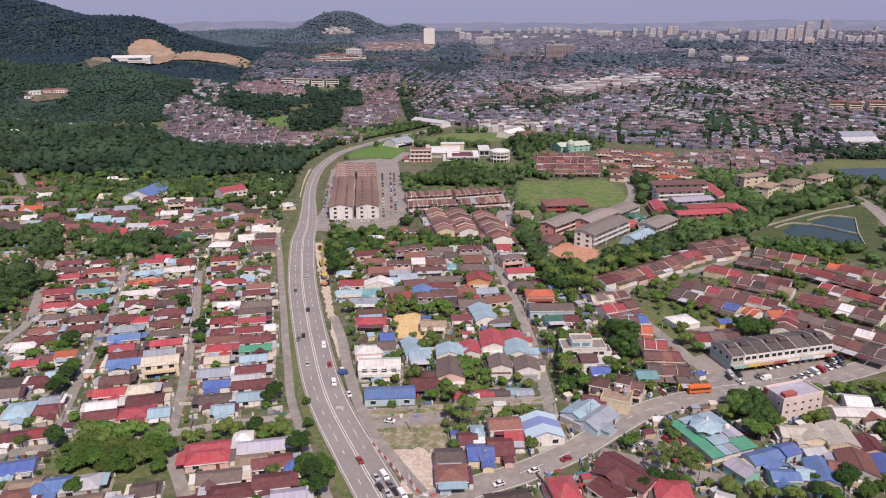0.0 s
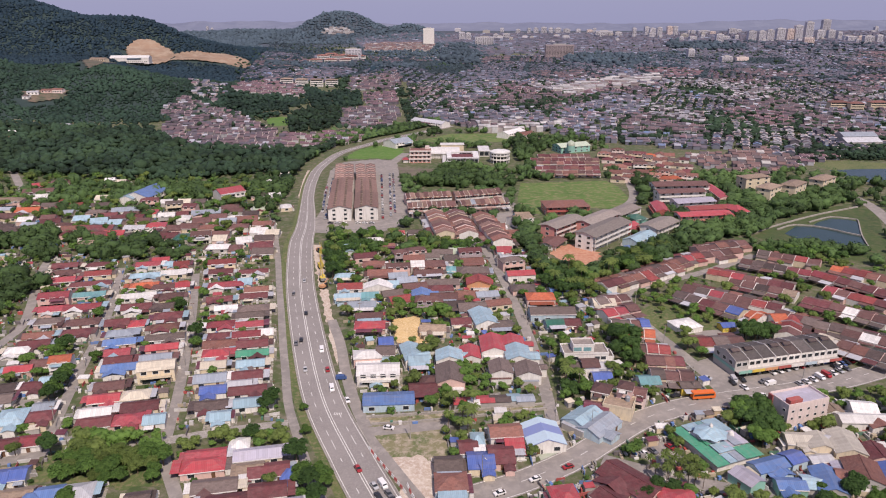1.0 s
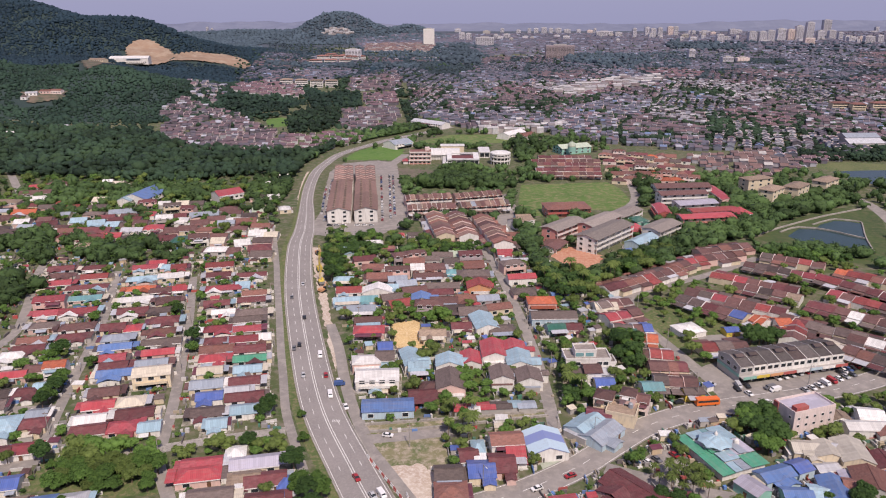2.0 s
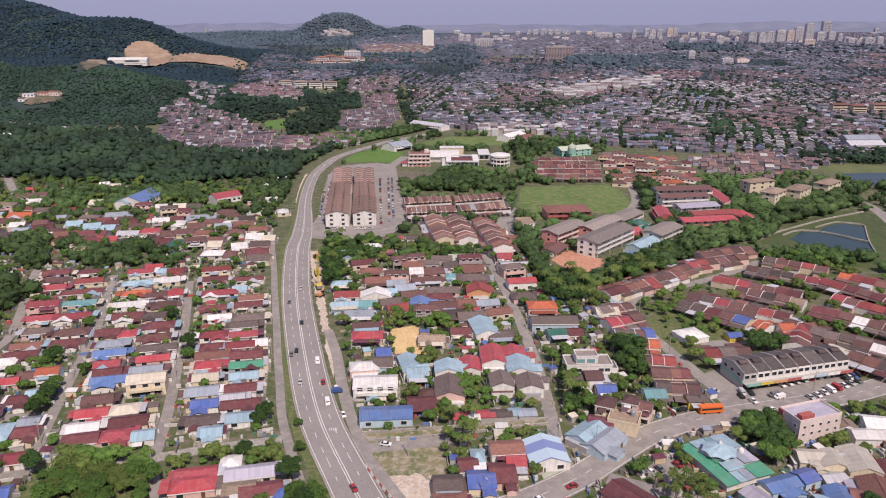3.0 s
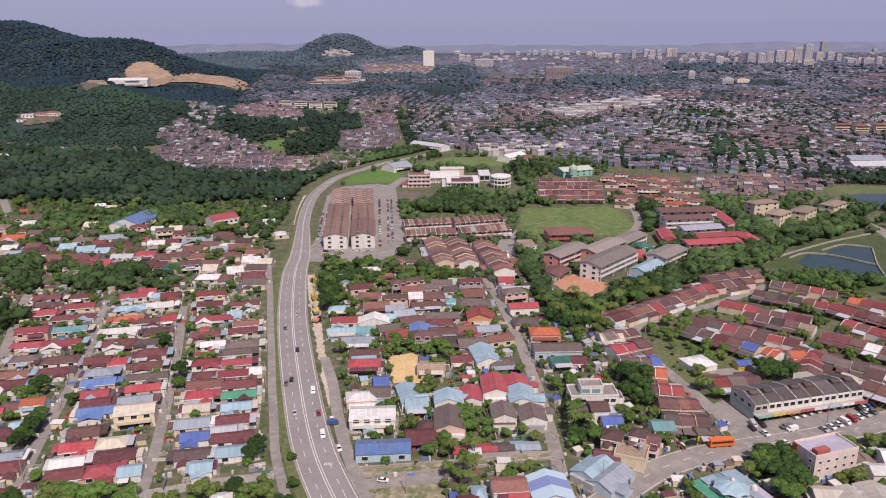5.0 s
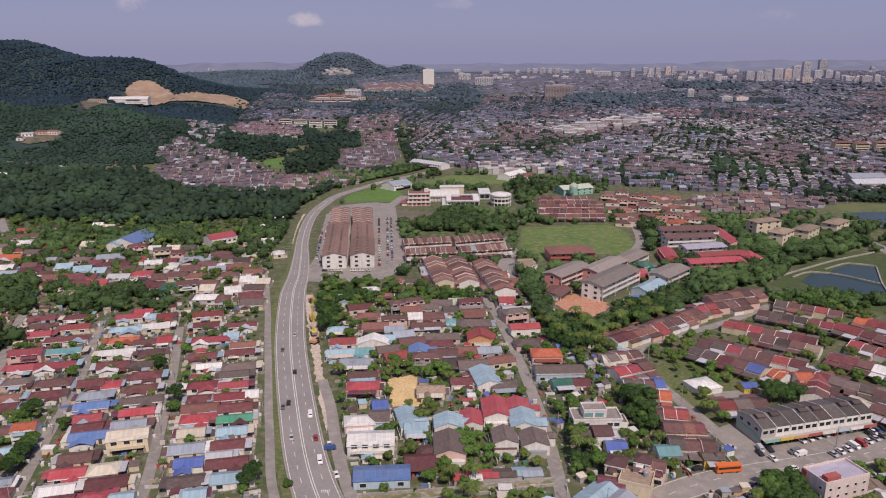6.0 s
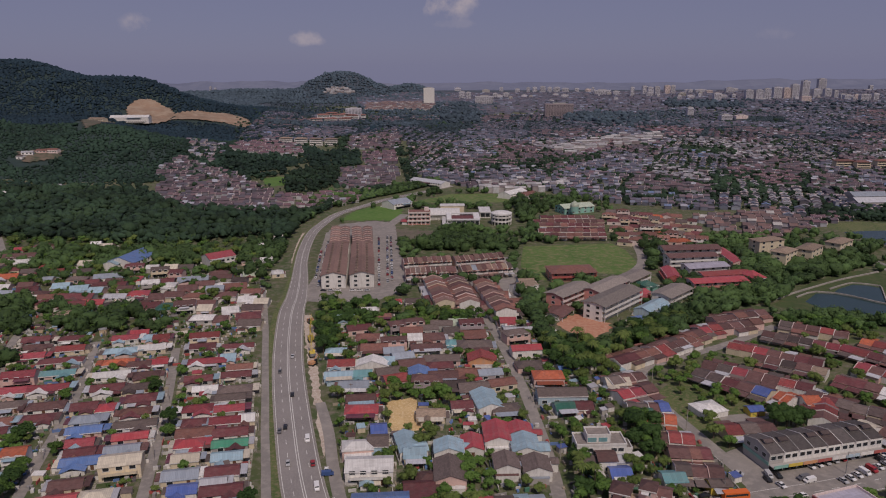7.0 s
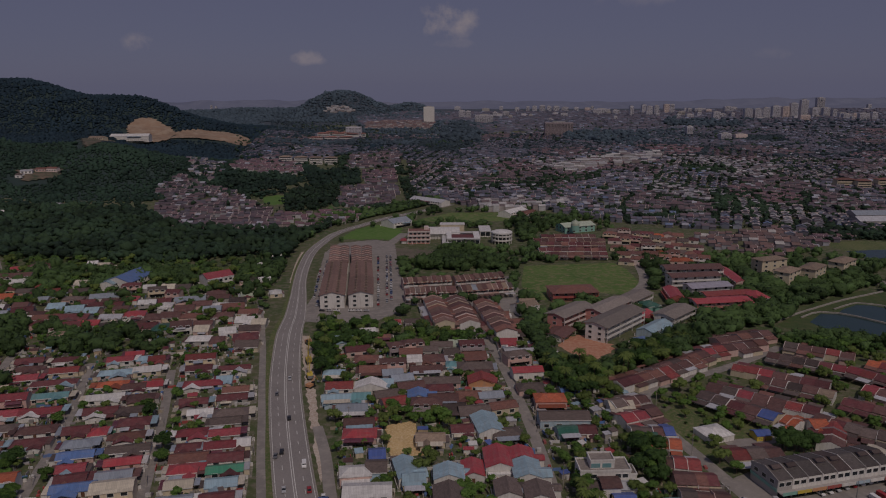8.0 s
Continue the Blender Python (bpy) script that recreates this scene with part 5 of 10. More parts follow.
def office_wing(x, y, deg):
    """Low white wings with broad flat eaves round a tiled inner roof, a covered way and an annexe beside them."""
    claim(x, y, 0, 34, 36)
    root = thing("office_wing", x, y, radians(deg), "low white office wings with flat eaves round a tiled court roof", "building")
    for x0, x1, y0, y1, h in ((-15, 15, -17, -11.5, 5.6), (9.5, 15, -11.49, 17, 5.8), (-15, -10.5, -11.49, 17, 5.8), (-10.49, 9.49, 12, 17, 5.6), (16, 27, 20, 48, 5.2), (-19, -15.5, -22, 20, 3.2), (-19, -10, -23, -17.5, 3.4)):
        wing = part("wing", mesh("wing", *box(x0 + .8, x1 - .8, y0 + .8, y1 - .8, 0, h), WALL["white"]), root)
        part("roof_slab", mesh("roof_slab", *box(x0, x1, y0, y1, h + .003, h + .5), ROOF["white"]), wing)
        part("glass_strip", mesh("glass_strip", *box(x0 + 1.2, x1 - 1.2, y0 + .7, y0 + .85, 1.0, h - .8), GLASS), wing)
        n = int((x1 - x0) / 4)
        for i in range(n + 1):
            u = x0 + .6 + (x1 - x0 - 1.2) * i / max(1, n)
            part("column", mesh("column", *box(u - .2, u + .2, y0 + .15, y0 + .5, 0, h), WALL["white"]), wing)
    part("court_roof", mesh("court_roof", *moved(gable(20, 22.8, 4.6, 1.6, .2, .15), -.5, .2), ROOF["maroon"]), root)


def domed_drum(x, y, r, z):
    root = thing("mosque_dome", x, y, 0, "pale mint-green dome above the prayer hall", "dome", z=z)
    part("drum", mesh("drum", *turned([(r, -2.0), (r, 2.5)]), WALL["green"]), root)
    part("dome", mesh("dome", *turned([(r, 2.5), (r * 1.02, 4), (r * .85, 5.6), (r * .5, 6.8), (r * .1, 7.6), (0.05, 9)]), ROOF["mint"]), root)


def pink_block(x, y, deg, w, d, h):
    """Four-storey flat-roofed block; w along the side that carries the narrow face."""
    claim(x, y, radians(deg), w, d)
    root = thing("office_block", x, y, radians(deg), "four-storey pale pink office block with stained blue-grey flat roof", "building")
    part("wall", mesh("wall", *box(-w / 2, w / 2, -d / 2, d / 2, 0, h), WALL["rose"]), root)
    part("roof", mesh("roof", *box(-w / 2 + .3, w / 2 - .3, -d / 2 + .3, d / 2 - .3, h + .003, h + .15), ROOF["lilac"]), root)
    for nm, b in (("parapet", box(-w / 2, w / 2, -d / 2, -d / 2 + .28, h + .003, h + .9)), ("parapet", box(-w / 2, w / 2, d / 2 - .28, d / 2, h + .003, h + .9)),
                  ("parapet", box(-w / 2, -w / 2 + .28, -d / 2 + .3, d / 2 - .3, h + .003, h + .9)), ("parapet", box(w / 2 - .28, w / 2, -d / 2 + .3, d / 2 - .3, h + .003, h + .9))):
        part(nm, mesh(nm, *b, WALL["rose"]), root)
    part("plant_room", mesh("plant_room", *box(w * .16, w * .40, -d * .42, -d * .12, h + .16, h + 1.7), WALL["red"]), root, label="red-painted rooftop plant room")
    part("stair_wall", mesh("stair_wall", *box(-w / 2, -w / 2 + 2.2, -d / 2 - .35, -d / 2 - .003, 0, h + .6), WALL["red"]), root, label="narrow red-painted stair wall")
    for k in range(3):
        for i in range(5):
            part("window", WINDOW, root, (w / 2, ((i + .6) / 5.2 - .5) * d, 1.7 + k * 2.8), math.pi / 2).scale = (.5, 1, .6)
        part("window", WINDOW, root, (w * .3, -d / 2, 1.7 + k * 2.8)).scale = (.5, 1, .6)


def mosque(x, y, deg):
    """A low prayer hall: broad green and blue roofs round an octagonal lantern."""
    claim(x, y, 0, 18, 18)
    root = thing("mosque", x, y, radians(deg), "prayer hall with green and sky-blue metal roofs and white lantern", "mosque")
    part("wall", mesh("wall", *box(-10.6, 10.6, -8.4, 8.4, 0, 2.6), WALL["white"]), root)
    bays = ((0, .50, 0, .22, "green", 3.0), (.50, 1, 0, .26, "green", 2.9), (0, .17, .23, .52, "sky", 3.3), (0, .17, .53, .66, "teal", 3.25), (.40, .56, .23, .45, "green", 3.25),
            (.57, .78, .27, .60, "sky", 3.3), (.79, 1, .27, .42, "sky", 3.0), (.79, 1, .43, .60, "steel", 3.0), (.72, 1, .61, 1, "green", 3.1), (0, .36, .67, 1, "sky", 3.4), (.37, .71, .67, .84, "steel", 3.5), (.37, .71, .85, 1, "lilac", 3.3), (.18, .71, .46, .66, "lilac", 3.3))
    for u0, u1, v0, v1, tone, z in bays:                # low sheet roofs, each falling outwards a little
        x0, x1, y0, y1 = u0 * 23.2 - 11.6, u1 * 23.2 - 11.6, v0 * 18.4 - 9.2, v1 * 18.4 - 9.2
        top = [(a, b, z + .45 - .03 * (abs(a) + abs(b))) for a, b in ((x0, y0), (x1, y0), (x1, y1), (x0, y1))]
        part("roof_slope", mesh("roof_slope", [(a, b, c - .16) for a, b, c in top] + top, [(3, 2, 1, 0), (4, 5, 6, 7), (0, 1, 5, 4), (1, 2, 6, 5), (2, 3, 7, 6), (3, 0, 4, 7)], ROOF[tone]), root)
    lx, ly = -2.4, -.6
    part("lantern", mesh("lantern", *moved(turned([(4.3, 3.0), (4.3, 5.0)], 8), lx, ly), WALL["white"]), root)
    part("lantern_band", mesh("lantern_band", *moved(turned([(4.35, 4.0), (4.35, 4.6)], 8), lx, ly), GLASS), root, label="band of dark lantern windows")
    ribs = [(lx + r * (1.0 if i % 2 else 0.86) * math.cos(i * math.pi / 8), ly + r * (1.0 if i % 2 else 0.86) * math.sin(i * math.pi / 8), z + (0 if i % 2 else .25)) for r, z in ((5.8, 4.9), (1.4, 6.8)) for i in range(16)]
    part("lantern_roof", mesh("lantern_roof", ribs + [(lx, ly, 7.2)], [(i, (i + 1) % 16, 16 + (i + 1) % 16, 16 + i) for i in range(16)] + [(16 + i, 16 + (i + 1) % 16, 32) for i in range(16)], ROOF["sky"]), root, label="folded pale blue metal lantern roof")
    part("finial", mesh("finial", *moved(turned([(0.6, 6.9), (0.6, 7.6), (0.08, 8.6)], 8), lx, ly), WALL["white"]), root)
    part("small_dome", mesh("small_dome", *moved(turned([(1.0, 3.3), (1.0, 4.0), (.8, 4.6), (.3, 5.0), (.05, 5.1)], 10), -.5, 6.5), WALL["white"]), root)


def white_villa(x, y, deg):
    """A large white flat-roofed house: stepped blocks with parapets, a glazed upper room, tiled lean-to roofs in front."""
    claim(x, y, radians(deg), 22, 18)
    root = thing("villa", x, y, radians(deg), "large white flat-roofed villa with tiled lean-to roofs", "house")
    for nm, (x0, x1, y0, y1, h) in (("main_block", (-9, 9, -2, 7, 6.4)), ("upper_room", (-5, 3.5, 0, 6, 9.2)), ("side_wing", (9.003, 11.5, -1, 6, 4.2))):
        body = part(nm, mesh(nm, *box(x0, x1, y0, y1, 0, h), WALL["white"]), root)
        for a, b, c, d in ((x0 - .15, x1 + .15, y0 - .15, y0 + .15), (x0 - .15, x1 + .15, y1 - .15, y1 + .15), (x0 - .15, x0 + .15, y0 + .15, y1 - .15), (x1 - .15, x1 + .15, y0 + .15, y1 - .15)):
            part("parapet", mesh("parapet", *box(a, b, c, d, h + .003, h + .7), WALL["white"]), body)
        part("roof_deck", mesh("roof_deck", *box(x0 + .16, x1 - .16, y0 + .16, y1 - .16, h + .003, h + .1), ROOF["ash"]), body)
    for u in (-3.2, .8):
        part("glazing", mesh("glazing", *box(u - 1.6, u + 1.6, -.08, .05, 6.9, 8.5), ROOF["teal"]), root, label="dark green glazing of the upper room")
    for u in (-7, -4.2, 4.5, 7):
        for z in (1.6, 4.7):
            part("window", WINDOW, root, (u, -2, z))
    for u, w, d, h, tone in ((-6, 6.5, 6, 3.2, "grey"), (.5, 6.5, 7.5, 4.6, "brown"), (6.5, 7.0, 6.0, 3.0, "silver")):
        part("front_block", mesh("front_block", *walls_turned(u, w, d, h), WALL["white"]), root)
        part("front_roof", mesh("front_roof", *moved(gable(w, d, h + .1, d * .16, .4, .16), u, -2.003 - d / 2), ROOF[tone]), root)
        part("window", WINDOW, root, (u, -2.2 - d, 1.6))


def walls_turned(u, w, d, h):
    return moved(walls(w - .4, d - .1, h, d * .16), u, -2.05 - d / 2)


def shop_row(x0, y0, x1, y1, n, depth, h):
    """Linked two-storey shops: tiled roofs between party walls, white fronts, coloured fascia boards, walkway below."""
    ang, length = math.atan2(y1 - y0, x1 - x0), math.hypot(x1 - x0, y1 - y0)
    w, rise = length / n, depth * 0.13
    boards = ["green", "yellow", "orange", "red", "white", "blue", "white", "red", "yellow", "white", "green", "blue"]
    for i in range(n):
        u = (i + .5) / n
        x, y = x0 + (x1 - x0) * u, y0 + (y1 - y0) * u
        claim(x, y, ang, w, depth + 2)
        root = thing("shophouse", x, y, ang, f"two-storey white shophouse with dark grey-brown tiled roof and {boards[i]} fascia board", "shop", "shop row")
        # first unit greyed in its paint, for the shade on its end wall
        part("wall", mesh("wall", *walls(w - .02, depth, h, rise), WALL["white" if i else "grey"]), root)
        part("roof", mesh("roof", *gable(w - .2, depth, h + .1, rise, 0.09, 0.16), ROOF[RNG.choice(["ridge_grey", "ridge_grey", "dark", "ridge_grey"])]), root)
        cap = [(-w / 2 + s, yy, h + zz + up) for s in (-.1, .1) for up in (-.6, .32) for yy, zz in ((-depth / 2 - .3, -.1), (0, rise), (depth / 2 + .3, -.1))]
        part("party_wall", mesh("party_wall", cap, [(0, 1, 4, 3), (1, 2, 5, 4), (7, 6, 9, 10), (8, 7, 10, 11), (3, 4, 10, 9), (4, 5, 11, 10), (6, 7, 1, 0), (7, 8, 2, 1), (0, 3, 9, 6), (2, 8, 11, 5)], WALL["white" if i % 2 else "grey"]), root)
        if i == 0:
            part("end_board", mesh("end_board", *box(-w / 2 - .2, -w / 2 - .02, -depth / 2, depth / 2, 2.5, 3.7), WALL["green"]), root, label="green painted board on the end wall")
        part("shopfront", mesh("shopfront", *box(-w / 2 + .3, w / 2 - .3, -depth / 2 - .08, -depth / 2 + .2, 0.1, 2.5), GLASS), root)
        part("canopy", mesh("canopy", *box(-w / 2 + .05, w / 2 - .05, -depth / 2 - 2.6, -depth / 2 - .1, 2.75, 2.95), WALL["grey"]), root)
        part("fascia_board", mesh("fascia_board", *box(-w / 2 + .15, w / 2 - .15, -depth / 2 - 2.75, -depth / 2 - 2.62, 2.55, 3.75), WALL[boards[i]]), root)
        if i % 3 != 2:          # raised jack roof over the light well
            part("jack_roof", mesh("jack_roof", *moved(gable(3.2, 2.4, .7, .5, .25, .14), 0, -depth * .1, h + rise * .8), ROOF["dark"]), root)
            part("vent_wall", mesh("vent_wall", *moved(box(-1.4, 1.4, -.9, .9, -.9, .66), 0, -depth * .1, h + rise * .8), WALL["dusk"]), root)
        for s in (-1, 1):
            part("window", WINDOW, root, (s * w * .23, -depth / 2, 5.2))
        if i == 0:
            for s in (-.3, 0, .3):
                part("window", WINDOW, root, (-w / 2, s * depth, 5.4), math.pi / 2)


def street_lamp(x, y, deg, h=8.5):
    """Tapered galvanised column with one arm."""
    root = thing("street_lamp", x, y, radians(deg), "tall galvanised street lamp with a single arm", "street lamp", "street lamps")
    part("column", mesh("column", *turned([(0.16, 0), (0.13, h * .5), (0.08, h)], 8), STEEL), root)
    part("arm", mesh("arm", *join(box(0, 1.8, -.05, .05, h - .08, h + .04)), STEEL), root)
    part("lamp_head", mesh("lamp_head", [(1.6, -.15, h), (2.5, -.12, h + .05), (2.5, .12, h + .05), (1.6, .15, h), (1.65, -.1, h + .18), (2.4, -.08, h + .2), (2.4, .08, h + .2), (1.65, .1, h + .18)],
                            [(3, 2, 1, 0), (4, 5, 6, 7), (0, 1, 5, 4), (1, 2, 6, 5), (2, 3, 7, 6), (3, 0, 4, 7)], FRAME), root)


def utility_pole(x, y, deg, h=9.0):
    root = thing("utility_pole", x, y, radians(deg), "grey concrete utility pole with a wooden crossarm", "pole", "utility poles")
    part("post", mesh("post", *turned([(0.17, 0), (0.11, h)], 8), CONCRETE), root)
    part("crossarm", mesh("crossarm", *box(-.9, .9, -.06, .06, h - .7, h - .55), WOOD), root)


def piling_rig(x, y, deg):
    """A yellow crawler rig with a tall lattice mast."""
    steel = WALL["yellow"]
    root = thing("piling_rig", x, y, radians(deg), "yellow crawler piling rig with tall lattice mast", "machine")
    for s in (-1, 1):
        part("track", mesh("track", *moved(extrude([(-2.4, .2), (-2.7, .6), (-2.3, 1.0), (2.3, 1.0), (2.7, .6), (2.4, .2), (2.0, 0), (-2.0, 0)], .35), s * 1.3), TYRE), root)
    part("cab", mesh("cab", *join(box(-1.4, 1.4, -1.2, 2.8, 1.1, 2.6), box(-1.4, -.3, -2.0, -.6, 1.1, 3.0)), steel), root)
    part("counterweight", mesh("counterweight", *box(-1.4, 1.4, 2.8, 3.6, 1.2, 2.4), STEEL), root)
    legs = [stem((sx * .45, -2.6 + sy * .45, 0.5), (sx * .35, -2.6 + sy * .35, 16), .09, .07, 4) for sx in (-1, 1) for sy in (-1, 1)]
    braces = [stem((-.42, -3.0, z), (.42, -3.0, z + 1.2), .05, .05, 4) for z in range(1, 15)] + [stem((.42, -3.0, z), (.42, -2.2, z + 1.2), .05, .05, 4) for z in range(1, 15)]
    part("mast", mesh("mast", *join(*legs, *braces), steel), root)
    part("back_stay", mesh("back_stay", *stem((0, 1.5, 2.5), (0, -2.4, 13), .14, .1), steel), root)
    part("hammer", mesh("hammer", *box(-.4, .4, -3.6, -3.06, 6, 9), STEEL), root)


def excavator(x, y, deg):
    root = thing("excavator", x, y, radians(deg), "orange crawler excavator with folded boom on bare earth", "machine")
    for s in (-1, 1):
        part("track", mesh("track", *moved(extrude([(-1.9, .2), (-2.1, .5), (-1.8, .85), (1.8, .85), (2.1, .5), (1.9, .2), (1.6, 0), (-1.6, 0)], .3), s * 1.1), TYRE), root)
    part("house", mesh("house", *box(-1.3, 1.3, -.9, 2.2, .95, 2.2), WALL["orange"]), root)
    part("cab", mesh("cab", *box(-1.3, -.3, -1.7, -.2, .95, 2.8), GLASS), root)
    part("boom", mesh("boom", *join(stem((.3, -.8, 1.8), (.3, -3.6, 4.4), .3, .22), stem((.3, -3.6, 4.4), (.3, -5.6, 1.6), .2, .14)), WALL["orange"]), root)
    part("bucket", mesh("bucket", *extrude([(-6.0, .6), (-6.2, 1.2), (-5.4, 1.7), (-5.0, 1.0), (-5.3, .5)], .5), STEEL), root)


def barrier(pts, z=0.0):
    """Red and white water-filled barriers end to end along a line."""
    line = smooth_line(pts, 2.0)
    for i, (p, q) in enumerate(zip(line, line[1:])):
        d, m = q - p, (p + q) / 2
        root = thing("road_barrier", m.x, m.y, math.atan2(d.y, d.x), ("red" if i % 2 else "white") + " plastic water-filled barrier along the road works", "barrier", "road works barriers")
        part("body", BARRIER[i % 2], root)


BARRIER_PROFILE = [(-.3, 0), (-.28, .35), (-.12, .5), (-.1, 1.0), (.1, 1.0), (.12, .5), (.28, .35), (.3, 0)]
BARRIER = [mesh("body", [(s * .93, a, b) for s in (-1, 1) for a, b in BARRIER_PROFILE], [tuple(range(8)), tuple(range(15, 7, -1))] + [(i, 8 + i, 8 + (i + 1) % 8, (i + 1) % 8) for i in range(8)], m) for m in (FRAME, WALL["red"])]


def bus(x, y, deg):
    root = thing("bus", x, y, radians(deg), "bright orange school bus waiting beside the road", "bus", "", 0.1)
    part("body", mesh("body", *extrude([(-4.4, .5), (-4.5, 1.5), (-4.2, 2.9), (4.3, 2.95), (4.4, .5)], 1.2), CAR_PAINT["orange"]), root)
    for s in (-1, 1):
        part("window_strip", mesh("window_strip", *moved(box(-.02, .02, -3.8, 4.0, 1.6, 2.4), s * 1.205), GLASS), root)
        for j in (-2.8, 2.6):
            part("wheel", WHEEL, root, (s * 1.12, j, 0.32))


def draped(name, poly, mat, label, step=6.0, lift=2.0):
    """A sheet that follows the ground inside an outline, in low benches."""
    xs, ys = [p[0] for p in poly], [p[1] for p in poly]
    verts, faces = [], []
    y = min(ys)
    while y < max(ys):
        x = min(xs)
        while x < max(xs):
            if inside(poly, x + step / 2, y + step / 2):
                k = len(verts)
                for dx, dy in ((0, 0), (1, 0), (1, 1), (0, 1)):
                    px, py = x + dx * step, y + dy * step
                    z = float(gz(px, py))
                    verts.append((px, py, z + lift + 1.5 * math.sin(z / 3.0)))
                faces.append((k, k + 1, k + 2, k + 3))
            x += step
        y += step
    return tagged(new(name, mesh(name, verts, faces, mat)), label, "earthworks", "", "structure")

# ---- roads ----
MAIN = smooth_line([(-18.6, 173.5), (-23.3, 184.2), (-32.9, 204.8), (-48.6, 241.3), (-63.4, 290.4), (-81.2, 359.4), (-94.5, 427.3), (-98.8, 463.8), (-105.6, 505.0), (-113.0, 545.8), (-119.2, 592.4), (-122.6, 639.9), (-120.1, 679.2), (-114.8, 714.7), (-104.5, 741.4), (-92.6, 763.6), (-77.6, 793.9), (-66.4, 808.1), (-42.9, 838.1), (-4.3, 891.5)], 3.0)
NARROW = [min(1.0, max(0.62, 1.0 - 0.38 * (p.y - 430) / 110)) for p in MAIN]      # the carriageway tapers beyond the works
street('service_road', [(-141.9, 538.8), (-119.9, 463.7), (-103.9, 405.5), (-92.4, 359.3), (-82.7, 321.5), (-74.9, 290.2), (-67.9, 263.8), (-61.4, 239.1), (-54.3, 219.8), (-47.2, 201.4), (-40.0, 185.4), (-35.2, 175.0)], 3.3)
street('street_1', [(-238.6, 414.5), (-231.1, 384.2), (-201.3, 313.3), (-198.0, 291.5), (-197.9, 267.0)], 4.5)
street('street_2', [(-187.0, 384.8), (-163.6, 313.7), (-150.9, 262.6), (-141.3, 226.0), (-135.2, 204.9)], 4.1)
street('street_3', [(-142.2, 376.0), (-123.3, 314.3), (-105.6, 249.2), (-98.9, 219.2), (-95.7, 207.1), (-83.1, 184.7), (-77.3, 174.3)], 4.1)
street('street_4', [(-115.8, 210.2), (-98.1, 214.6), (-80.4, 220.5), (-58.6, 226.0)], 5, mat=CONCRETE)
street('street_5', [(-179.1, 237.0), (-158.6, 238.5), (-144.7, 240.0)], 5)
street('street_6', [(-153.5, 199.2), (-149.3, 201.5), (-136.1, 206.5)], 6)
street('street_7', [(12.5, 446.2), (21.4, 402.0), (28.8, 344.8), (33.0, 297.5), (34.6, 265.2), (34.9, 242.5), (35.3, 217.5), (38.8, 205.8)], 4.8)
street('street_8', [(175.9, 411.0), (140.5, 384.1), (114.3, 368.6), (93.0, 355.0), (86.1, 344.0), (86.9, 317.0), (94.5, 286.8), (100.1, 266.1), (104.0, 247.7)], 5.5)
street('street_9', [(107.5, 301.5), (125.1, 304.8), (137.8, 311.2), (144.4, 308.1)], 6)
street('town_road', [(-16.7, 170.3), (-0.7, 183.2), (20.7, 193.9), (38.4, 205.8), (51.8, 217.7), (66.4, 230.1), (83.2, 239.0), (99.6, 244.2), (130.7, 252.5), (157.3, 262.0), (194.8, 280.1)], 11)
TOWN, TOWN_ROAD = smooth_line([(-16.7, 170.3), (-0.7, 183.2), (20.7, 193.9), (38.4, 205.8), (51.8, 217.7), (66.4, 230.1), (83.2, 239.0), (99.6, 244.2), (130.7, 252.5), (157.3, 262.0), (194.8, 280.1)], 3.0), bpy.data.objects["town_road"]
street('lane_left', [(48.1, 205.9), (57.8, 201.4), (70.7, 195.5), (83.4, 191.4), (102.3, 186.6)], 6)

street('drain_road', [(-29.7, 221.2), (-20.8, 222.5), (-8.9, 224.8), (-0.9, 226.5)], 5.5)
for edge in ([(-31.6, 229.8), (-21.5, 231.2), (-9.2, 232.9), (5.3, 235.1), (20.1, 237.7), (33.3, 240.0)], [(-29.1, 225.3), (-17.1, 226.6), (-5.0, 228.7), (7.3, 231.2), (20.9, 234.1), (33.6, 236.7)]):          # storm drain: two pale retaining walls
    tagged(new('drain_wall', mesh('drain_wall', *band(smooth_line(edge, 4.0), 0.35, -0.35, 0, 0.9), CONCRETE)), 'pale stained concrete wall of a storm drain', 'wall', '', 'structure')
patch('drain_bed', [(-31.6, 229.8), (-21.5, 231.2), (-9.2, 232.9), (5.3, 235.1), (20.1, 237.7), (33.3, 240.0), (33.6, 236.7), (20.9, 234.1), (7.3, 231.2), (-5.0, 228.7), (-17.1, 226.6), (-29.1, 225.3)], ROUGH, 0.044, 'weedy earth bed of the storm drain', 'ground')
KEEP_CLEAR_DRAIN = [(-31.6, 229.8), (-21.5, 231.2), (-9.2, 232.9), (5.3, 235.1), (20.1, 237.7), (33.3, 240.0), (33.6, 236.7), (20.9, 234.1), (7.3, 231.2), (-5.0, 228.7), (-17.1, 226.6), (-29.1, 225.3)]
street('side_lane', [(-57.6, 315.1), (-49.9, 290.5), (-43.7, 264.1), (-37.3, 241.5), (-30.9, 223.8)], 4.4)
street('far_road', [(154.4, 721.9), (148.7, 642.7), (137.7, 550.5), (115.4, 505.9)], 7)
street('right_road', [(303.7, 561.2), (303.1, 518.7), (284.1, 443.3)], 9)
street('lot_road', [(-91.5, 457.5), (-68.6, 453.9), (-47.1, 461.9), (-40.0, 492.2), (-53.2, 576.4), (-62.8, 640.8), (-48.6, 720.2)], 9)

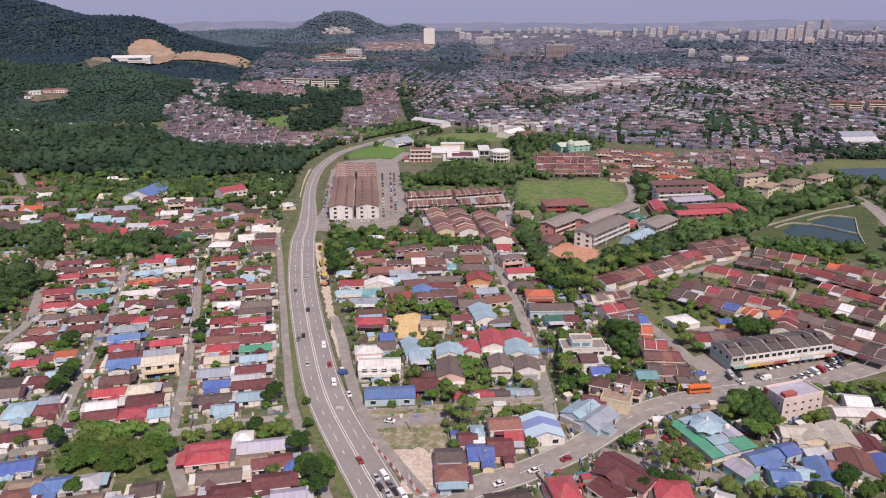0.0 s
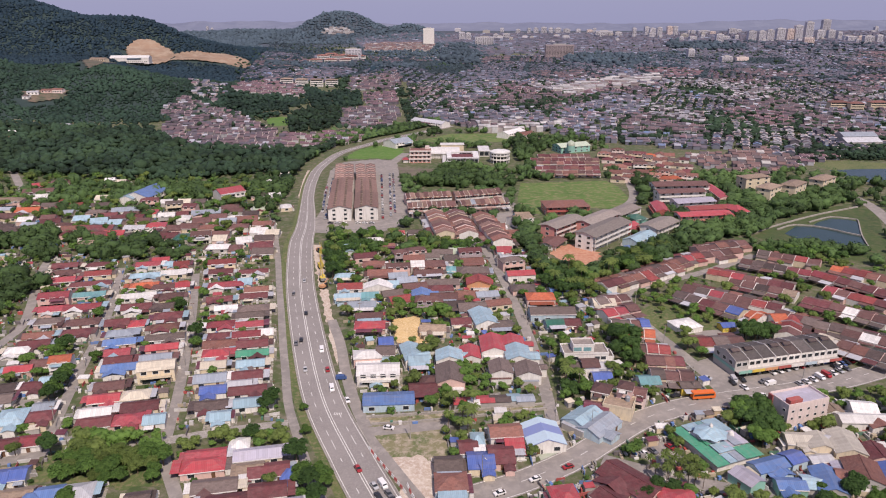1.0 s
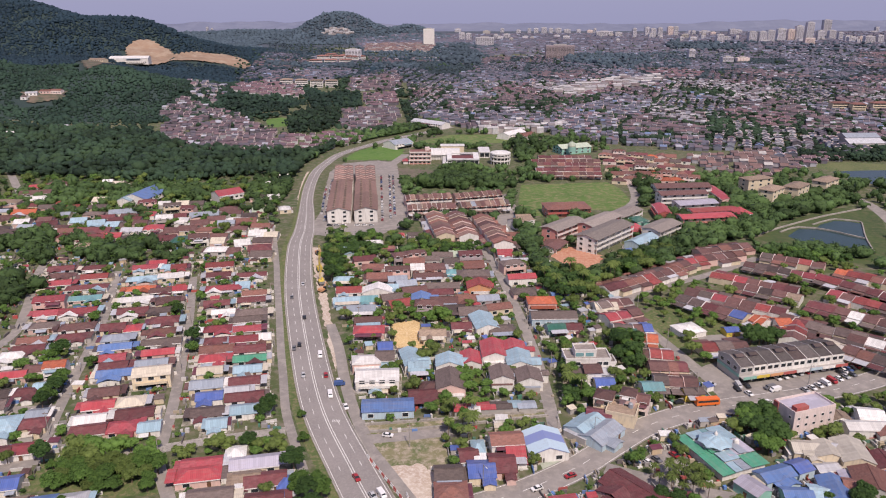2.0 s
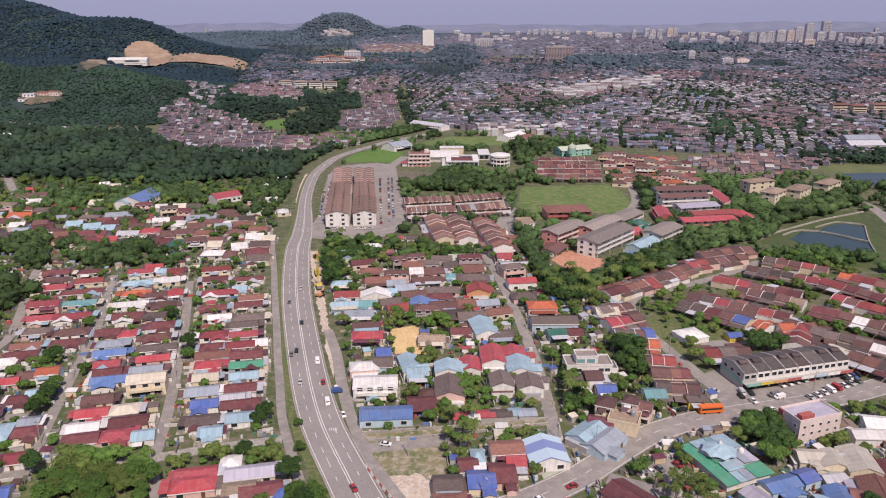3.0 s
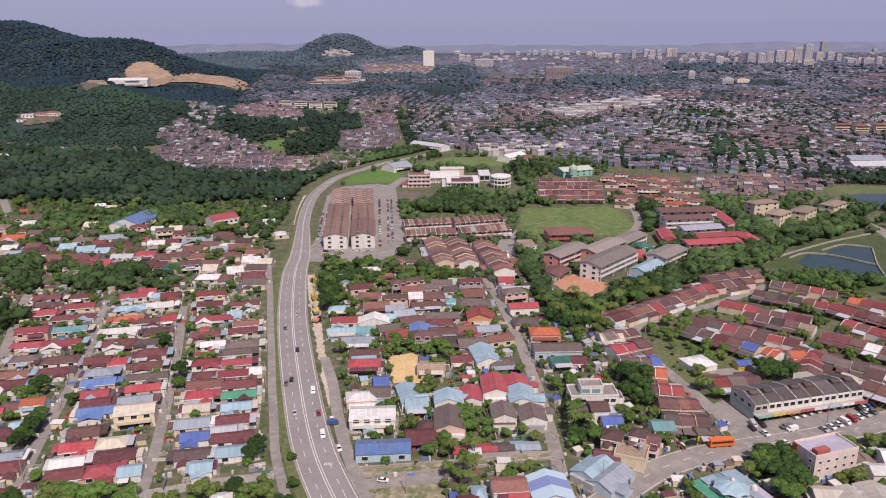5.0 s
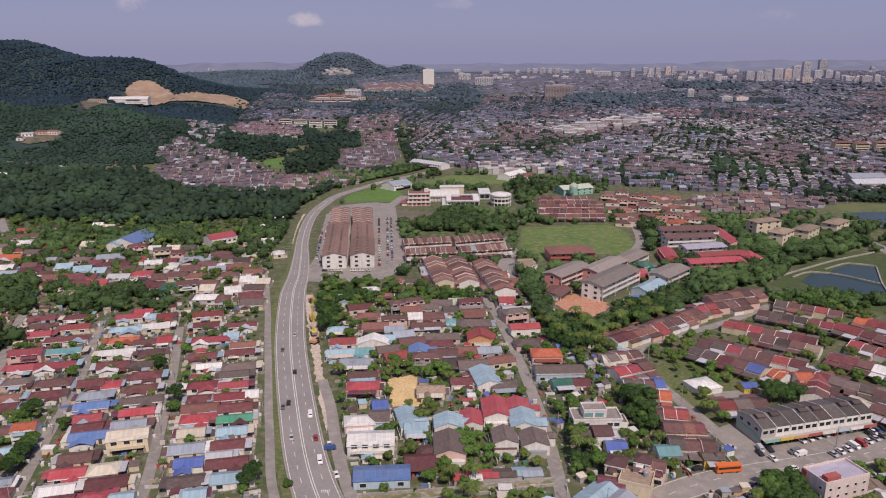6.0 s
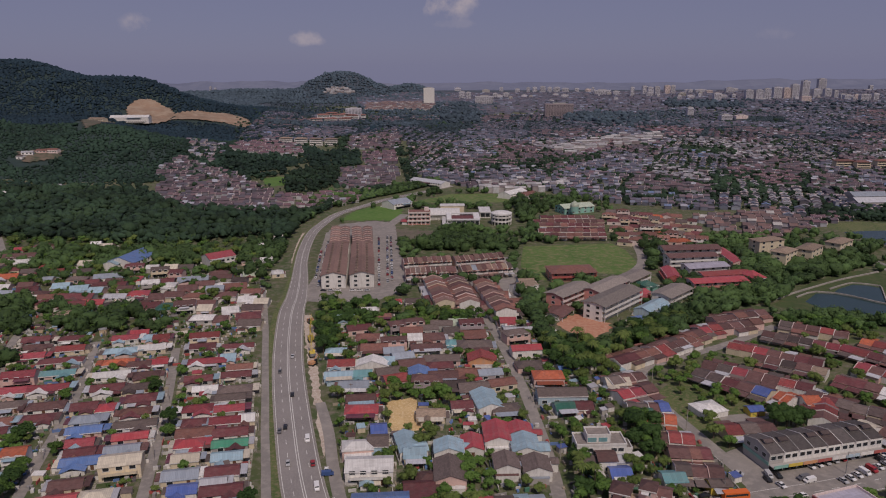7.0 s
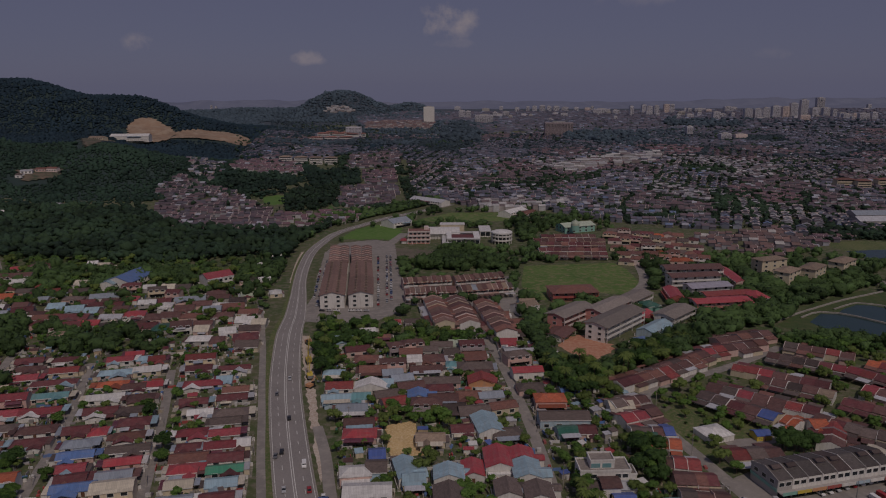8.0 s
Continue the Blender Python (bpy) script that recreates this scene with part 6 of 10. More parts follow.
# ---- left quarter ----
house(-216.5, 382.2, 14, 18.7, 7.7, 2.5, 'maroon', 'grey', porch='+x')
house(-199.7, 383.9, 14, 17.5, 7.7, 2.3, 'maroon', 'grey', shape='hip', porch='-x')
house(-212.6, 371.2, 14, 17.6, 7.2, 2.4, 'brown', 'pink', shape='hip', porch='-x')
house(-193.2, 370.0, 14, 18.8, 8.5, 2.3, 'red', 'cream', porch='-x')
house(-207.0, 360.2, 14, 18.1, 8.4, 2.3, 'pinkred', porch='+x')
house(-189.6, 354.2, 14, 20.8, 7.4, 2.4, 'maroon', shape='hip')
house(-183.5, 339.8, 14, 22.0, 7.4, 2.4, 'teal', 'pink', porch='+x')
house(-191.9, 321.4, 14, 17.7, 8.3, 2.3, 'pinkred', 'pink', porch='-x')
house(-177.7, 324.4, 14, 20.1, 7.7, 2.3, 'pinkred', porch='+x')
house(-186.4, 306.8, 14, 17.0, 7.8, 2.5, 'grey', 'pink', shape='hip', porch='-x')
house(-172.1, 306.1, 14, 18.3, 8.3, 2.3, 'brown', shape='hip', porch='-x')
house(-182.6, 292.3, 14, 17.6, 7.2, 2.3, 'rust', 'cream', porch='+x')
house(-168.5, 295.5, 14, 17.8, 7.5, 2.3, 'maroon', shape='hip', porch='-x')
house(-179.3, 283.7, 14, 17.1, 7.9, 2.5, 'maroon', porch='+x')
house(-184.3, 277.4, 14, 13.7, 7.7, 2.3, 'white', shape='hip', porch='-x')
house(-174.6, 260.4, 14, 12.5, 7.2, 2.5, 'scarlet', 'pink', porch='-x')
house(-166.6, 266.0, 14, 11.4, 7.9, 2.3, 'brown', porch='-x')
house(-170.8, 245.8, 14, 12.4, 7.8, 2.3, 'dark', porch='+x')
house(-160.8, 247.6, 14, 12.4, 7.1, 2.4, 'maroon', shape='hip', porch='+x')
house(-156.4, 251.8, 14, 7.7, 7.8, 2.4, 'sky', porch='-x')
house(-146.8, 225.8, 14, 10.3, 7.8, 2.5, 'maroon', 'cream', shape='hip')
house(-147.5, 232.1, 14, 8.9, 8.6, 2.3, 'steel', porch='+x')
house(-147.9, 208.3, 14, 11.4, 7.8, 2.5, 'maroon', porch='+x')
house(-141.1, 210.8, 14, 11.5, 7.7, 2.3, 'pinkred', porch='+x')
house(-171.0, 384.6, 14, 18.1, 8.0, 2.5, 'pinkred', porch='+x')
house(-168.4, 392.8, 14, 11.4, 7.4, 2.4, 'scarlet', 'cream', porch='-x')
house(-152.9, 385.8, 14, 11.8, 8.1, 2.5, 'red', porch='+x')
house(-160.3, 386.0, 14, 9.9, 7.5, 2.4, 'sky', 'pink', shape='hip', porch='-x')
house(-165.6, 367.1, 14, 21.1, 7.7, 2.5, 'sky', 'pink', shape='hip', porch='+x')
house(-151.9, 371.7, 14, 18.2, 8.7, 2.5, 'white', 'cream', porch='+x')
house(-161.3, 352.5, 14, 19.2, 7.7, 2.5, 'orange', shape='hip', porch='-x')
house(-149.9, 350.7, 14, 14.4, 7.9, 2.3, 'brown', porch='-x')
house(-141.4, 353.6, 14, 11.8, 7.6, 2.5, 'scarlet', 'grey', porch='+x')
house(-158.0, 338.8, 14, 21.4, 7.6, 2.3, 'white', porch='-x')
house(-141.8, 338.5, 14, 16.2, 7.5, 2.5, 'brown', 'cream', shape='hip', porch='-x')
house(-153.2, 324.2, 14, 19.2, 8.2, 2.5, 'maroon', porch='-x')
house(-138.8, 325.8, 14, 16.5, 7.2, 2.5, 'dark', 'cream', shape='hip')
house(-133.6, 314.1, 14, 17.8, 8.4, 2.5, 'maroon', shape='hip', porch='+x')
house(-154.3, 305.9, 14, 14.9, 8.6, 2.5, 'maroon', 'cream', porch='-x')
house(-144.1, 305.0, 14, 9.1, 8.3, 2.4, 'scarlet', shape='hip', porch='+x')
house(-130.6, 302.1, 14, 17.3, 7.1, 2.3, 'rust', shape='hip', porch='+x')
house(-147.7, 294.9, 14, 16.4, 7.8, 2.4, 'steel', shape='hip', porch='+x')
house(-126.5, 291.2, 14, 16.7, 7.2, 2.3, 'grey')
house(-144.0, 286.3, 14, 18.5, 7.4, 2.3, 'blue', 'pink', porch='+x')
house(-124.4, 281.1, 14, 18.2, 6.8, 2.5, 'scarlet', 'pink', porch='-x')
house(-141.1, 275.9, 14, 14.3, 7.2, 2.5, 'pinkred', 'grey', porch='-x')
house(-122.5, 271.3, 14, 17.6, 8.0, 2.5, 'steel', 'pink', porch='+x')
house(-136.9, 268.7, 14, 15.2, 8.7, 2.4, 'maroon', 'pink', porch='+x')
house(-133.3, 263.4, 14, 20.1, 7.4, 2.3, 'blue', porch='+x')
house(-131.3, 248.2, 14, 15.3, 7.8, 2.3, 'brown', 'cream', porch='+x')
house(-118.4, 241.2, 14, 14.3, 8.1, 2.4, 'cream', 'grey', shape='hip', porch='+x')
house(-129.6, 238.6, 14, 15.4, 7.6, 2.3, 'scarlet', 'grey', porch='-x')
house(-114.1, 233.2, 14, 18.0, 7.9, 2.4, 'maroon', 'cream', porch='-x')
house(-127.5, 229.0, 14, 14.9, 7.5, 2.4, 'white', porch='+x')
house(-124.6, 222.0, 14, 13.9, 8.1, 2.5, 'maroon', 'cream', porch='-x')
house(-113.7, 224.7, 14, 13.5, 8.2, 2.3, 'pinkred', 'pink', shape='hip', porch='+x')
house(-105.1, 224.5, 14, 7.8, 7.6, 2.5, 'sky', porch='+x')
house(-127.5, 373.3, 12, 17.7, 8.3, 2.4, 'maroon', porch='-x')
house(-110.4, 373.7, 12, 17.7, 7.2, 2.3, 'maroon')
house(-120.2, 354.2, 12, 21.0, 7.3, 2.4, 'pinkred', shape='hip', porch='-x')
house(-111.0, 360.0, 12, 9.0, 7.5, 2.5, 'sky', 'pink', porch='-x')
house(-100.1, 347.9, 12, 14.5, 7.7, 2.4, 'salmon', porch='+x')
house(-100.0, 339.5, 12, 18.5, 7.4, 2.3, 'maroon', 'grey', porch='+x')
house(-115.6, 334.3, 12, 17.1, 7.3, 2.5, 'maroon', 'grey', porch='+x')
house(-109.9, 323.9, 12, 15.0, 6.8, 2.3, 'white', porch='-x')
house(-95.9, 323.5, 12, 19.9, 8.0, 2.5, 'grey', 'pink', shape='hip', porch='+x')
house(-95.6, 315.5, 12, 17.4, 7.9, 2.4, 'grey', 'grey', porch='+x')
house(-106.6, 304.6, 12, 16.8, 7.4, 2.5, 'pinkred', shape='hip', porch='-x')
house(-92.9, 305.2, 12, 16.9, 7.4, 2.3, 'pinkred', 'grey', porch='+x')
house(-92.0, 294.2, 12, 16.8, 7.5, 2.5, 'pinkred', 'grey', porch='-x')
house(-83.9, 297.2, 12, 6.9, 8.1, 2.3, 'white', 'cream', porch='+x')
house(-103.0, 292.7, 12, 14.3, 7.2, 2.3, 'maroon', shape='hip', porch='+x')
house(-100.2, 284.2, 12, 14.6, 8.7, 2.5, 'rust', 'grey')
house(-87.0, 284.9, 12, 18.3, 7.7, 2.5, 'maroon', porch='-x')
house(-99.1, 275.9, 12, 15.5, 7.9, 2.5, 'scarlet', shape='hip', porch='+x')
house(-84.8, 276.5, 12, 18.4, 6.8, 2.3, 'green', 'grey', porch='-x')
house(-97.1, 265.9, 12, 13.9, 7.2, 2.3, 'cream', 'cream', porch='+x')
house(-82.4, 267.2, 12, 15.5, 7.4, 2.3, 'sky', porch='+x')
house(-94.8, 254.7, 12, 17.2, 8.2, 2.3, 'steel', 'cream', porch='+x')
house(-80.8, 256.9, 12, 16.3, 8.1, 2.5, 'maroon', porch='+x')
house(-90.8, 245.5, 12, 13.6, 7.3, 2.4, 'royal', porch='+x')
house(-81.8, 249.9, 12, 12.5, 6.8, 2.5, 'silver', 'grey', porch='+x')
house(-77.1, 245.5, 12, 16.2, 7.4, 2.5, 'maroon')
house(-88.4, 234.3, 12, 16.0, 7.4, 2.4, 'dark', porch='-x')
house(-74.7, 236.4, 12, 16.9, 7.7, 2.5, 'sky', porch='-x')
house(-82.8, 227.1, 12, 9.9, 7.7, 2.3, 'sky', porch='-x')
house(-79.6, 197.9, 12, 18.6, 8.6, 2.5, 'scarlet', 'pink', shape='hip', porch='-x')
house(-79.7, 203.6, 12, 17.6, 7.2, 2.3, 'pinkred', porch='+x')
house(-62.2, 204.8, 12, 18.4, 7.8, 2.4, 'lilac', 'cream', porch='+x')
house(-71.0, 209.6, 12, 7.0, 7.9, 2.4, 'white', shape='hip', porch='+x')
house(-72.0, 187.9, 12, 18.6, 7.9, 2.3, 'grey', 'cream', porch='+x')
house(-64.0, 196.0, 12, 11.6, 7.5, 2.5, 'tan', 'grey', porch='-x')
house(-58.2, 195.6, 12, 17.7, 8.1, 2.4, 'maroon', porch='-x')
house(-55.4, 185.6, 12, 15.6, 8.4, 2.5, 'maroon', porch='+x')
house(-67.8, 179.9, 12, 16.6, 7.7, 2.5, 'maroon', shape='hip', porch='-x')
house(-48.7, 178.6, 12, 14.1, 7.2, 2.5, 'lilac', 'grey', porch='+x')
house(-50.7, 194.4, 12, 6.9, 7.7, 2.3, 'royal', shape='hip', porch='-x')
house(-129.5, 182.3, 14, 12.1, 7.8, 2.3, 'tan', porch='-x')
house(-129.8, 176.9, 14, 12.4, 8.6, 2.5, 'salmon', shape='hip', porch='-x')
house(-124.7, 181.4, 14, 7.6, 7.1, 2.4, 'blue', shape='hip', porch='+x')
house(-120.5, 183.3, 14, 8.0, 7.9, 2.3, 'blue', porch='+x')
house(-112.3, 184.3, 14, 13.5, 8.5, 2.4, 'silver', 'grey', shape='hip', porch='+x')
house(-93.1, 180.6, 14, 10.3, 7.9, 2.5, 'dark', 'cream', porch='-x')
house(-140.5, 190.8, 14, 7.2, 8.1, 2.4, 'royal', 'cream', porch='+x')
house(-135.1, 192.7, 14, 5.9, 8.1, 2.4, 'royal', porch='-x')
house(-166.3, 238.1, 14, 9.5, 8.3, 2.3, 'grey', porch='+x')
house(-75.5, 175.0, 12, 17.2, 7.8, 2.4, 'maroon', 'grey', porch='-x')
house(-109.2, 174.4, 14, 18.8, 7.9, 2.5, 'tan', 'pink', porch='+x')
house(-97.7, 174.7, 14, 10.7, 7.9, 2.4, 'silver', 'cream', porch='-x')
house(-196.4, 331.9, 14, 14.5, 9.0, 5.1, 'pinkred', 'pink')
house(-158.4, 264.5, 14, 8.7, 8.0, 5.1, 'orange')
house(-117.5, 259.0, 14, 14.5, 9.5, 5.4, 'cream', 'cream')
house(-128.8, 381.5, 12, 15.1, 9.0, 5.1, 'red', 'cream')
house(-155.5, 223.4, 14, 11.0, 11.8, 3.4, 'sky', shape='hip')

# ---- middle quarter ----
house(-59.0, 366.9, 2, 10.6, 8.5, 2.7, 'sky', 'blue', shape='hip', porch='-y')
house(-53.1, 352.2, 6, 14.6, 10, 2.5, 'red')
house(-41.1, 371.6, 4, 15.6, 11, 2.7, 'rust', porch='-y')
house(-44.8, 387.1, 2, 14.3, 9, 2.5, 'rust', shape='hip', porch='-y')
house(-33.7, 356.7, 2, 9.8, 8.5, 2.5, 'sky', 'cream', porch='-y')
house(-20.7, 382.7, 6, 7.8, 11, 4.1, 'white')
house(-11.9, 386.9, 8, 16.8, 11, 2.7, 'brown', 'pink', shape='hip')
house(-13.4, 373.4, 8, 18.2, 9, 2.5, 'brown', porch='-y')
house(-7.5, 358.7, 4, 19.9, 9, 2.5, 'grey', 'pink')
house(-1.7, 379.7, 2, 6.2, 8.5, 2.3, 'teal', 'blue', shape='hip')
house(8.6, 391.6, 8, 15.1, 11, 2.5, 'rust', porch='-y')
house(10.9, 376.8, 2, 20.1, 11, 2.7, 'grey', 'pink', shape='hip')
house(-52.2, 339.3, 8, 15.6, 8.5, 2.3, 'sky', 'blue', porch='-y')
house(-42.8, 340.5, 6, 9.9, 8.5, 2.5, 'teal', 'cream')
house(-45.6, 327.7, 4, 15.7, 10, 2.5, 'steel', 'pink', porch='-y')
house(-40.0, 315.0, 8, 13.0, 9, 2.3, 'brown', porch='-y')
house(-37.5, 304.2, 4, 15.7, 10, 2.5, 'scarlet', 'pink', shape='hip', porch='-y')
house(-6.2, 338.7, 4, 15.5, 11, 2.5, 'brown', porch='-y')
house(5.4, 341.9, 4, 13.4, 10, 2.5, 'salmon', 'cream')
house(8.2, 325.8, 8, 13.9, 11, 2.7, 'grey', 'blue')
house(-1.4, 328.8, 6, 12.4, 11, 2.3, 'dark', 'cream', porch='-y')
house(3.4, 308.7, 6, 10.7, 8.5, 2.7, 'maroon')
house(-9.0, 300.7, 2, 13.5, 8.5, 2.8, 'tan', 'cream', porch='-y')
house(20.7, 305.5, 8, 11.6, 8.5, 2.8, 'grey', 'pink', shape='hip', porch='-y')
house(-29.7, 288.4, 8, 6.6, 9, 2.3, 'royal', 'blue')
house(-35.0, 272.3, 8, 13.3, 8.5, 4.1, 'white', 'pink', shape='hip', porch='-y')
house(-29.1, 275.6, 4, 9.2, 10, 4.1, 'grey', 'blue', porch='-y')
house(-14.6, 269.4, 6, 8.6, 10, 3.1, 'sky', 'cream', porch='-y')
house(-27.8, 256.0, 6, 11.3, 8.5, 2.3, 'maroon')
house(-11.9, 247.6, 8, 11.0, 8.5, 2.5, 'maroon', 'pink', porch='-y')
house(-8.7, 253.5, 6, 9.9, 9, 2.3, 'brown', shape='hip', porch='-y')
house(7.8, 213.6, 4, 4.8, 9, 2.3, 'sky', 'cream', shape='hip', porch='-y')
house(4.5, 209.4, 8, 6.6, 8.5, 2.3, 'maroon')
house(15.0, 205.0, 4, 8.7, 11, 2.5, 'maroon', 'pink')
house(-1.3, 199.1, 4, 10.3, 9, 2.7, 'grey', 'cream', porch='-y')
house(-0.3, 190.1, 4, 11.6, 10, 2.7, 'rust', 'blue', shape='hip', porch='-y')
house(8.4, 201.7, 4, 8.9, 10, 2.5, 'royal', 'cream')
house(17.1, 216.2, 6, 11.3, 8.5, 4.1, 'salmon')
house(19.7, 211.4, 4, 6.6, 9, 2.7, 'scarlet', porch='-y')
house(32.6, 397.9, 6, 17.9, 8.5, 2.5, 'silver')
house(28.2, 408.6, 2, 10.3, 10, 4.1, 'scarlet', porch='-y')
house(35.0, 368.7, 8, 15.4, 8.5, 4.1, 'scarlet')
house(42.0, 335.9, 2, 14.2, 10, 4.1, 'orange', 'pink', shape='hip', porch='-y')
house(45.6, 318.5, 2, 21.5, 10, 3.9, 'grey', 'blue')
house(52.2, 348.4, 8, 9.0, 9, 2.3, 'blue')
house(35.1, 351.2, 8, 13.1, 9, 2.7, 'grey', 'pink', shape='hip')
house(45.6, 308.3, 8, 9.1, 9, 2.3, 'forest', 'blue', porch='-y')
house(53.6, 309.0, 2, 7.5, 9, 2.3, 'maroon', 'pink')
house(57.5, 257.7, 2, 7.8, 9, 2.3, 'royal', 'cream', porch='-y')
house(-36.5, 445.9, 8, 9.0, 8.5, 2.3, 'scarlet', porch='-y')
house(-25.5, 446.0, 6, 9.0, 9, 2.7, 'grey')
house(-49.5, 431.2, 8, 10.2, 8.5, 2.3, 'white', 'blue')
house(-60.0, 412.6, 6, 11.1, 10, 3.9, 'sky', porch='-y')
house(-39.7, 420.0, 8, 9.9, 8.5, 2.3, 'salmon', 'cream', shape='hip', porch='-y')
house(-1.7, 397.1, 6, 9.4, 11, 2.3, 'grey')
house(1.5, 411.6, 4, 10.4, 9, 2.3, 'mint')
house(27.7, 460.1, 2, 13.0, 11, 2.5, 'rust', 'blue')
house(36.1, 447.3, 6, 11.2, 9, 2.5, 'rust')
house(46.8, 487.2, 8, 12.1, 11, 2.7, 'tan', 'blue', porch='-y')
house(-29.8, 258.1, 4, 16.9, 11, 4.7, 'white')
house(-24.1, 238.6, 5, 19.0, 9.5, 3.1, 'blue', 'blue', yard=False, rise=1.2)
house(-39.1, 351.9, 92, 8.8, 16, 2.7, 'white')
house(-2.3, 272.2, 93, 11, 11.2, 4.1, 'sky', 'white', 'gable', sides=('-x',))
house(-1.7, 254.9, 93, 17, 11.4, 4.1, 'grey', 'pink', 'gable', sides=('-x',))
house(6.4, 277.1, 93, 13, 8.5, 3.1, 'scarlet', 'white', 'gable', sides=('-x',))
house(16.2, 281.7, 93, 17, 11.0, 4.1, 'scarlet', 'white', 'gable', sides=('-x',))
house(24.4, 285.2, 93, 9, 10.6, 4.1, 'scarlet', 'white', 'gable', sides=('-x',))
house(25.9, 274.2, 93, 13, 10.7, 4.1, 'sky', 'white', 'gable', sides=('-x',))
house(18.2, 260.8, 93, 12, 9.4, 4.1, 'grey', 'white', 'gable', sides=('-x',))
house(28.6, 259.1, 93, 12, 10.2, 4.1, 'grey', 'white', 'gable', sides=('-x',))
house(13.1, 311.3, 102, 17, 11.0, 3.9, 'sky', 'white', 'gable', sides=('-x',))
house(-17.7, 274.9, 104, 17, 8.0, 3.5, 'sky', 'white', 'gable', sides=('-x',))
house(-16.6, 341.6, 95, 11, 10.2, 3.1, 'blue', 'white', 'gable', sides=('-x',))
house(12.6, 355.4, 93, 11, 13.5, 4.1, 'red', 'orange', 'gable', sides=('-x',))
house(29.6, 216.8, 98, 16, 13.1, 3.1, 'striped', 'white', 'gable', sides=('-x',))
house(11.8, 355.4, 93, 9, 11.7, 4.1, 'red', 'orange', 'gable', sides=('-x',))

house(2.8, 238.3, 5, 6.5, 5.5, 2.4, 'scarlet', 'grey', name='stall', label='low market stall with bright red sheet roof', yard=False, rise=0.5, sides=())
house(7.0, 238.0, 5, 4.5, 5.5, 2.4, 'white', 'grey', name='stall', label='low market stall with white sheet roof', yard=False, rise=0.5, sides=())
house(11.3, 239.7, 5, 7, 5.5, 2.4, 'scarlet', 'grey', name='stall', label='low market stall with bright red sheet roof', yard=False, rise=0.5, sides=())
house(16.8, 240.2, 5, 8, 5.5, 2.4, 'grey', 'grey', name='stall', label='low market stall with grey sheet roof', yard=False, rise=0.5, sides=())
house(21.9, 241.1, 5, 5, 5.5, 2.4, 'sky', 'grey', name='stall', label='low market stall with sky-blue sheet roof', yard=False, rise=0.5, sides=())
house(26.1, 240.8, 5, 7, 5.5, 2.4, 'steel', 'grey', name='stall', label='low market stall with blue-grey sheet roof', yard=False, rise=0.5, sides=())

# ---- right quarter ----
terrace(176.4, 406.8, 203.9, 388.8, 'grey brown brown red brown', 9.5, 3.2, front=1, group='terraces by the garden')
terrace(161.2, 391.9, 190.5, 371.0, 'brown dark dark dark maroon pinkred', 9.5, 3.2, front=-1, group='terraces by the garden')
terrace(137.3, 375.3, 172.7, 351.0, 'red red scarlet brown brown maroon maroon', 9.5, 3.2, front=1, group='terraces by the garden')
terrace(143.4, 360.3, 169.8, 341.0, 'brown brown dark brown tan', 9.5, 3.2, front=-1, group='terraces by the garden')
terrace(117.1, 351.7, 155.2, 323.8, 'brown grey pinkred brown brown red maroon', 9.5, 3.2, front=1, group='terraces by the garden')
terrace(110.5, 342.4, 134.7, 318.1, 'dark dark maroon brown royal', 9.5, 3.2, front=-1, group='terraces by the garden')
terrace(137.5, 317.5, 141.2, 312.2, 'orange orange', 9.5, 3.2, front=-1, group='terraces by the garden')
terrace(206.5, 381.1, 227.3, 360.5, 'orange red red rust rust', 9.5, 3.2, front=1, group='terraces by the garden')
terrace(192.1, 371.8, 216.2, 341.6, 'pinkred red maroon brown maroon maroon', 9.5, 3.2, front=-1, group='terraces by the garden')
terrace(187.9, 349.7, 207.6, 327.0, 'pinkred brown red red maroon', 9.5, 3.2, front=1, group='terraces by the garden')
terrace(170.9, 335.6, 197.3, 309.4, 'maroon maroon brown white brown brown', 9.5, 3.2, front=-1, group='terraces by the garden')
terrace(150.5, 318.8, 163.3, 306.3, 'brown maroon grey', 9.5, 3.2, front=1, group='terraces by the garden')
terrace(162.6, 306.9, 187.8, 288.6, 'grey dark grey dark brown', 9.5, 3.2, front=-1, group='terraces by the garden')
terrace(155.0, 312.4, 144.6, 294.2, 'red red brown', 10, 3.2, front=1, group='terraces by the garden')
terrace(171.5, 298.6, 187.4, 283.8, 'brown white brown', 9.5, 3.2, front=1, group='terraces by the garden')
terrace(163.3, 286.1, 179.1, 269.4, 'brown rust dark dark', 9.5, 3.2, front=-1, group='terraces by the garden')
terrace(103.0, 287.0, 123.4, 289.5, 'red grey brown', 9.5, 3.2, front=-1, group='terraces by the garden')
terrace(75.0, 351.9, 121.3, 383.5, 'maroon maroon rust salmon red brown brown rust', 9, 3.4, front=1, group='terraces by the garden')
terrace(95.0, 367.9, 128.6, 392.6, 'brown brown dark rust rust brown', 9, 3.4, front=1, group='terraces by the garden')
terrace(127.6, 394.5, 165.6, 409.3, 'scarlet red brown brown brown rust', 9, 3.4, front=1, group='terraces by the garden')
terrace(140.9, 412.1, 174.8, 424.9, 'brown brown salmon brown brown', 9, 3.4, front=1, group='terraces by the garden')
terrace(67.7, 330.5, 84.6, 337.5, 'grey brown brown', 9, 3.4, front=-1, group='terraces by the garden')
terrace(68.8, 316.3, 85.9, 324.1, 'scarlet pinkred brown', 9, 3.4, front=-1, group='terraces by the garden')
terrace(70.4, 305.4, 87.6, 305.7, 'grey grey brown royal', 9, 3.4, front=-1, group='terraces by the garden')
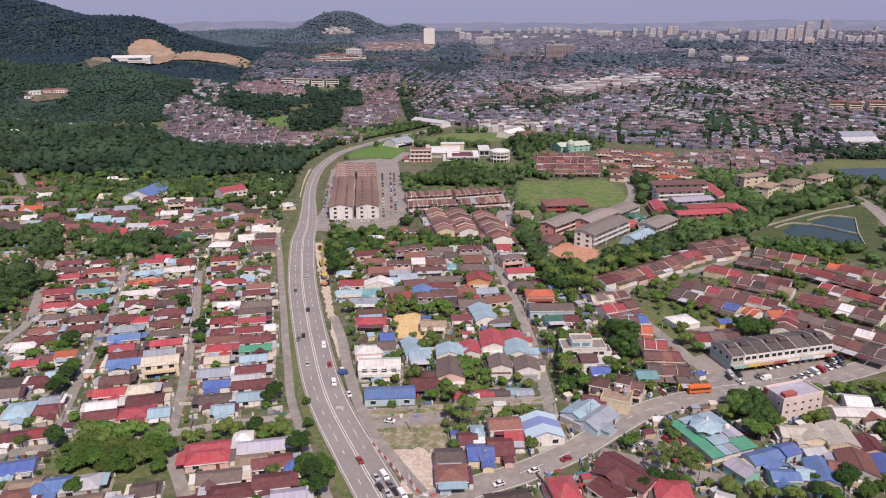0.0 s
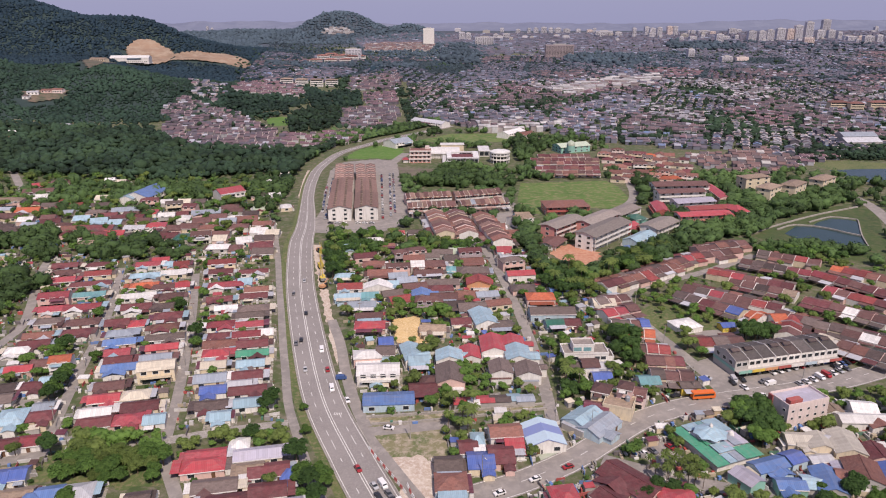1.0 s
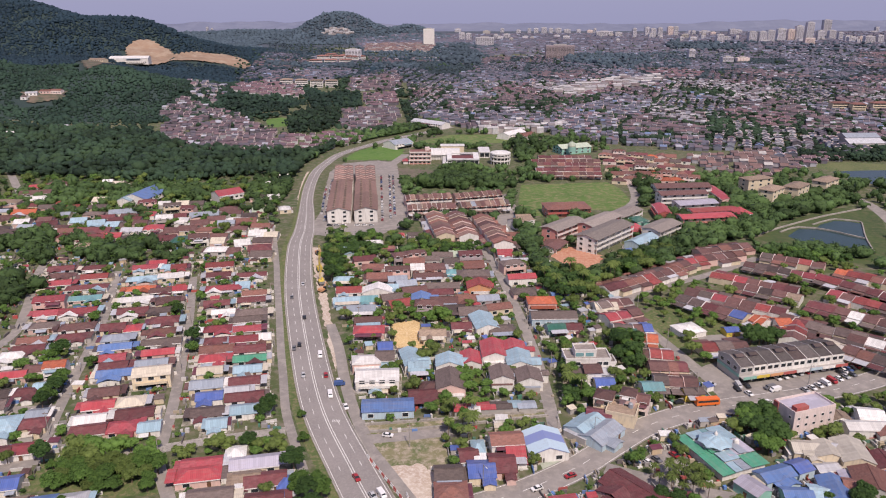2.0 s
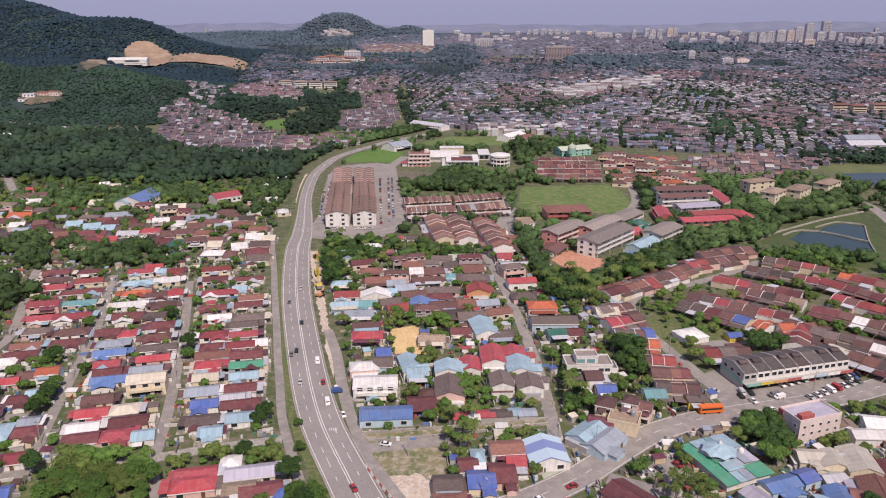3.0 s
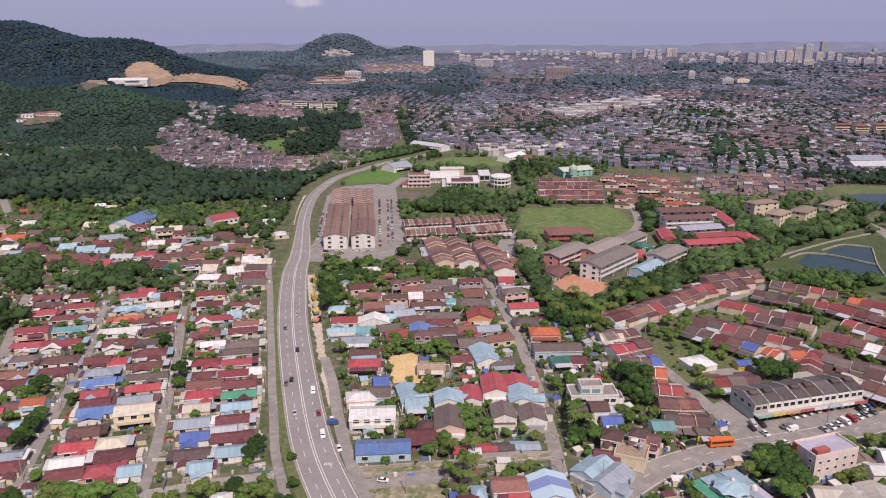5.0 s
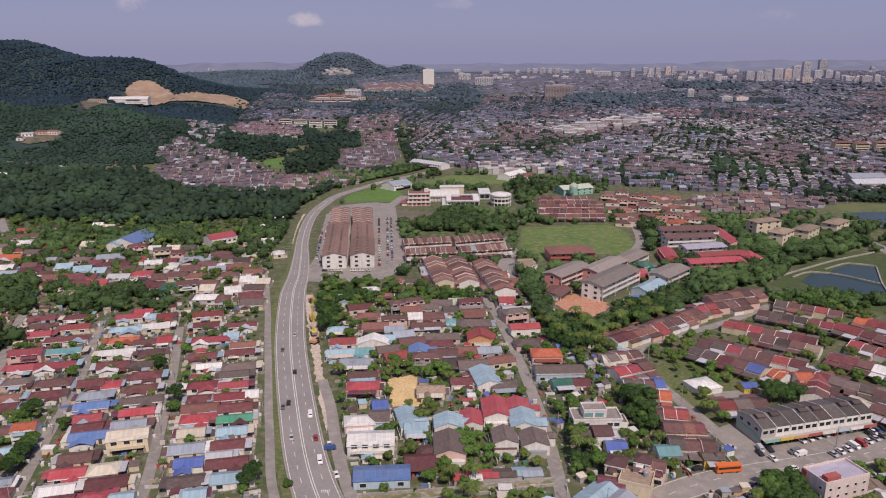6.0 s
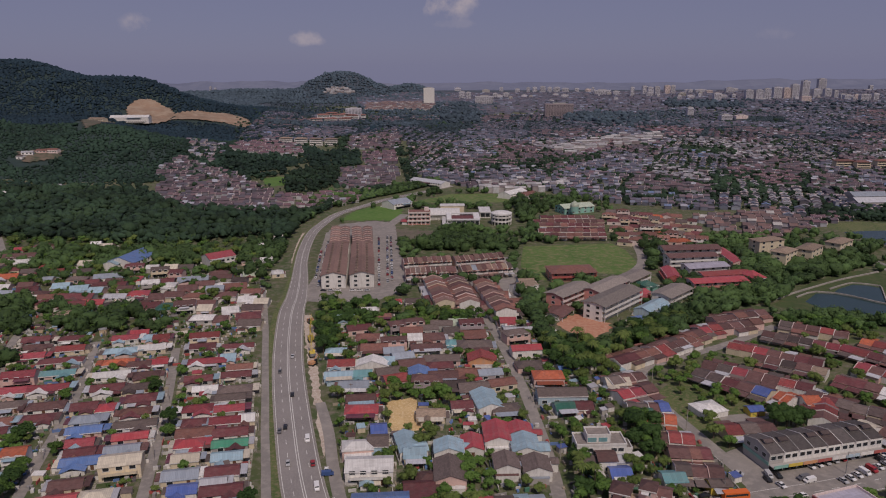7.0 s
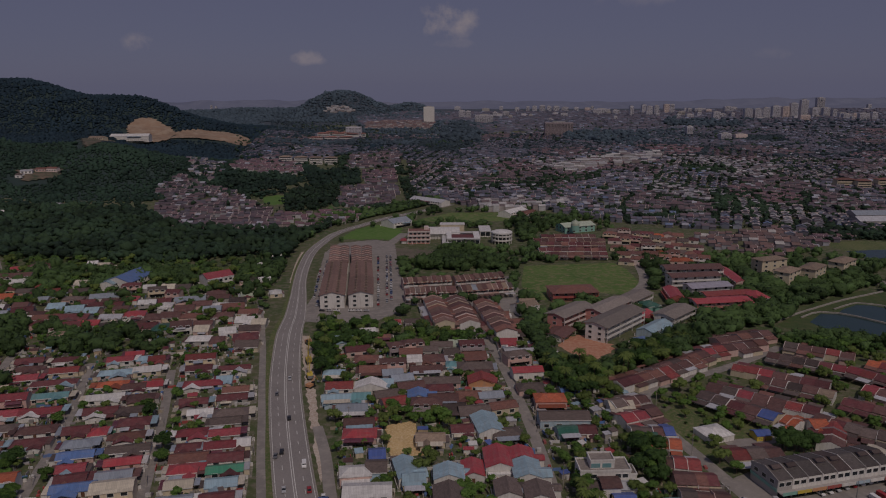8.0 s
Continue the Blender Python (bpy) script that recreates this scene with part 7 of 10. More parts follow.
terrace(73.4, 297.0, 87.5, 294.4, 'orange orange orange', 9, 3.4, front=-1, group='terraces by the garden')
terrace(75.6, 281.2, 89.7, 278.9, 'brown red red', 9, 3.4, front=-1, group='terraces by the garden')
terrace(77.0, 269.2, 92.1, 268.4, 'brown brown rust maroon', 9, 3.4, front=-1, group='terraces by the garden')
terrace(76.3, 258.0, 92.5, 256.1, 'grey brown brown', 9, 3.4, front=-1, group='terraces by the garden')
house(72.1, 331.7, 4, 11.1, 10, 3.0, 'cream')
house(75.0, 253.4, 4, 9.4, 8, 3.4, 'teal')
house(76.6, 301.5, 4, 7.1, 10, 3.0, 'forest')
house(148.4, 313.0, 4, 7.4, 10, 3.4, 'orange')
house(89.0, 250.2, 4, 7.9, 6, 3.2, 'grey', 'yellow')

white_villa(53.0, 270.5, 3)

# ---- mid distance ----
patch('school_field', [(54.0, 592.0), (126.0, 602.0), (132.0, 580.0), (132.5, 534.0), (121.0, 511.0), (92.0, 517.0), (60.0, 498.0), (48.5, 503.0), (47.0, 536.0)], FIELD, 0.05, 'green sports field with worn patches', 'ground')
patch('grove_grass', [(-137.8, 211.6), (-100.5, 215.6), (-95.0, 207.1), (-89.4, 190.3), (-106.1, 188.6), (-130.2, 190.5)], GRASS, 0.04, 'rough grass under the grove', 'ground', uneven=3.0)
patch('paved_forecourt', [(26.8, 212.2), (36.9, 215.4), (39.1, 210.4), (28.5, 202.5)], PAVED, 0.06, 'pale green paved forecourt', 'ground')
street('works_lane', [(-33.1, 224.9), (-27.5, 214.2), (-21.1, 203.0), (-14.5, 191.4), (-8.8, 181.8), (-5.6, 175.4)], 4.4)
patch('bare_plot', [(-54.5, 657.2), (-33.6, 650.1), (-10.6, 643.2), (-7.9, 629.5), (-22.1, 611.9), (-43.2, 603.3), (-50.6, 607.4)], PLOT, 0.038, 'bare brown cultivated plot behind the trees', 'ground', uneven=3.0)
patch('shop_apron', [(98.9, 274.1), (113.0, 283.2), (110.3, 263.8), (119.7, 257.8), (113.6, 247.0), (98.7, 246.8)], LANE, 0.047, 'grey asphalt apron beside the shops', 'ground', uneven=1.0)
patch('mosque_yard', [(59.5, 210.3), (73.3, 219.5), (76.0, 206.3), (65.1, 200.8)], LANE, 0.047, 'grey asphalt yard beside the prayer hall', 'ground', uneven=1.0)
patch('red_court', [(56.1, 410.6), (65.3, 429.2), (82.5, 431.7), (85.7, 407.8), (76.0, 393.7), (63.6, 397.5)], SOIL, 0.06, 'bare red earth court', 'ground', uneven=4.0)
patch('sand_lot', [(-29.4, 315.5), (-17.1, 321.0), (-11.7, 291.1), (-24.0, 288.0)], SAND, 0.05, 'bare yellow sand lot', 'ground', uneven=1.5)
patch('hall_lawn', [(-108.0, 694.0), (-98.0, 738.0), (-86.0, 758.0), (-63.2, 771.0), (-54.0, 755.0), (-50.5, 712.4), (-58.0, 690.0), (-79.0, 694.8), (-89.2, 689.4)], MEADOW, 0.05, 'bright green meadow beside the road', 'ground', uneven=4.0)
patch('park_lawn', [(-46.5, 784.0), (-4.0, 835.6), (64.1, 836.0), (57.4, 784.7), (-3.7, 777.4)], FIELD, 0.05, 'pale green park lawn', 'ground')
patch('garden_lawn', [(88.8, 327.2), (102.8, 341.9), (117.5, 325.5), (130.8, 309.8), (125.5, 298.7), (107.4, 297.3), (96.0, 292.5), (89.8, 307.4)], GRASS, 0.042, 'green public garden lawn', 'ground')
house(104.5, 307.4, 20, 12, 11, 2.6, 'white', 'white', 'pyramid', name='garden_pavilion', label='white pyramid-roofed pavilion on the garden lawn', yard=False, sides=())
house(123.2, 306.8, 10, 7, 6, 2.4, 'royal', 'yellow', 'gable', name='kiosk', yard=False)
patch('far_pond', [(331.6, 644.0), (358.8, 648.9), (400.2, 651.6), (360.8, 583.3), (343.6, 594.8), (335.4, 611.1)], WATER, 0.09, 'dark far retention pond', 'ground')
patch('far_bank', [(323.4, 675.4), (367.6, 686.0), (411.4, 671.1), (400.2, 651.6), (358.8, 648.9), (331.6, 644.0)], GRASS, 0.05, 'grassy embankment', 'ground')
patch('rubble_lot', [(-20.4, 205.0), (-11.2, 208.3), (-6.2, 200.4), (-2.4, 184.6), (-10.7, 180.4), (-16.7, 192.8)], RUBBLE, 0.045, 'pale rubble and rough grass beside the works', 'ground', uneven=4.0)
patch('works_strip', [(-87.5, 427.4), (-81.8, 427.5), (-63.6, 343.6), (-48.7, 283.8), (-47.9, 269.0), (-53.7, 290.5), (-71.9, 359.5)], RUBBLE, 0.05, 'strip of churned pale earth beside the road', 'ground', uneven=1.5)
patch('roadside_works', [(-104.0, 462.0), (-112.0, 505.0), (-121.0, 550.0), (-128.0, 600.0), (-131.0, 640.0), (-127.5, 640.0), (-123.0, 592.0), (-117.0, 546.0), (-110.0, 505.0), (-106.0, 462.0)], RUBBLE, 0.048, 'strip of bare graded earth along the widened road', 'ground', uneven=1.0)
patch('rough_lawn', [(-31.2, 225.7), (-3.0, 231.8), (-2.7, 208.5), (-2.4, 190.1), (-11.1, 187.2), (-23.5, 208.2)], ROUGH, 0.04, 'rough lot of grass, soil and rubble', 'ground', uneven=4.0)
patch('shop_forecourt', [(101.7, 250.1), (108.5, 260.6), (114.4, 262.5), (134.2, 267.4), (160.3, 278.5), (160.3, 273.5), (148.6, 264.8), (128.7, 254.7), (113.6, 249.0)], LANE, 0.05, 'grey asphalt forecourt of the shops', 'ground')
patch('glade', [(-244.6, 950.2), (-228.6, 970.4), (-210.5, 945.5), (-202.0, 899.1), (-216.3, 885.9), (-232.7, 907.9)], MEADOW, 0.05, 'green glade between the estates', 'ground', uneven=3.0)
patch('glade', [(-249.9, 1110.2), (-238.7, 1130.4), (-222.3, 1078.0), (-218.3, 1030.1), (-231.4, 1035.8)], MEADOW, 0.05, 'green glade between the estates', 'ground', uneven=3.0)
patch('pond', [(211.9, 453.9), (226.3, 470.3), (236.7, 470.4), (244.7, 479.7), (258.9, 489.4), (267.8, 488.1), (272.7, 482.7), (262.2, 455.7), (248.4, 420.6), (233.1, 419.3), (223.0, 433.2), (214.2, 444.5)], WATER, 0.08, 'dark still retention pond', 'ground')
patch('pond_bank', [(190.1, 448.2), (235.6, 495.3), (280.7, 523.3), (300.9, 510.9), (247.1, 390.1), (225.8, 404.4), (203.0, 419.8)], BRUSH, 0.05, 'grassy bank round the pond', 'ground')
tagged(new('pond_wall', mesh('pond_wall', *band(smooth_line([(189.1, 452.4), (207.2, 466.3), (225.8, 479.5), (253.2, 497.8), (274.7, 509.7), (291.9, 519.0)], 5.0), 0.5, -0.5, 0, 0.9), CONCRETE)), 'low pale concrete wall round the pond', 'wall', '', 'structure')
tagged(new('pond_wall', mesh('pond_wall', *band(smooth_line([(209.9, 461.2), (221.1, 470.2), (227.4, 472.9), (236.7, 470.4), (244.8, 464.1), (251.4, 455.6), (257.7, 448.5)], 5.0), 0.4, -0.4, 0, 0.9), CONCRETE)), 'low pale concrete wall round the pond', 'wall', '', 'structure')
tagged(new('pond_wall', mesh('pond_wall', *band(smooth_line([(238.4, 478.3), (249.8, 486.5), (260.2, 492.2), (268.5, 489.5), (274.1, 485.4), (270.0, 474.7), (258.4, 448.5), (248.2, 419.5)], 5.0), 0.35, -0.35, 0, 0.9), CONCRETE)), 'low pale concrete wall round the pond', 'wall', '', 'structure')
patch('estate_lane', [(-38.0, 548.0), (40.0, 560.0), (47.0, 510.0), (40.0, 480.0), (38.0, 412.0), (-16.0, 425.0), (-24.0, 486.0), (-40.0, 492.0)], LANE, 0.02, 'grey concrete lanes between the linked houses', 'ground', uneven=0.6)
patch('car_park', [(-96.5, 456.0), (-60.0, 452.0), (-40.5, 466.0), (-35.0, 520.0), (-46.0, 600.0), (-55.0, 680.0), (-74.0, 690.0), (-104.0, 676.0), (-111.0, 640.0), (-103.0, 560.0), (-96.0, 510.0)], LANE, 0.045, 'grey asphalt car park around the terraces', 'ground', uneven=1.0)
house(-332.4, 571.5, 18, 15.1, 10, 2.8, 'scarlet', 'grey')
house(-319.0, 542.4, 14, 22.3, 12, 4.8, 'brown')
house(-318.1, 573.1, 10, 17.0, 11, 4.8, 'brown', 'pink', shape='hip')
house(-310.2, 534.4, 18, 15.1, 11, 2.8, 'white', 'cream')
house(-288.6, 520.9, 18, 8.8, 11, 2.8, 'scarlet', 'grey', shape='hip')
house(-263.7, 531.4, 4, 11.6, 11, 2.8, 'cream')
house(-284.9, 588.3, 14, 8.0, 12, 2.8, 'white')
house(-272.8, 582.2, 4, 10.7, 12, 2.8, 'cream', 'pink')
house(-234.0, 497.4, 18, 20.6, 11, 2.8, 'steel')
house(-226.4, 503.7, 4, 15.1, 10, 2.8, 'dark', 'grey')
house(-301.9, 495.1, 10, 18.1, 12, 2.8, 'orange', 'grey')
house(-307.4, 480.2, 4, 22.3, 11, 2.8, 'brown', 'cream')
house(-290.1, 471.8, 10, 11.2, 11, 2.8, 'white', 'pink')
house(-283.7, 449.1, 14, 17.3, 10, 2.8, 'dark', 'pink')
house(-271.0, 442.9, 18, 13.5, 11, 2.8, 'dark', shape='hip')
house(-280.2, 459.6, 4, 10.1, 10, 2.8, 'steel', 'grey')
house(-275.7, 476.2, 10, 10.5, 12, 2.8, 'brown', 'pink')
house(-258.8, 458.5, 4, 12.4, 11, 2.8, 'brown', 'cream', shape='hip')
house(-259.7, 449.4, 14, 12.1, 10, 2.8, 'white', 'cream')
house(-246.2, 452.1, 14, 17.4, 10, 2.8, 'rust', 'pink')
house(-253.6, 475.1, 14, 12.0, 12, 2.8, 'sky', 'grey')
house(-239.4, 469.6, 18, 12.6, 12, 2.8, 'sky', 'grey')
house(-231.3, 452.3, 4, 21.1, 12, 2.8, 'maroon', 'grey')
house(-228.7, 437.3, 14, 18.7, 11, 2.8, 'maroon')
house(-216.3, 441.1, 4, 14.8, 12, 2.8, 'scarlet', 'grey')
house(-204.7, 447.2, 4, 13.5, 10, 4.8, 'silver', 'grey')
house(-202.8, 437.6, 18, 11.8, 10, 2.8, 'dark', 'pink', shape='hip')
house(-226.1, 465.6, 4, 10.2, 12, 2.8, 'sky', 'pink')
house(-213.4, 491.5, 10, 10.8, 11, 2.8, 'scarlet', shape='hip')
house(-195.7, 477.1, 14, 11.2, 10, 4.8, 'white', 'grey')
house(-193.9, 452.5, 14, 13.7, 12, 4.8, 'scarlet', shape='hip')
house(-185.0, 452.8, 10, 15.9, 12, 2.8, 'brown', 'pink', shape='hip')
house(-188.4, 437.7, 14, 14.7, 11, 2.8, 'brown')
house(-184.3, 477.2, 10, 8.9, 11, 2.8, 'white', shape='hip')
house(-173.4, 456.9, 4, 13.8, 12, 2.8, 'brown', 'cream')
house(-172.7, 492.0, 14, 21.9, 10, 2.8, 'steel', 'pink')
house(-170.4, 470.4, 14, 14.1, 12, 2.8, 'brown')
house(-169.9, 434.3, 14, 11.7, 12, 2.8, 'forest', 'grey', shape='hip')
house(-180.1, 436.6, 14, 13.2, 11, 2.8, 'maroon', 'pink')
house(-158.1, 434.0, 14, 12.4, 11, 4.8, 'brown')
house(-142.5, 415.1, 4, 14.7, 10, 2.8, 'white', 'grey', shape='hip')
house(-149.4, 477.6, 10, 12.0, 10, 2.8, 'white', 'grey', shape='hip')
house(-140.8, 474.9, 14, 15.0, 12, 2.8, 'rust', 'pink')
house(-141.7, 457.2, 10, 13.8, 11, 2.8, 'brown', shape='hip')
house(-126.5, 464.0, 4, 14.0, 10, 2.8, 'rust', 'cream')
house(-125.2, 448.4, 4, 11.3, 12, 2.8, 'white')
house(-116.3, 444.7, 4, 9.8, 11, 2.8, 'cream', 'grey')
house(-129.5, 428.9, 18, 10.9, 12, 2.8, 'white', 'pink')
house(-116.7, 418.7, 14, 14.1, 12, 2.8, 'maroon', 'grey', shape='hip')
house(-112.3, 406.8, 4, 13.1, 12, 2.8, 'grey', 'cream')
house(-138.3, 503.1, 14, 13.4, 10, 2.8, 'mint', 'cream')
house(-121.0, 508.0, 18, 9.4, 10, 2.8, 'white', 'cream', shape='hip')
house(-147.9, 541.3, 18, 16.1, 11, 2.8, 'dark', 'pink', shape='hip')
house(-329.0, 514.4, 10, 24.6, 12, 4.8, 'tan', 'pink', shape='hip')
house(-296.7, 455.5, 14, 13.8, 10, 2.8, 'dark', shape='hip')
house(-282.4, 434.2, 4, 15.4, 11, 2.8, 'brown', 'cream')
house(-223.7, 420.8, 14, 12.8, 10, 2.8, 'tan', shape='hip')
house(-212.0, 520.0, 10, 8.8, 10, 2.8, 'white', 'grey')
house(-199.4, 520.1, 10, 10.5, 12, 2.8, 'cream')
house(-188.9, 520.2, 10, 11.3, 11, 2.8, 'grey', 'grey')
house(-151.5, 583.4, 18, 7.9, 12, 2.8, 'white', shape='hip')
house(-146.0, 611.2, 14, 9.2, 12, 2.8, 'white')
house(-137.0, 541.5, 18, 10.0, 10, 2.8, 'white', 'cream')
house(-145.3, 432.2, 4, 8.9, 12, 2.8, 'cream', 'pink')
house(-130.9, 413.0, 10, 7.8, 12, 2.8, 'brown', 'pink', shape='hip')
house(-334.0, 497.9, 14, 19.0, 12, 2.8, 'brown', 'cream', shape='hip')
house(-310.1, 462.0, 18, 16.3, 12, 2.8, 'rust', 'pink', shape='hip')
house(-233.9, 536.8, 79.2, 29.8, 22, 5.5, 'blue', 'white', sides=('-y',))
house(-240.1, 532.1, 80.5, 27.0, 12, 5, 'sky', 'white')
house(-171.2, 538.1, 40.4, 20.0, 16, 6.5, 'pinkred', 'white')
street('street_10', [(-395.9, 637.7), (-345.4, 563.9), (-323.9, 533.5)], 6)

# ---- shop apartments ----
slab(-81.0, 501.2, 96.8, 43.8, 15.4, 3, 'terrace_tile', paint='white', gallery=False, name='shop_apartment', storey=3.0)
slab(-86.3, 545.0, 96.8, 42.3, 15.0, 3, 'terrace_tile', paint='white', gallery=False, name='shop_apartment', storey=2.85)
slab(-95.6, 596.0, 97.9, 58.5, 6.8, 3, 'terrace_tile', paint='white', gallery=False, name='shop_apartment', storey=2.9)
slab(-88.2, 596.2, 97.5, 58.0, 6.8, 3, 'terrace_tile', paint='white', gallery=False, name='shop_apartment', storey=2.9)
slab(-62.7, 502.2, 96.3, 41.8, 15.4, 3, 'terrace_tile', paint='white', gallery=False, name='shop_apartment', storey=3.0)
slab(-67.9, 545.0, 97.3, 42.3, 15.0, 3, 'terrace_tile', paint='white', gallery=False, name='shop_apartment', storey=2.85)
slab(-78.3, 596.0, 98.4, 58.6, 6.8, 3, 'terrace_tile', paint='white', gallery=False, name='shop_apartment', storey=2.9)
slab(-70.0, 596.2, 96.7, 57.9, 6.8, 3, 'terrace_tile', paint='white', gallery=False, name='shop_apartment', storey=2.9)

# ---- school and halls ----
slab(68.1, 449.1, 48.1, 31.9, 10, 3, 'ash', paint='coral', band='rose')
slab(91.8, 436.8, 48.8, 43.6, 12, 3, 'ash', paint='white', band='white')
slab(92.4, 459.4, 48.4, 34.8, 10, 3, 'ash', paint='coral', band='white')
slab(115.3, 488.8, 50.0, 27.7, 10, 2, 'ash', paint='cream')
slab(59.0, 427.3, 58.2, 16.4, 9, 1, 'brown', paint='white')
house(113.4, 458.9, 50.0, 15.6, 9, 4, 'scarlet', 'red')
house(114.9, 434.7, 47.7, 26.1, 11, 4, 'sky', 'blue')
slab(131.7, 456.5, 46.5, 27.8, 11, 2, 'ash', paint='white')
house(100.8, 415.1, 27.4, 7.3, 7, 3, 'blue', 'white')
house(122.8, 478.4, 22.5, 11.5, 13, 4, 'forest', 'green', shape='hip')
slab(77.9, 504.6, 6.6, 30.4, 16, 2, 'rust', paint='coral', band='red', name='sports_pavilion', label='red sports pavilion with rust-red hipped roof beside the field', shape='hip')
house(43.6, 472.5, 35.3, 14.8, 12, 5, 'tan', 'white')
slab(172.0, 553.6, 5.8, 42.3, 12, 3, 'brown', paint='white', band='white')
slab(166.0, 531.0, 9.1, 35.6, 9, 3, 'brown', paint='white', band='white')
slab(171.0, 515.4, 13.5, 29.8, 10, 2, 'lilac', paint='white', band='white')
house(197.4, 542.1, -90.3, 41.4, 9, 6, 'scarlet', 'pink')
slab(167.2, 480.4, 9.8, 36.5, 9, 2, 'scarlet', paint='rose', band='coral')
slab(177.4, 496.2, 11.3, 33.5, 7, 2, 'red', paint='rose', band='white')
house(143.9, 500.2, -94.0, 24.9, 10, 5, 'scarlet', 'red')
house(194.1, 491.6, 18.0, 10.2, 18, 6, 'scarlet', 'cream', shape='hip')
house(182.3, 481.4, 25.3, 13.7, 8, 4, 'scarlet', 'cream')
slab(233.9, 566.7, 21.0, 23.3, 11, 4, 'tan', paint='cream', gallery=False, name='walk_up_flats', shape='hip')
slab(232.3, 533.0, 43.6, 18.7, 11, 4, 'tan', paint='cream', gallery=False, name='walk_up_flats', shape='hip')
slab(254.8, 542.9, 45.4, 21.5, 11, 4, 'tan', paint='cream', gallery=False, name='walk_up_flats', shape='hip')
slab(285.3, 561.8, 41.1, 21.7, 11, 4, 'tan', paint='cream', gallery=False, name='walk_up_flats', shape='hip')
house(-59.1, 758.5, 44.4, 24.7, 20, 5, 'steel', 'white')
house(62.8, 818.5, 52.8, 34.7, 16, 5, 'white', 'white')
house(78.3, 815.2, 43.2, 22.7, 12, 4, 'rust', 'white')
house(-30.6, 895.1, -39.7, 50.8, 16, 5, 'silver', 'white')
slab(116.5, 733.0, 23.0, 33.0, 18, 2, 'mint', paint='green', gallery=False, name='green_mosque', label='mint-green prayer hall with a domed drum')
civic_hall(-33.0, 680.0, 3)
assembly_hall(-11.0, 709.0, 1)
office_wing(7.0, 682.0, 1)
round_hall(41.7, 676.5, 9.5)
domed_drum(112.9, 711.5, 4.0, 7.0)

# ---- linked houses by the car park ----
terrace(-36.9, 525.7, -3.7, 533.0, 'brown terrace_tile brown terrace_tile brown terrace_tile brown terrace_tile brown terrace_tile', 12, 6, front=-1, group='terraces by the car park')
terrace(-1.2, 531.3, 33.3, 542.4, 'terrace_tile brown terrace_tile brown terrace_tile brown terrace_tile brown terrace_tile brown', 12, 6, front=-1, group='terraces by the car park')
terrace(-33.5, 499.3, 0.1, 504.4, 'brown terrace_tile grey terrace_tile brown terrace_tile brown terrace_tile brown brown', 12, 6, front=-1, group='terraces by the car park')
terrace(3.4, 506.1, 37.9, 514.6, 'brown terrace_tile steel terrace_tile brown terrace_tile terrace_tile brown tan grey', 12, 6, front=-1, group='terraces by the car park')
terrace(-14.6, 482.8, -5.4, 432.1, 'terrace_tile salmon terrace_tile salmon terrace_tile brown salmon terrace_tile', 12, 6, front=1, group='terraces by the car park')
terrace(0.1, 482.9, 8.6, 432.3, 'brown terrace_tile brown salmon terrace_tile brown salmon terrace_tile', 12, 6, front=-1, group='terraces by the car park')
terrace(17.0, 475.8, 28.7, 417.4, 'salmon terrace_tile brown terrace_tile brown terrace_tile brown salmon', 12, 6, front=1, group='terraces by the car park')
terrace(70, 672, 133, 672, 'maroon brown rust maroon maroon rust brown brown brown brown', 10, 3.4, front=-1, group='terraces behind the field')
terrace(73, 657, 130, 657, 'brown maroon brown rust maroon maroon maroon brown brown', 10, 3.4, front=-1, group='terraces behind the field')
terrace(72, 618, 124, 618, 'brown maroon brown rust rust brown brown maroon', 10, 3.4, front=-1, group='terraces behind the field')
terrace(70, 634, 126, 634, 'maroon maroon maroon brown maroon rust maroon rust maroon', 10, 3.4, front=-1, group='terraces behind the field')
terrace(78, 690, 128, 692, 'maroon maroon rust maroon maroon brown brown brown', 10, 3.4, front=-1, group='terraces behind the field')

# ---- larger houses beyond the school ----
house(150.4, 719.6, -21, 11.1, 10.4, 3.0, 'grey', 'pink', shape='gable', yard=False)
house(159.8, 716.0, -7, 12.5, 9.5, 4.8, 'rust', 'rose', shape='hip', yard=False)
house(142.9, 697.6, -18, 12.6, 9.7, 4.8, 'rust', 'cream', shape='hip', yard=False)
house(152.1, 697.9, -11, 12.0, 9.9, 3.2, 'brown', 'rose', shape='hip', yard=False)
house(159.2, 695.1, 75, 10.1, 10.1, 3.0, 'brown', 'pink', shape='hip', yard=False)
house(168.6, 699.6, -9, 11.3, 11.8, 4.8, 'brown', 'cream', shape='hip', yard=False)
house(176.4, 695.9, -14, 12.2, 10.5, 4.8, 'maroon', 'cream', shape='gable', yard=False)
house(186.2, 696.4, -21, 12.7, 10.0, 3.0, 'orange', 'rose', shape='hip', yard=False)
house(196.6, 699.4, 71, 12.6, 11.4, 3.0, 'rust', 'rose', shape='gable', yard=False)
house(204.9, 697.3, -12, 10.5, 11.5, 3.0, 'rust', 'cream', shape='gable', yard=False)
house(142.9, 676.1, -13, 12.6, 9.6, 3.2, 'maroon', 'rose', shape='hip', yard=False)
house(152.3, 676.8, -12, 10.0, 10.1, 4.8, 'rust', 'cream', shape='hip', yard=False)
house(161.1, 677.2, -21, 12.9, 9.5, 4.8, 'maroon', 'pink', shape='hip', yard=False)
house(169.9, 673.5, -14, 12.6, 10.0, 3.0, 'brown', 'cream', shape='hip', yard=False)
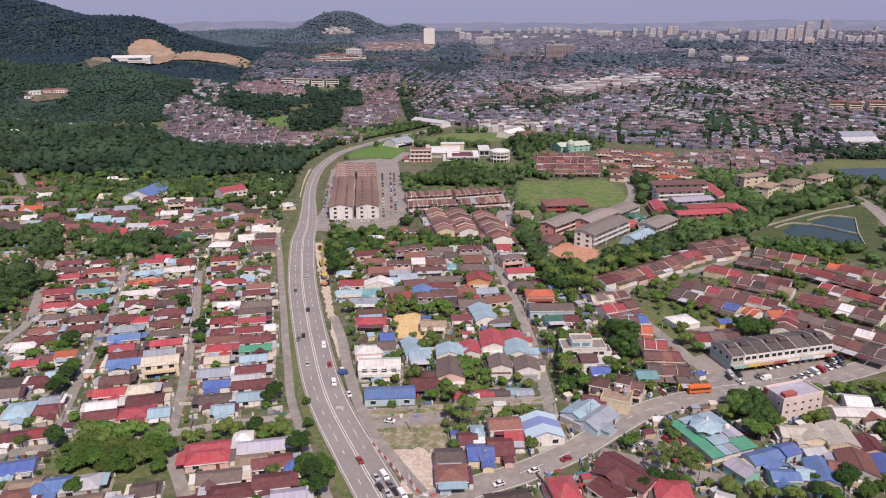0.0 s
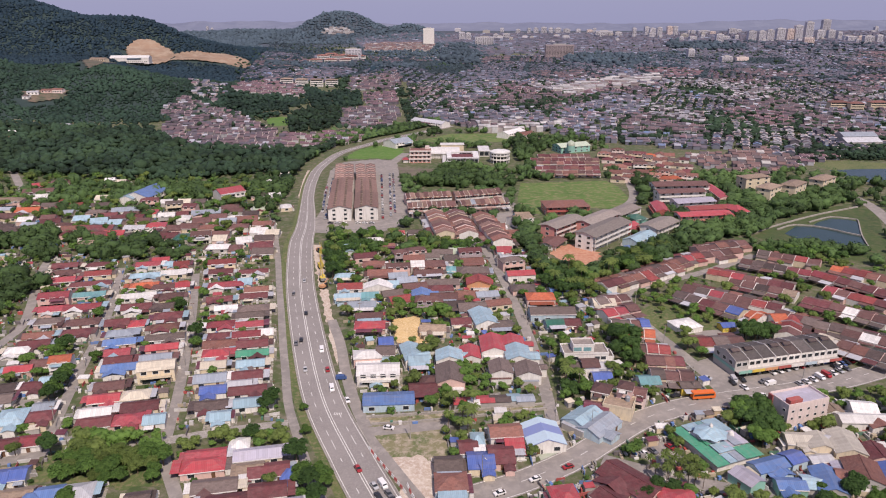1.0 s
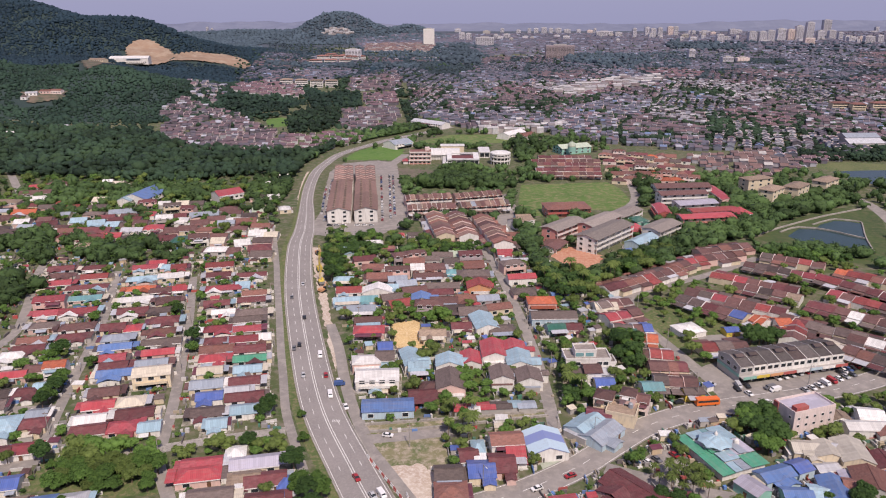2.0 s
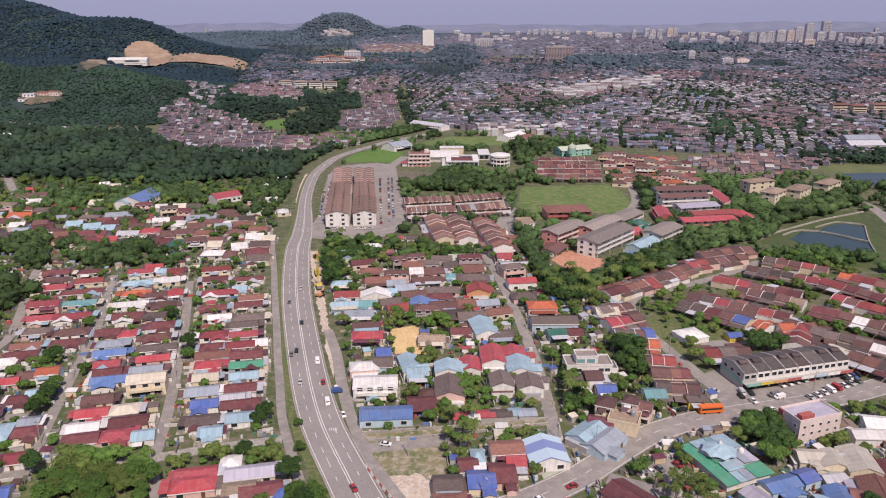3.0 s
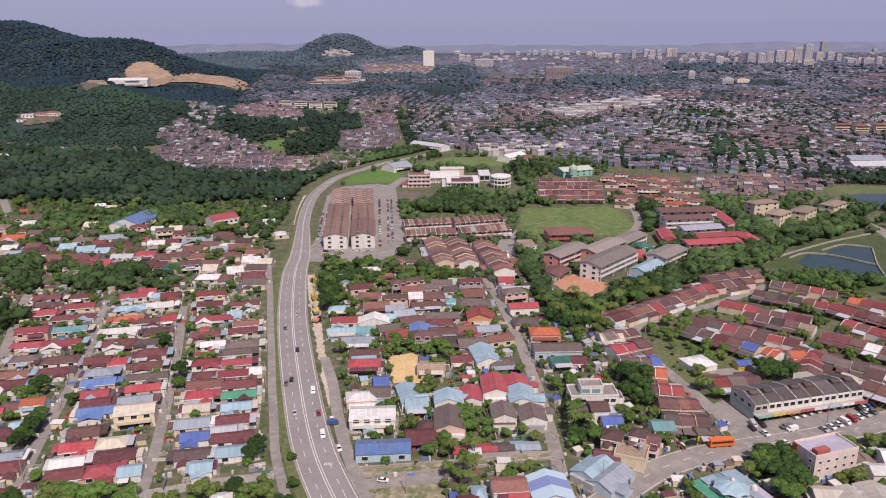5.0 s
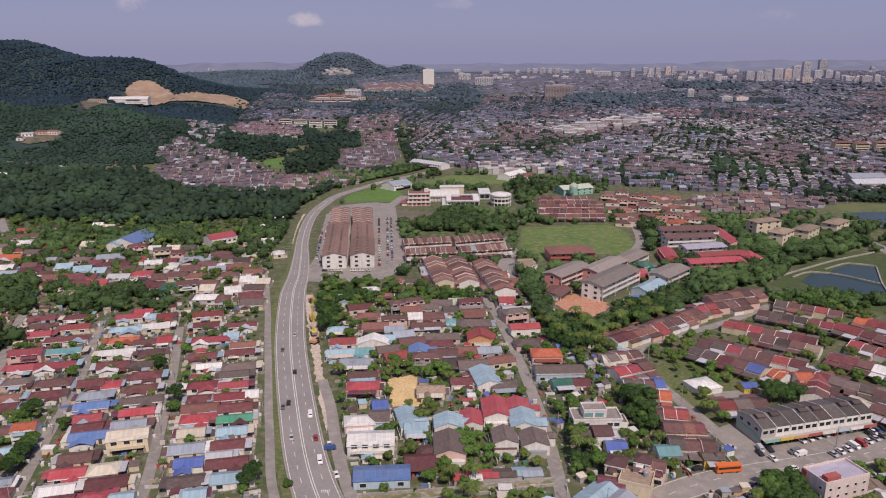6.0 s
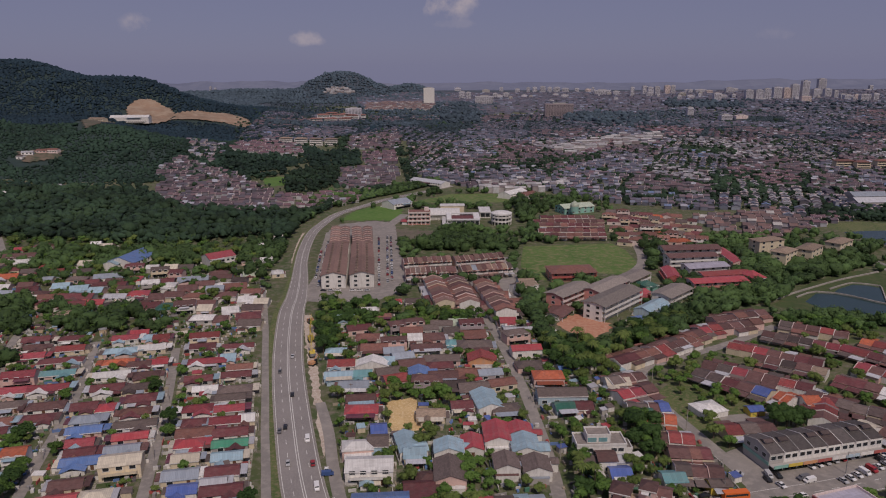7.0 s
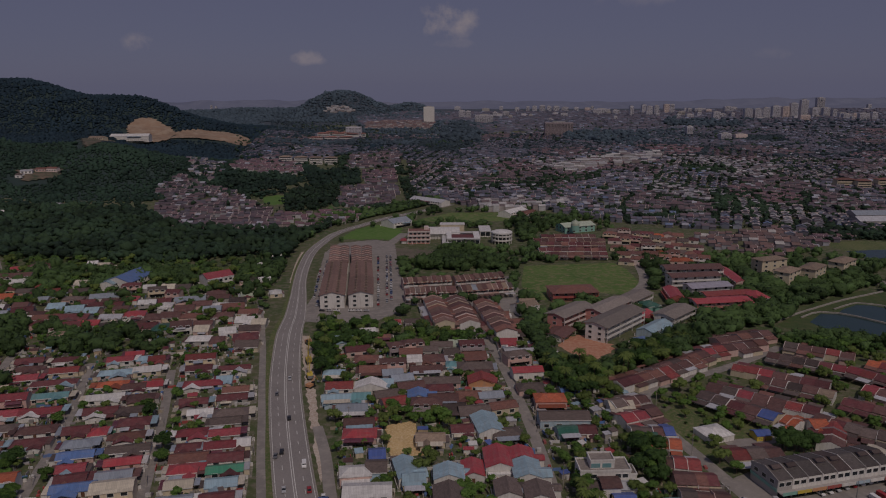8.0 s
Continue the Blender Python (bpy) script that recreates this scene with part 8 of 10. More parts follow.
house(179.3, 677.8, -16, 10.0, 11.8, 4.8, 'grey', 'cream', shape='gable', yard=False)
house(187.2, 676.9, -12, 11.5, 10.8, 3.0, 'rust', 'rose', shape='hip', yard=False)
house(196.1, 680.4, 73, 9.7, 10.0, 3.0, 'rust', 'pink', shape='hip', yard=False)
house(202.8, 673.8, -19, 10.1, 11.0, 3.0, 'grey', 'cream', shape='gable', yard=False)
house(213.2, 678.8, -22, 10.4, 11.2, 3.0, 'maroon', 'white', shape='hip', yard=False)
house(139.4, 648.0, -17, 12.1, 10.9, 3.0, 'rust', 'cream', shape='hip', yard=False)
house(147.3, 645.9, -14, 12.5, 10.5, 3.0, 'salmon', 'pink', shape='hip', yard=False)
house(156.8, 651.9, -8, 11.6, 9.6, 3.2, 'maroon', 'cream', shape='gable', yard=False)
house(165.4, 647.9, -12, 12.5, 9.8, 4.8, 'brown', 'white', shape='gable', yard=False)
house(173.0, 647.2, -11, 11.1, 10.5, 4.8, 'grey', 'cream', shape='gable', yard=False)
house(182.1, 649.4, -20, 10.8, 11.0, 3.0, 'maroon', 'rose', shape='hip', yard=False)
house(191.7, 654.1, -17, 9.9, 10.1, 3.2, 'rust', 'white', shape='gable', yard=False)
house(200.1, 651.1, -20, 12.4, 10.3, 3.2, 'brown', 'cream', shape='hip', yard=False)
house(207.2, 648.6, -15, 11.3, 9.6, 3.2, 'brown', 'rose', shape='hip', yard=False)
house(138.5, 621.6, -12, 11.2, 11.3, 3.0, 'rust', 'cream', shape='gable', yard=False)
house(146.8, 623.8, -13, 11.0, 10.1, 3.2, 'brown', 'white', shape='hip', yard=False)
house(155.4, 624.4, -13, 12.8, 10.9, 3.0, 'rust', 'white', shape='hip', yard=False)
house(162.0, 621.8, -18, 10.1, 11.6, 3.2, 'rust', 'cream', shape='gable', yard=False)
house(171.2, 625.5, -16, 9.7, 11.9, 3.0, 'orange', 'white', shape='hip', yard=False)
house(178.1, 621.7, -14, 12.8, 12.0, 4.8, 'rust', 'pink', shape='hip', yard=False)
house(187.0, 628.5, -6, 9.5, 9.7, 3.0, 'grey', 'rose', shape='gable', yard=False)
house(193.6, 622.6, 75, 10.5, 9.5, 3.2, 'rust', 'white', shape='hip', yard=False)
house(201.3, 624.8, -22, 10.0, 10.9, 3.0, 'maroon', 'cream', shape='gable', yard=False)
house(135.8, 598.6, -20, 12.1, 10.2, 3.0, 'brown', 'cream', shape='hip', yard=False)
house(143.8, 598.8, 68, 11.0, 9.9, 4.8, 'salmon', 'rose', shape='hip', yard=False)
house(152.4, 600.3, -6, 11.6, 11.5, 4.8, 'rust', 'white', shape='hip', yard=False)
house(160.2, 604.2, -20, 12.2, 11.7, 3.2, 'rust', 'white', shape='hip', yard=False)
house(167.6, 604.1, -20, 9.8, 9.6, 4.8, 'salmon', 'pink', shape='gable', yard=False)
house(174.5, 600.1, -11, 10.1, 11.1, 3.0, 'orange', 'pink', shape='hip', yard=False)
house(182.4, 600.6, -12, 12.2, 10.1, 3.0, 'orange', 'pink', shape='hip', yard=False)
house(190.4, 604.0, -13, 10.1, 10.6, 4.8, 'brown', 'rose', shape='hip', yard=False)
house(197.2, 601.3, -14, 9.8, 10.9, 4.8, 'rust', 'white', shape='gable', yard=False)

# ---- corner by the town road ----
shop_row(108.6, 268.8, 155.1, 281.6, 8, 14, 6.9)
house(157.7, 286.3, -61.5, 6.9, 9, 5.2, 'cream', 'white')

pink_block(121.0, 231.0, -71, 9.6, 17.3, 9.2)
mosque(86.6, 212.6, -68)
house(113.3, 213.6, -5.0, 10.2, 8, 3.6, 'beige', 'cream')
house(120.0, 211.8, -97.6, 10.3, 9, 4.0, 'beige', 'cream')
house(127.3, 209.4, -97.1, 15.5, 10, 4.4, 'beige', 'cream')
house(145.3, 233.4, -9.4, 9.0, 9, 4.0, 'white', 'white')
house(143.3, 226.5, -1.4, 20.0, 7, 3.6, 'white', 'white')
house(134.3, 232.9, -88.2, 5.9, 8, 3.2, 'tan', 'white')
house(89.2, 193.7, -60.4, 10.0, 7, 3.2, 'lilac', 'green')
house(98.1, 199.8, 20.9, 13.5, 7, 2.9, 'blue', 'blue')
house(107.9, 203.7, 23.1, 6.7, 7, 3.2, 'royal', 'blue')
house(101.9, 190.2, -2.4, 10.1, 6.5, 2.9, 'blue', 'green')
house(113.6, 192.5, -99.3, 14.7, 9, 3.2, 'blue', 'grey')
house(120.6, 198.9, -99.6, 6.8, 4.5, 2.4, 'lilac', 'white')
house(117.3, 204.6, 10.9, 9.1, 5, 2.3, 'silver', 'white')
house(125.5, 194.2, -102.8, 14.6, 11, 4.0, 'rust', 'grey')
house(136.0, 207.3, -94.3, 10.8, 8, 3.2, 'maroon', 'pink')
house(134.3, 194.0, -104.6, 12.2, 10, 3.2, 'royal', 'white')
house(32.2, 180.3, 10.5, 9.5, 14, 4.0, 'scarlet', 'cream', shape='hip')
house(53.9, 191.3, -49.8, 19.5, 11, 2.9, 'maroon', 'pink')
house(46.3, 182.4, -53.3, 13.2, 9, 2.7, 'maroon', 'white')
house(64.1, 180.8, -6.5, 12.5, 12, 3.6, 'scarlet', 'white', shape='hip')
house(52.1, 195.7, -33.3, 4.3, 5, 2.7, 'white', 'white')
house(45.2, 226.9, 47.0, 14.9, 11, 2.6, 'sky', 'blue', name='market_hall', label='low market hall with sky-blue metal roof')
house(50.6, 223.6, 47.0, 16.5, 10, 2.6, 'steel', 'blue', name='market_hall', label='low market hall with blue-grey metal roof')
house(51.1, 234.0, -14.6, 9.1, 8, 2.9, 'maroonsheet', 'white')
house(78.2, 176.6, -27.3, 5.4, 10, 3.2, 'white', 'white')
house(15.0, 176.6, 12.5, 15.2, 8, 3.2, 'dark', 'white')
house(59.3, 234.7, -22, 11.5, 9, 4.5, 'tan', 'cream', shape='flat', name='villa', label='two-storey cream villa with flat roof terrace')
house(54.4, 242.1, -22, 7.1, 8, 6.0, 'brown', 'cream', shape='hip')
house(62.4, 239.5, -22, 5.8, 7, 8.5, 'brown', 'pink', shape='hip')
house(67.1, 241.8, -22, 7.5, 8, 4.8, 'brown', 'rose')

# ---- far blocks ----
# lilac shafts are white towers paled by haze in their colour
tower(993, 2878, 0, 28, 22, 34, 'lilac')
tower(1144, 2959, 0, 31, 22, 42, 'lilac')
tower(1182, 2957, 0, 29, 22, 42, 'lilac')
tower(1231, 3001, 0, 29, 22, 45, 'lilac')
tower(1290, 3046, 0, 34, 22, 50, 'lilac')
tower(1348, 3093, 0, 28, 22, 46, 'rose')
tower(1380, 3091, 0, 30, 22, 60, 'lilac')
tower(1420, 3089, 0, 30, 22, 74, 'lilac')
tower(1464, 3086, 0, 28, 22, 41, 'lilac')
tower(1532, 3133, 0, 28, 22, 40, 'lilac')
tower(1281, 2778, 0, 37, 22, 25, 'rose')
tower(1534, 2849, 0, 38, 22, 28, 'lilac')
tower(1495, 2895, 0, 34, 22, 24, 'lilac')
tower(1571, 2847, 0, 21, 21, 32, 'lilac')
tower(636, 2054, 0, 18, 18, 26, 'lilac')
tower(668, 1872, 0, 28, 22, 18, 'lilac')
tower(719, 1908, 0, 31, 22, 14, 'rose')
tower(26, 3070, 0, 25, 22, 35, 'lilac')
tower(52, 3069, 0, 23, 22, 32, 'lilac')
tower(99, 2608, 0, 63, 22, 31, 'lilac')
tower(167, 3163, 0, 19, 19, 24, 'lilac')
tower(219, 3268, 0, 29, 22, 22, 'lilac')
tower(378, 3927, 0, 18, 18, 24, 'lilac')
tower(421, 4006, 0, 24, 22, 24, 'lilac')
tower(444, 3843, 0, 29, 22, 32, 'lilac')
tower(488, 3919, 0, 23, 22, 26, 'lilac')
tower(526, 3916, 0, 29, 22, 26, 'lilac')
tower(581, 3993, 0, 36, 22, 18, 'lilac')
tower(674, 3476, 0, 78, 22, 26, 'lilac')
tower(725, 3411, 0, 31, 22, 23, 'lilac')
tower(768, 3290, 0, 17, 17, 44, 'lilac')
tower(865, 3463, 0, 23, 22, 44, 'lilac')
tower(860, 3342, 0, 25, 22, 42, 'lilac')
tower(905, 3399, 0, 23, 22, 43, 'lilac')
tower(984, 3519, 0, 26, 22, 45, 'rose')
tower(1028, 3583, 0, 21, 21, 43, 'lilac')
tower(1202, 3711, 0, 55, 22, 19, 'lilac')
tower(1311, 3631, 0, 38, 22, 30, 'lilac')
tower(1417, 3846, 0, 29, 22, 20, 'lilac')
tower(280, 2044, 0, 77, 22, 38, 'dusk')
tower(-249, 1843, 0, 39, 22, 28, 'lilac')
tower(1520, 2985, 0, 20, 20, 24, 'lilac')
tower(1598, 3028, 0, 23, 22, 20, 'rose')
tower(1541, 3081, 0, 18, 18, 34, 'lilac')
tower(1640, 3410, 0, 36, 22, 76, 'lilac')
tower(310, 3777, 0, 23, 22, 23, 'lilac')
tower(627, 3908, 0, 23, 22, 20, 'lilac')
tower(671, 3826, 0, 29, 22, 20, 'rose')
tower(-1200, 3742, 0, 11, 11, 20, 'lilac')
tower(-1224, 3744, 0, 11, 11, 28, 'lilac')
tower(1135, 3716, 0, 22, 22, 19, 'lilac')
tower(1197, 3571, 0, 27, 22, 19, 'rose')
tower(1449, 3028, 0, 17, 17, 12, 'grey')
tower(219, 2995, 0, 16, 16, 17, 'grey')
tower(1526, 2817, 0, 12, 12, 7, 'lilac')
tower(446, 3365, 0, 26, 22, 13, 'lilac')
tower(543, 4128, 0, 20, 20, 17, 'lilac')
tower(1082, 3068, 0, 31, 22, 18, 'lilac')
tower(1331, 2962, 0, 16, 16, 13, 'lilac')
tower(729, 4013, 0, 17, 17, 21, 'lilac')
tower(362, 2864, 0, 24, 22, 8, 'lilac')
tower(939, 3592, 0, 34, 22, 10, 'lilac')
tower(1128, 3490, 0, 18, 18, 17, 'grey')
tower(847, 3317, 0, 23, 22, 21, 'lilac')
tower(854, 3186, 0, 15, 15, 17, 'lilac')
tower(459, 3175, 0, 30, 22, 17, 'lilac')
tower(182, 3170, 0, 32, 22, 16, 'lilac')
tower(2283, 4179, 0, 20, 20, 23, 'lilac')
tower(700, 3441, 0, 23, 22, 14, 'grey')
tower(887, 3004, 0, 17, 17, 20, 'lilac')
tower(322, 3214, 0, 16, 16, 12, 'grey')
tower(1156, 3014, 0, 22, 22, 14, 'grey')
tower(1593, 3105, 0, 30, 22, 18, 'lilac')
tower(289, 3180, 0, 22, 22, 16, 'lilac')
tower(2126, 3920, 0, 41, 22, 9, 'lilac')
tower(1478, 2819, 0, 12, 12, 18, 'lilac')
tower(1190, 2950, 0, 31, 22, 9, 'lilac')
tower(613, 2888, 0, 15, 15, 17, 'lilac')
tower(1624, 3840, 0, 30, 22, 12, 'lilac')
tower(1143, 3114, 0, 16, 16, 20, 'lilac')
tower(249, 4094, 0, 20, 20, 20, 'lilac')
tower(1123, 3624, 0, 21, 21, 22, 'lilac')
tower(1133, 3720, 0, 30, 22, 9, 'lilac')
tower(12, 4153, 0, 35, 22, 17, 'lilac')
tower(159, 3934, 0, 39, 22, 14, 'grey')
tower(1035, 3208, 0, 18, 18, 19, 'lilac')
tower(979, 3273, 0, 32, 22, 20, 'grey')
tower(951, 3066, 0, 29, 22, 17, 'lilac')
slab(526.3, 1027.5, -0.6, 24.2, 13, 4, 'rust', paint='cream', gallery=False, name='walk_up_flats', shape='hip')
slab(544.2, 1015.3, -0.6, 17.9, 13, 4, 'rust', paint='cream', gallery=False, name='walk_up_flats', shape='hip')
slab(580.7, 1026.9, -0.6, 24.1, 13, 4, 'rust', paint='cream', gallery=False, name='walk_up_flats', shape='hip')
tower(-90.7, 2587, 0, 38, 22, 58, 'white', label='white apartment tower on a low rise before the hill')
house(-650, 1500, 8, 75, 25, 12, 'white', name='factory', label='large white factory shed below the quarry')
for row, (fy, fx) in enumerate(((1735, -322), (1785, -318), (1835, -312))):
    for i in range(3):
        slab(fx + i * 34 + row * 5, fy + i * 3, 6, 29, 15, 4 if row else 3, 'salmon', paint='white', gallery=False, name='walk_up_flats', shape='hip')
for i in range(4):
    slab(-300 + i * 26, 1326 + i * 4, 6, 22, 12, 4, 'tan', paint='white', gallery=False, name='walk_up_flats', shape='hip')

house(418, 761, 4, 38, 20, 6, 'silver', 'grey', name='factory', label='long white factory shed behind the far pond', yard=False, sides=())
house(432, 795, 4, 38, 20, 6, 'steel', 'grey', name='factory', label='long pale grey factory shed behind the far pond', yard=False, sides=())

# ---- hillside earthworks ----
QUARRY_AREA = [(-709, 1611), (-706, 1674), (-687, 1689), (-634, 1662), (-610, 1634), (-601, 1568), (-606, 1533), (-640, 1489)]
CUTTING_AREA = [(-610, 1634), (-586, 1701), (-537, 1750), (-470, 1697), (-439, 1626), (-450, 1597), (-503, 1636), (-559, 1618), (-601, 1584)]
draped("quarry", QUARRY_AREA, QUARRY, "bare tan terraced earthworks cut into the forested hill")
draped("cutting", CUTTING_AREA, QUARRY, "bare tan cut slope along the foot of the hill")
CLEARINGS = [[(-524, 839), (-516, 871), (-477, 817), (-468, 776), (-480, 763)], [(-591, 1007), (-561, 1034), (-541, 1027), (-530, 996), (-562, 973)], [(-486, 868), (-457, 878), (-441, 843), (-466, 833)], [(-656, 1314), (-664, 1454), (-629, 1400), (-565, 1147)]]
for spot in CLEARINGS:
    draped("clearing", spot, SLOPE_EARTH, "bare earth clearing on the wooded slope")
house(-498, 817, -10, 12, 9, 5, 'white', 'white', yard=False)
house(-493, 830, -4, 9, 9, 6, 'grey', 'cream', yard=False)
house(-485, 782, -4, 9, 9, 4, 'rust', 'white', yard=False)
house(-573, 1000, 18, 15, 9, 6, 'silver', 'white', yard=False)
house(-561, 1014, 6, 14, 9, 6, 'rust', 'pink', yard=False)
house(-547, 1017, -4, 16, 9, 7, 'salmon', 'rose', yard=False)
house(-575, 987, -6, 9, 9, 4, 'grey', 'white', yard=False)
house(-472, 859, -2, 8, 9, 4, 'white', 'white', yard=False)
house(-458, 859, -5, 8, 9, 5, 'silver', 'white', yard=False)
house(-636, 1335, -10, 30, 15, 6, 'tan', 'cream', yard=False)
house(-471, 748, 16, 9, 9, 4, 'brown', 'pink', yard=False)

# ---- woods and tree belts ----
KEEP_CLEAR.append(KEEP_CLEAR_DRAIN)
KEEP_CLEAR.append([(-52, 652), (30, 650), (56, 652), (58, 735), (-52, 735)])
KEEP_CLEAR.append([(50.0, 597.0), (129.0, 607.0), (136.0, 580.0), (136.0, 530.0), (122.0, 506.0), (92.0, 495.0), (58.0, 493.0), (47.0, 500.0), (44.0, 536.0)])
KEEP_CLEAR.append([(52.8, 402.3), (63.6, 434.9), (83.7, 438.6), (88.0, 405.8), (74.1, 382.4), (58.8, 385.9)])
KEEP_CLEAR.append([(-29.4, 315.5), (-17.1, 321.0), (-11.7, 291.1), (-24.0, 288.0)])
KEEP_CLEAR.append([(-109.4, 691.3), (-106.0, 725.6), (-74.7, 757.0), (-49.0, 744.5), (-46.6, 705.7), (-60.9, 665.3), (-87.1, 665.1)])
KEEP_CLEAR.append([(-46.5, 784.0), (-4.0, 835.6), (64.1, 836.0), (57.4, 784.7), (-3.7, 777.4)])
KEEP_CLEAR.append([(190.1, 448.2), (235.6, 495.3), (280.7, 523.3), (300.9, 510.9), (247.1, 390.1), (225.8, 404.4), (203.0, 419.8)])
KEEP_CLEAR.append([(-97.0, 455.0), (-60.0, 451.0), (-39.5, 465.0), (-34.0, 520.0), (-45.0, 600.0), (-54.0, 682.0), (-74.0, 692.0), (-104.0, 678.0), (-112.0, 640.0), (-104.0, 560.0), (-97.0, 510.0)])
KEEP_CLEAR.append([(-30.9, 223.8), (-3.9, 227.9), (-0.7, 184.6), (-10.7, 179.1), (-21.0, 201.8)])
KEEP_CLEAR.append([(75.6, 721.2), (148.3, 733.7), (133.0, 624.2), (69.6, 610.4)])
KEEP_CLEAR.append([(98.9, 274.1), (113.0, 283.2), (110.3, 263.8), (119.7, 257.8), (113.6, 247.0), (98.7, 246.8)])
KEEP_CLEAR.append([(60.8, 210.4), (72.9, 218.0), (74.9, 207.0), (65.5, 202.4)])
KEEP_CLEAR.append([(165.5, 792.5), (300.9, 786.6), (326.7, 681.7), (309.9, 644.2), (242.9, 625.2), (191.5, 633.8), (142.9, 615.4)])
KEEP_CLEAR.append([(101.8, 247.7), (107.0, 241.4), (167.8, 256.6), (178.5, 276.2), (160.2, 267.9), (115.4, 252.3)])
KEEP_CLEAR.append([(78.3, 229.1), (90.7, 230.0), (104.8, 210.7), (91.5, 196.7), (82.2, 197.2), (79.2, 209.0)])
KEEP_CLEAR.append([(323.2, 673.9), (425.0, 687.8), (367.7, 588.5), (312.2, 617.0)])
KEEP_CLEAR.append([(103.2, 270.4), (104.8, 256.6), (138.8, 262.1), (169.0, 271.3), (182.7, 295.9), (162.5, 287.9), (117.8, 274.2)])
KEEP_CLEAR.append([(-55.6, 657.2), (-33.7, 652.5), (-9.6, 645.6), (-6.9, 629.5), (-22.1, 609.8), (-43.0, 601.2), (-51.4, 605.3)])

side = [(q - p).normalized() for p, q in zip(MAIN, MAIN[1:])]
KEEP_CLEAR.append([(p.x - d.y * 17, p.y + d.x * 17) for p, d in zip(MAIN[::3], side[::3])] + [(p.x + d.y * 13, p.y - d.x * 13) for p, d in zip(MAIN[::-3], side[::-3])])
FOREST_SPOTS = scatter([(-586.7, 864.0), (-355.7, 849.0), (-278.2, 742.6), (-140.2, 725.4), (-125.1, 776.5), (-131.0, 633.1), (-134.8, 591.6), (-167.6, 628.1), (-226.1, 594.8), (-270.8, 598.6), (-347.1, 615.2), (-436.4, 630.3)], 8500, 5, (2.4, 5.4), 1.0, -0.8)
woods('woodland', [p for p in FOREST_SPOTS if noise.noise((p[0] / 26, p[1] / 40, 3.0)) < 0.12], FOREST, 'dense dark green secondary forest at the foot of the hills', 2)
woods('young_woodland', [p for p in FOREST_SPOTS if noise.noise((p[0] / 26, p[1] / 40, 3.0)) >= 0.12], YOUNG_LEAF, 'lighter green young forest at the foot of the hills', 2)


HILL_VILLAGE = [(-285, 2345), (-84, 2340), (-66, 2590), (-140, 2760), (-250, 2860), (-330, 2780)]
HILL_SCHOOL = [(-530, 2995), (-465, 2993), (-408, 3035), (-420, 3075), (-512, 3060)]
KEEP_CLEAR.append(HILL_VILLAGE)
CLEARINGS += [HILL_VILLAGE, HILL_SCHOOL]


def open_ground(x, y):
    return any(inside(c, x, y + up) for c in [QUARRY_AREA, CUTTING_AREA] + CLEARINGS for up in (0, 25)) or not free(x, y, 3)


def hill_spots():
    rng = random.Random(3)
    out = []
    y = 860.0
    while y < 3900:
        r0 = 2.8 + y / (470 if y < 2500 else 400)
        x = -y * 0.68
        while x < 260:
            px, py, r = x + rng.uniform(-r0, r0) * .6, y + rng.uniform(-r0, r0) * .6, r0 * rng.uniform(.7, 1.2)
            if gz(px, py) > 1.5 and not open_ground(px, py):
                r *= 0.85 + 0.7 * noise.noise((px / 40, py / 40, 2.0)) + 0.35 * rng.random() ** 4
                out.append((px, py, r, r * 0.25))
            x += r0 * 1.25
        y += r0 * 1.25
    return out


spots = hill_spots()
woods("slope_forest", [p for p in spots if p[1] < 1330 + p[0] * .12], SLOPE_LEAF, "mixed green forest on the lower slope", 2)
woods("hill_forest", [p for p in spots if p[1] >= 1330 + p[0] * .12 and p[1] < 2500], HILL_LEAF, "dark forest covering the hills, tinted blue for haze", 2)
woods("far_hill_forest", [p for p in spots if p[1] >= 2500], FAR_HILL_LEAF, "forest on the far hill, tinted blue for haze", 2)
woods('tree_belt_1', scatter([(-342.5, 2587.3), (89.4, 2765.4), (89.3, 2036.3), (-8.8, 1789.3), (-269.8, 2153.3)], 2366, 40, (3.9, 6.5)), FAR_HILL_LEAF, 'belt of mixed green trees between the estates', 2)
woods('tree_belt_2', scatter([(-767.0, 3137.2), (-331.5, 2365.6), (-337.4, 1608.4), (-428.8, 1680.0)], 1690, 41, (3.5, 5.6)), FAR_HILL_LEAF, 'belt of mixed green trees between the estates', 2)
woods('tree_belt_3', scatter([(-216.1, 931.1), (-206.4, 1030.1), (-163.2, 1053.8), (-140.2, 899.5), (-160.2, 841.2), (-187.9, 833.3)], 900, 42, (2.6, 4.6), 0.9, -1), FOREST, 'belt of mixed green trees between the estates', 2)
woods('tree_belt_4', scatter([(-228.4, 1144.3), (-195.3, 1243.3), (-156.3, 1219.2), (-135.6, 1066.0), (-164.6, 1041.9), (-197.7, 1030.2)], 800, 43, (3, 5), 0.9, -1), SLOPE_LEAF, 'belt of mixed green trees between the estates', 2)
woods('tree_belt_27', scatter([(-321.3, 1029.6), (-338.5, 1130.1), (-285.7, 1110.0), (-248.8, 1116.8), (-223.3, 980.8), (-244.8, 945.3), (-279.5, 965.0)], 700, 66, (2.8, 4.8), 0.9, -0.5), SLOPE_LEAF, 'belt of mixed green trees between the estates', 2)
woods('tree_belt_28', scatter([(-226.6, 1380.0), (-210.0, 1488.5), (-181.7, 1268.5), (-194.1, 1235.1)], 160, 67, (3, 5), 0.9, -1), FOREST, 'belt of mixed green trees between the estates', 2)
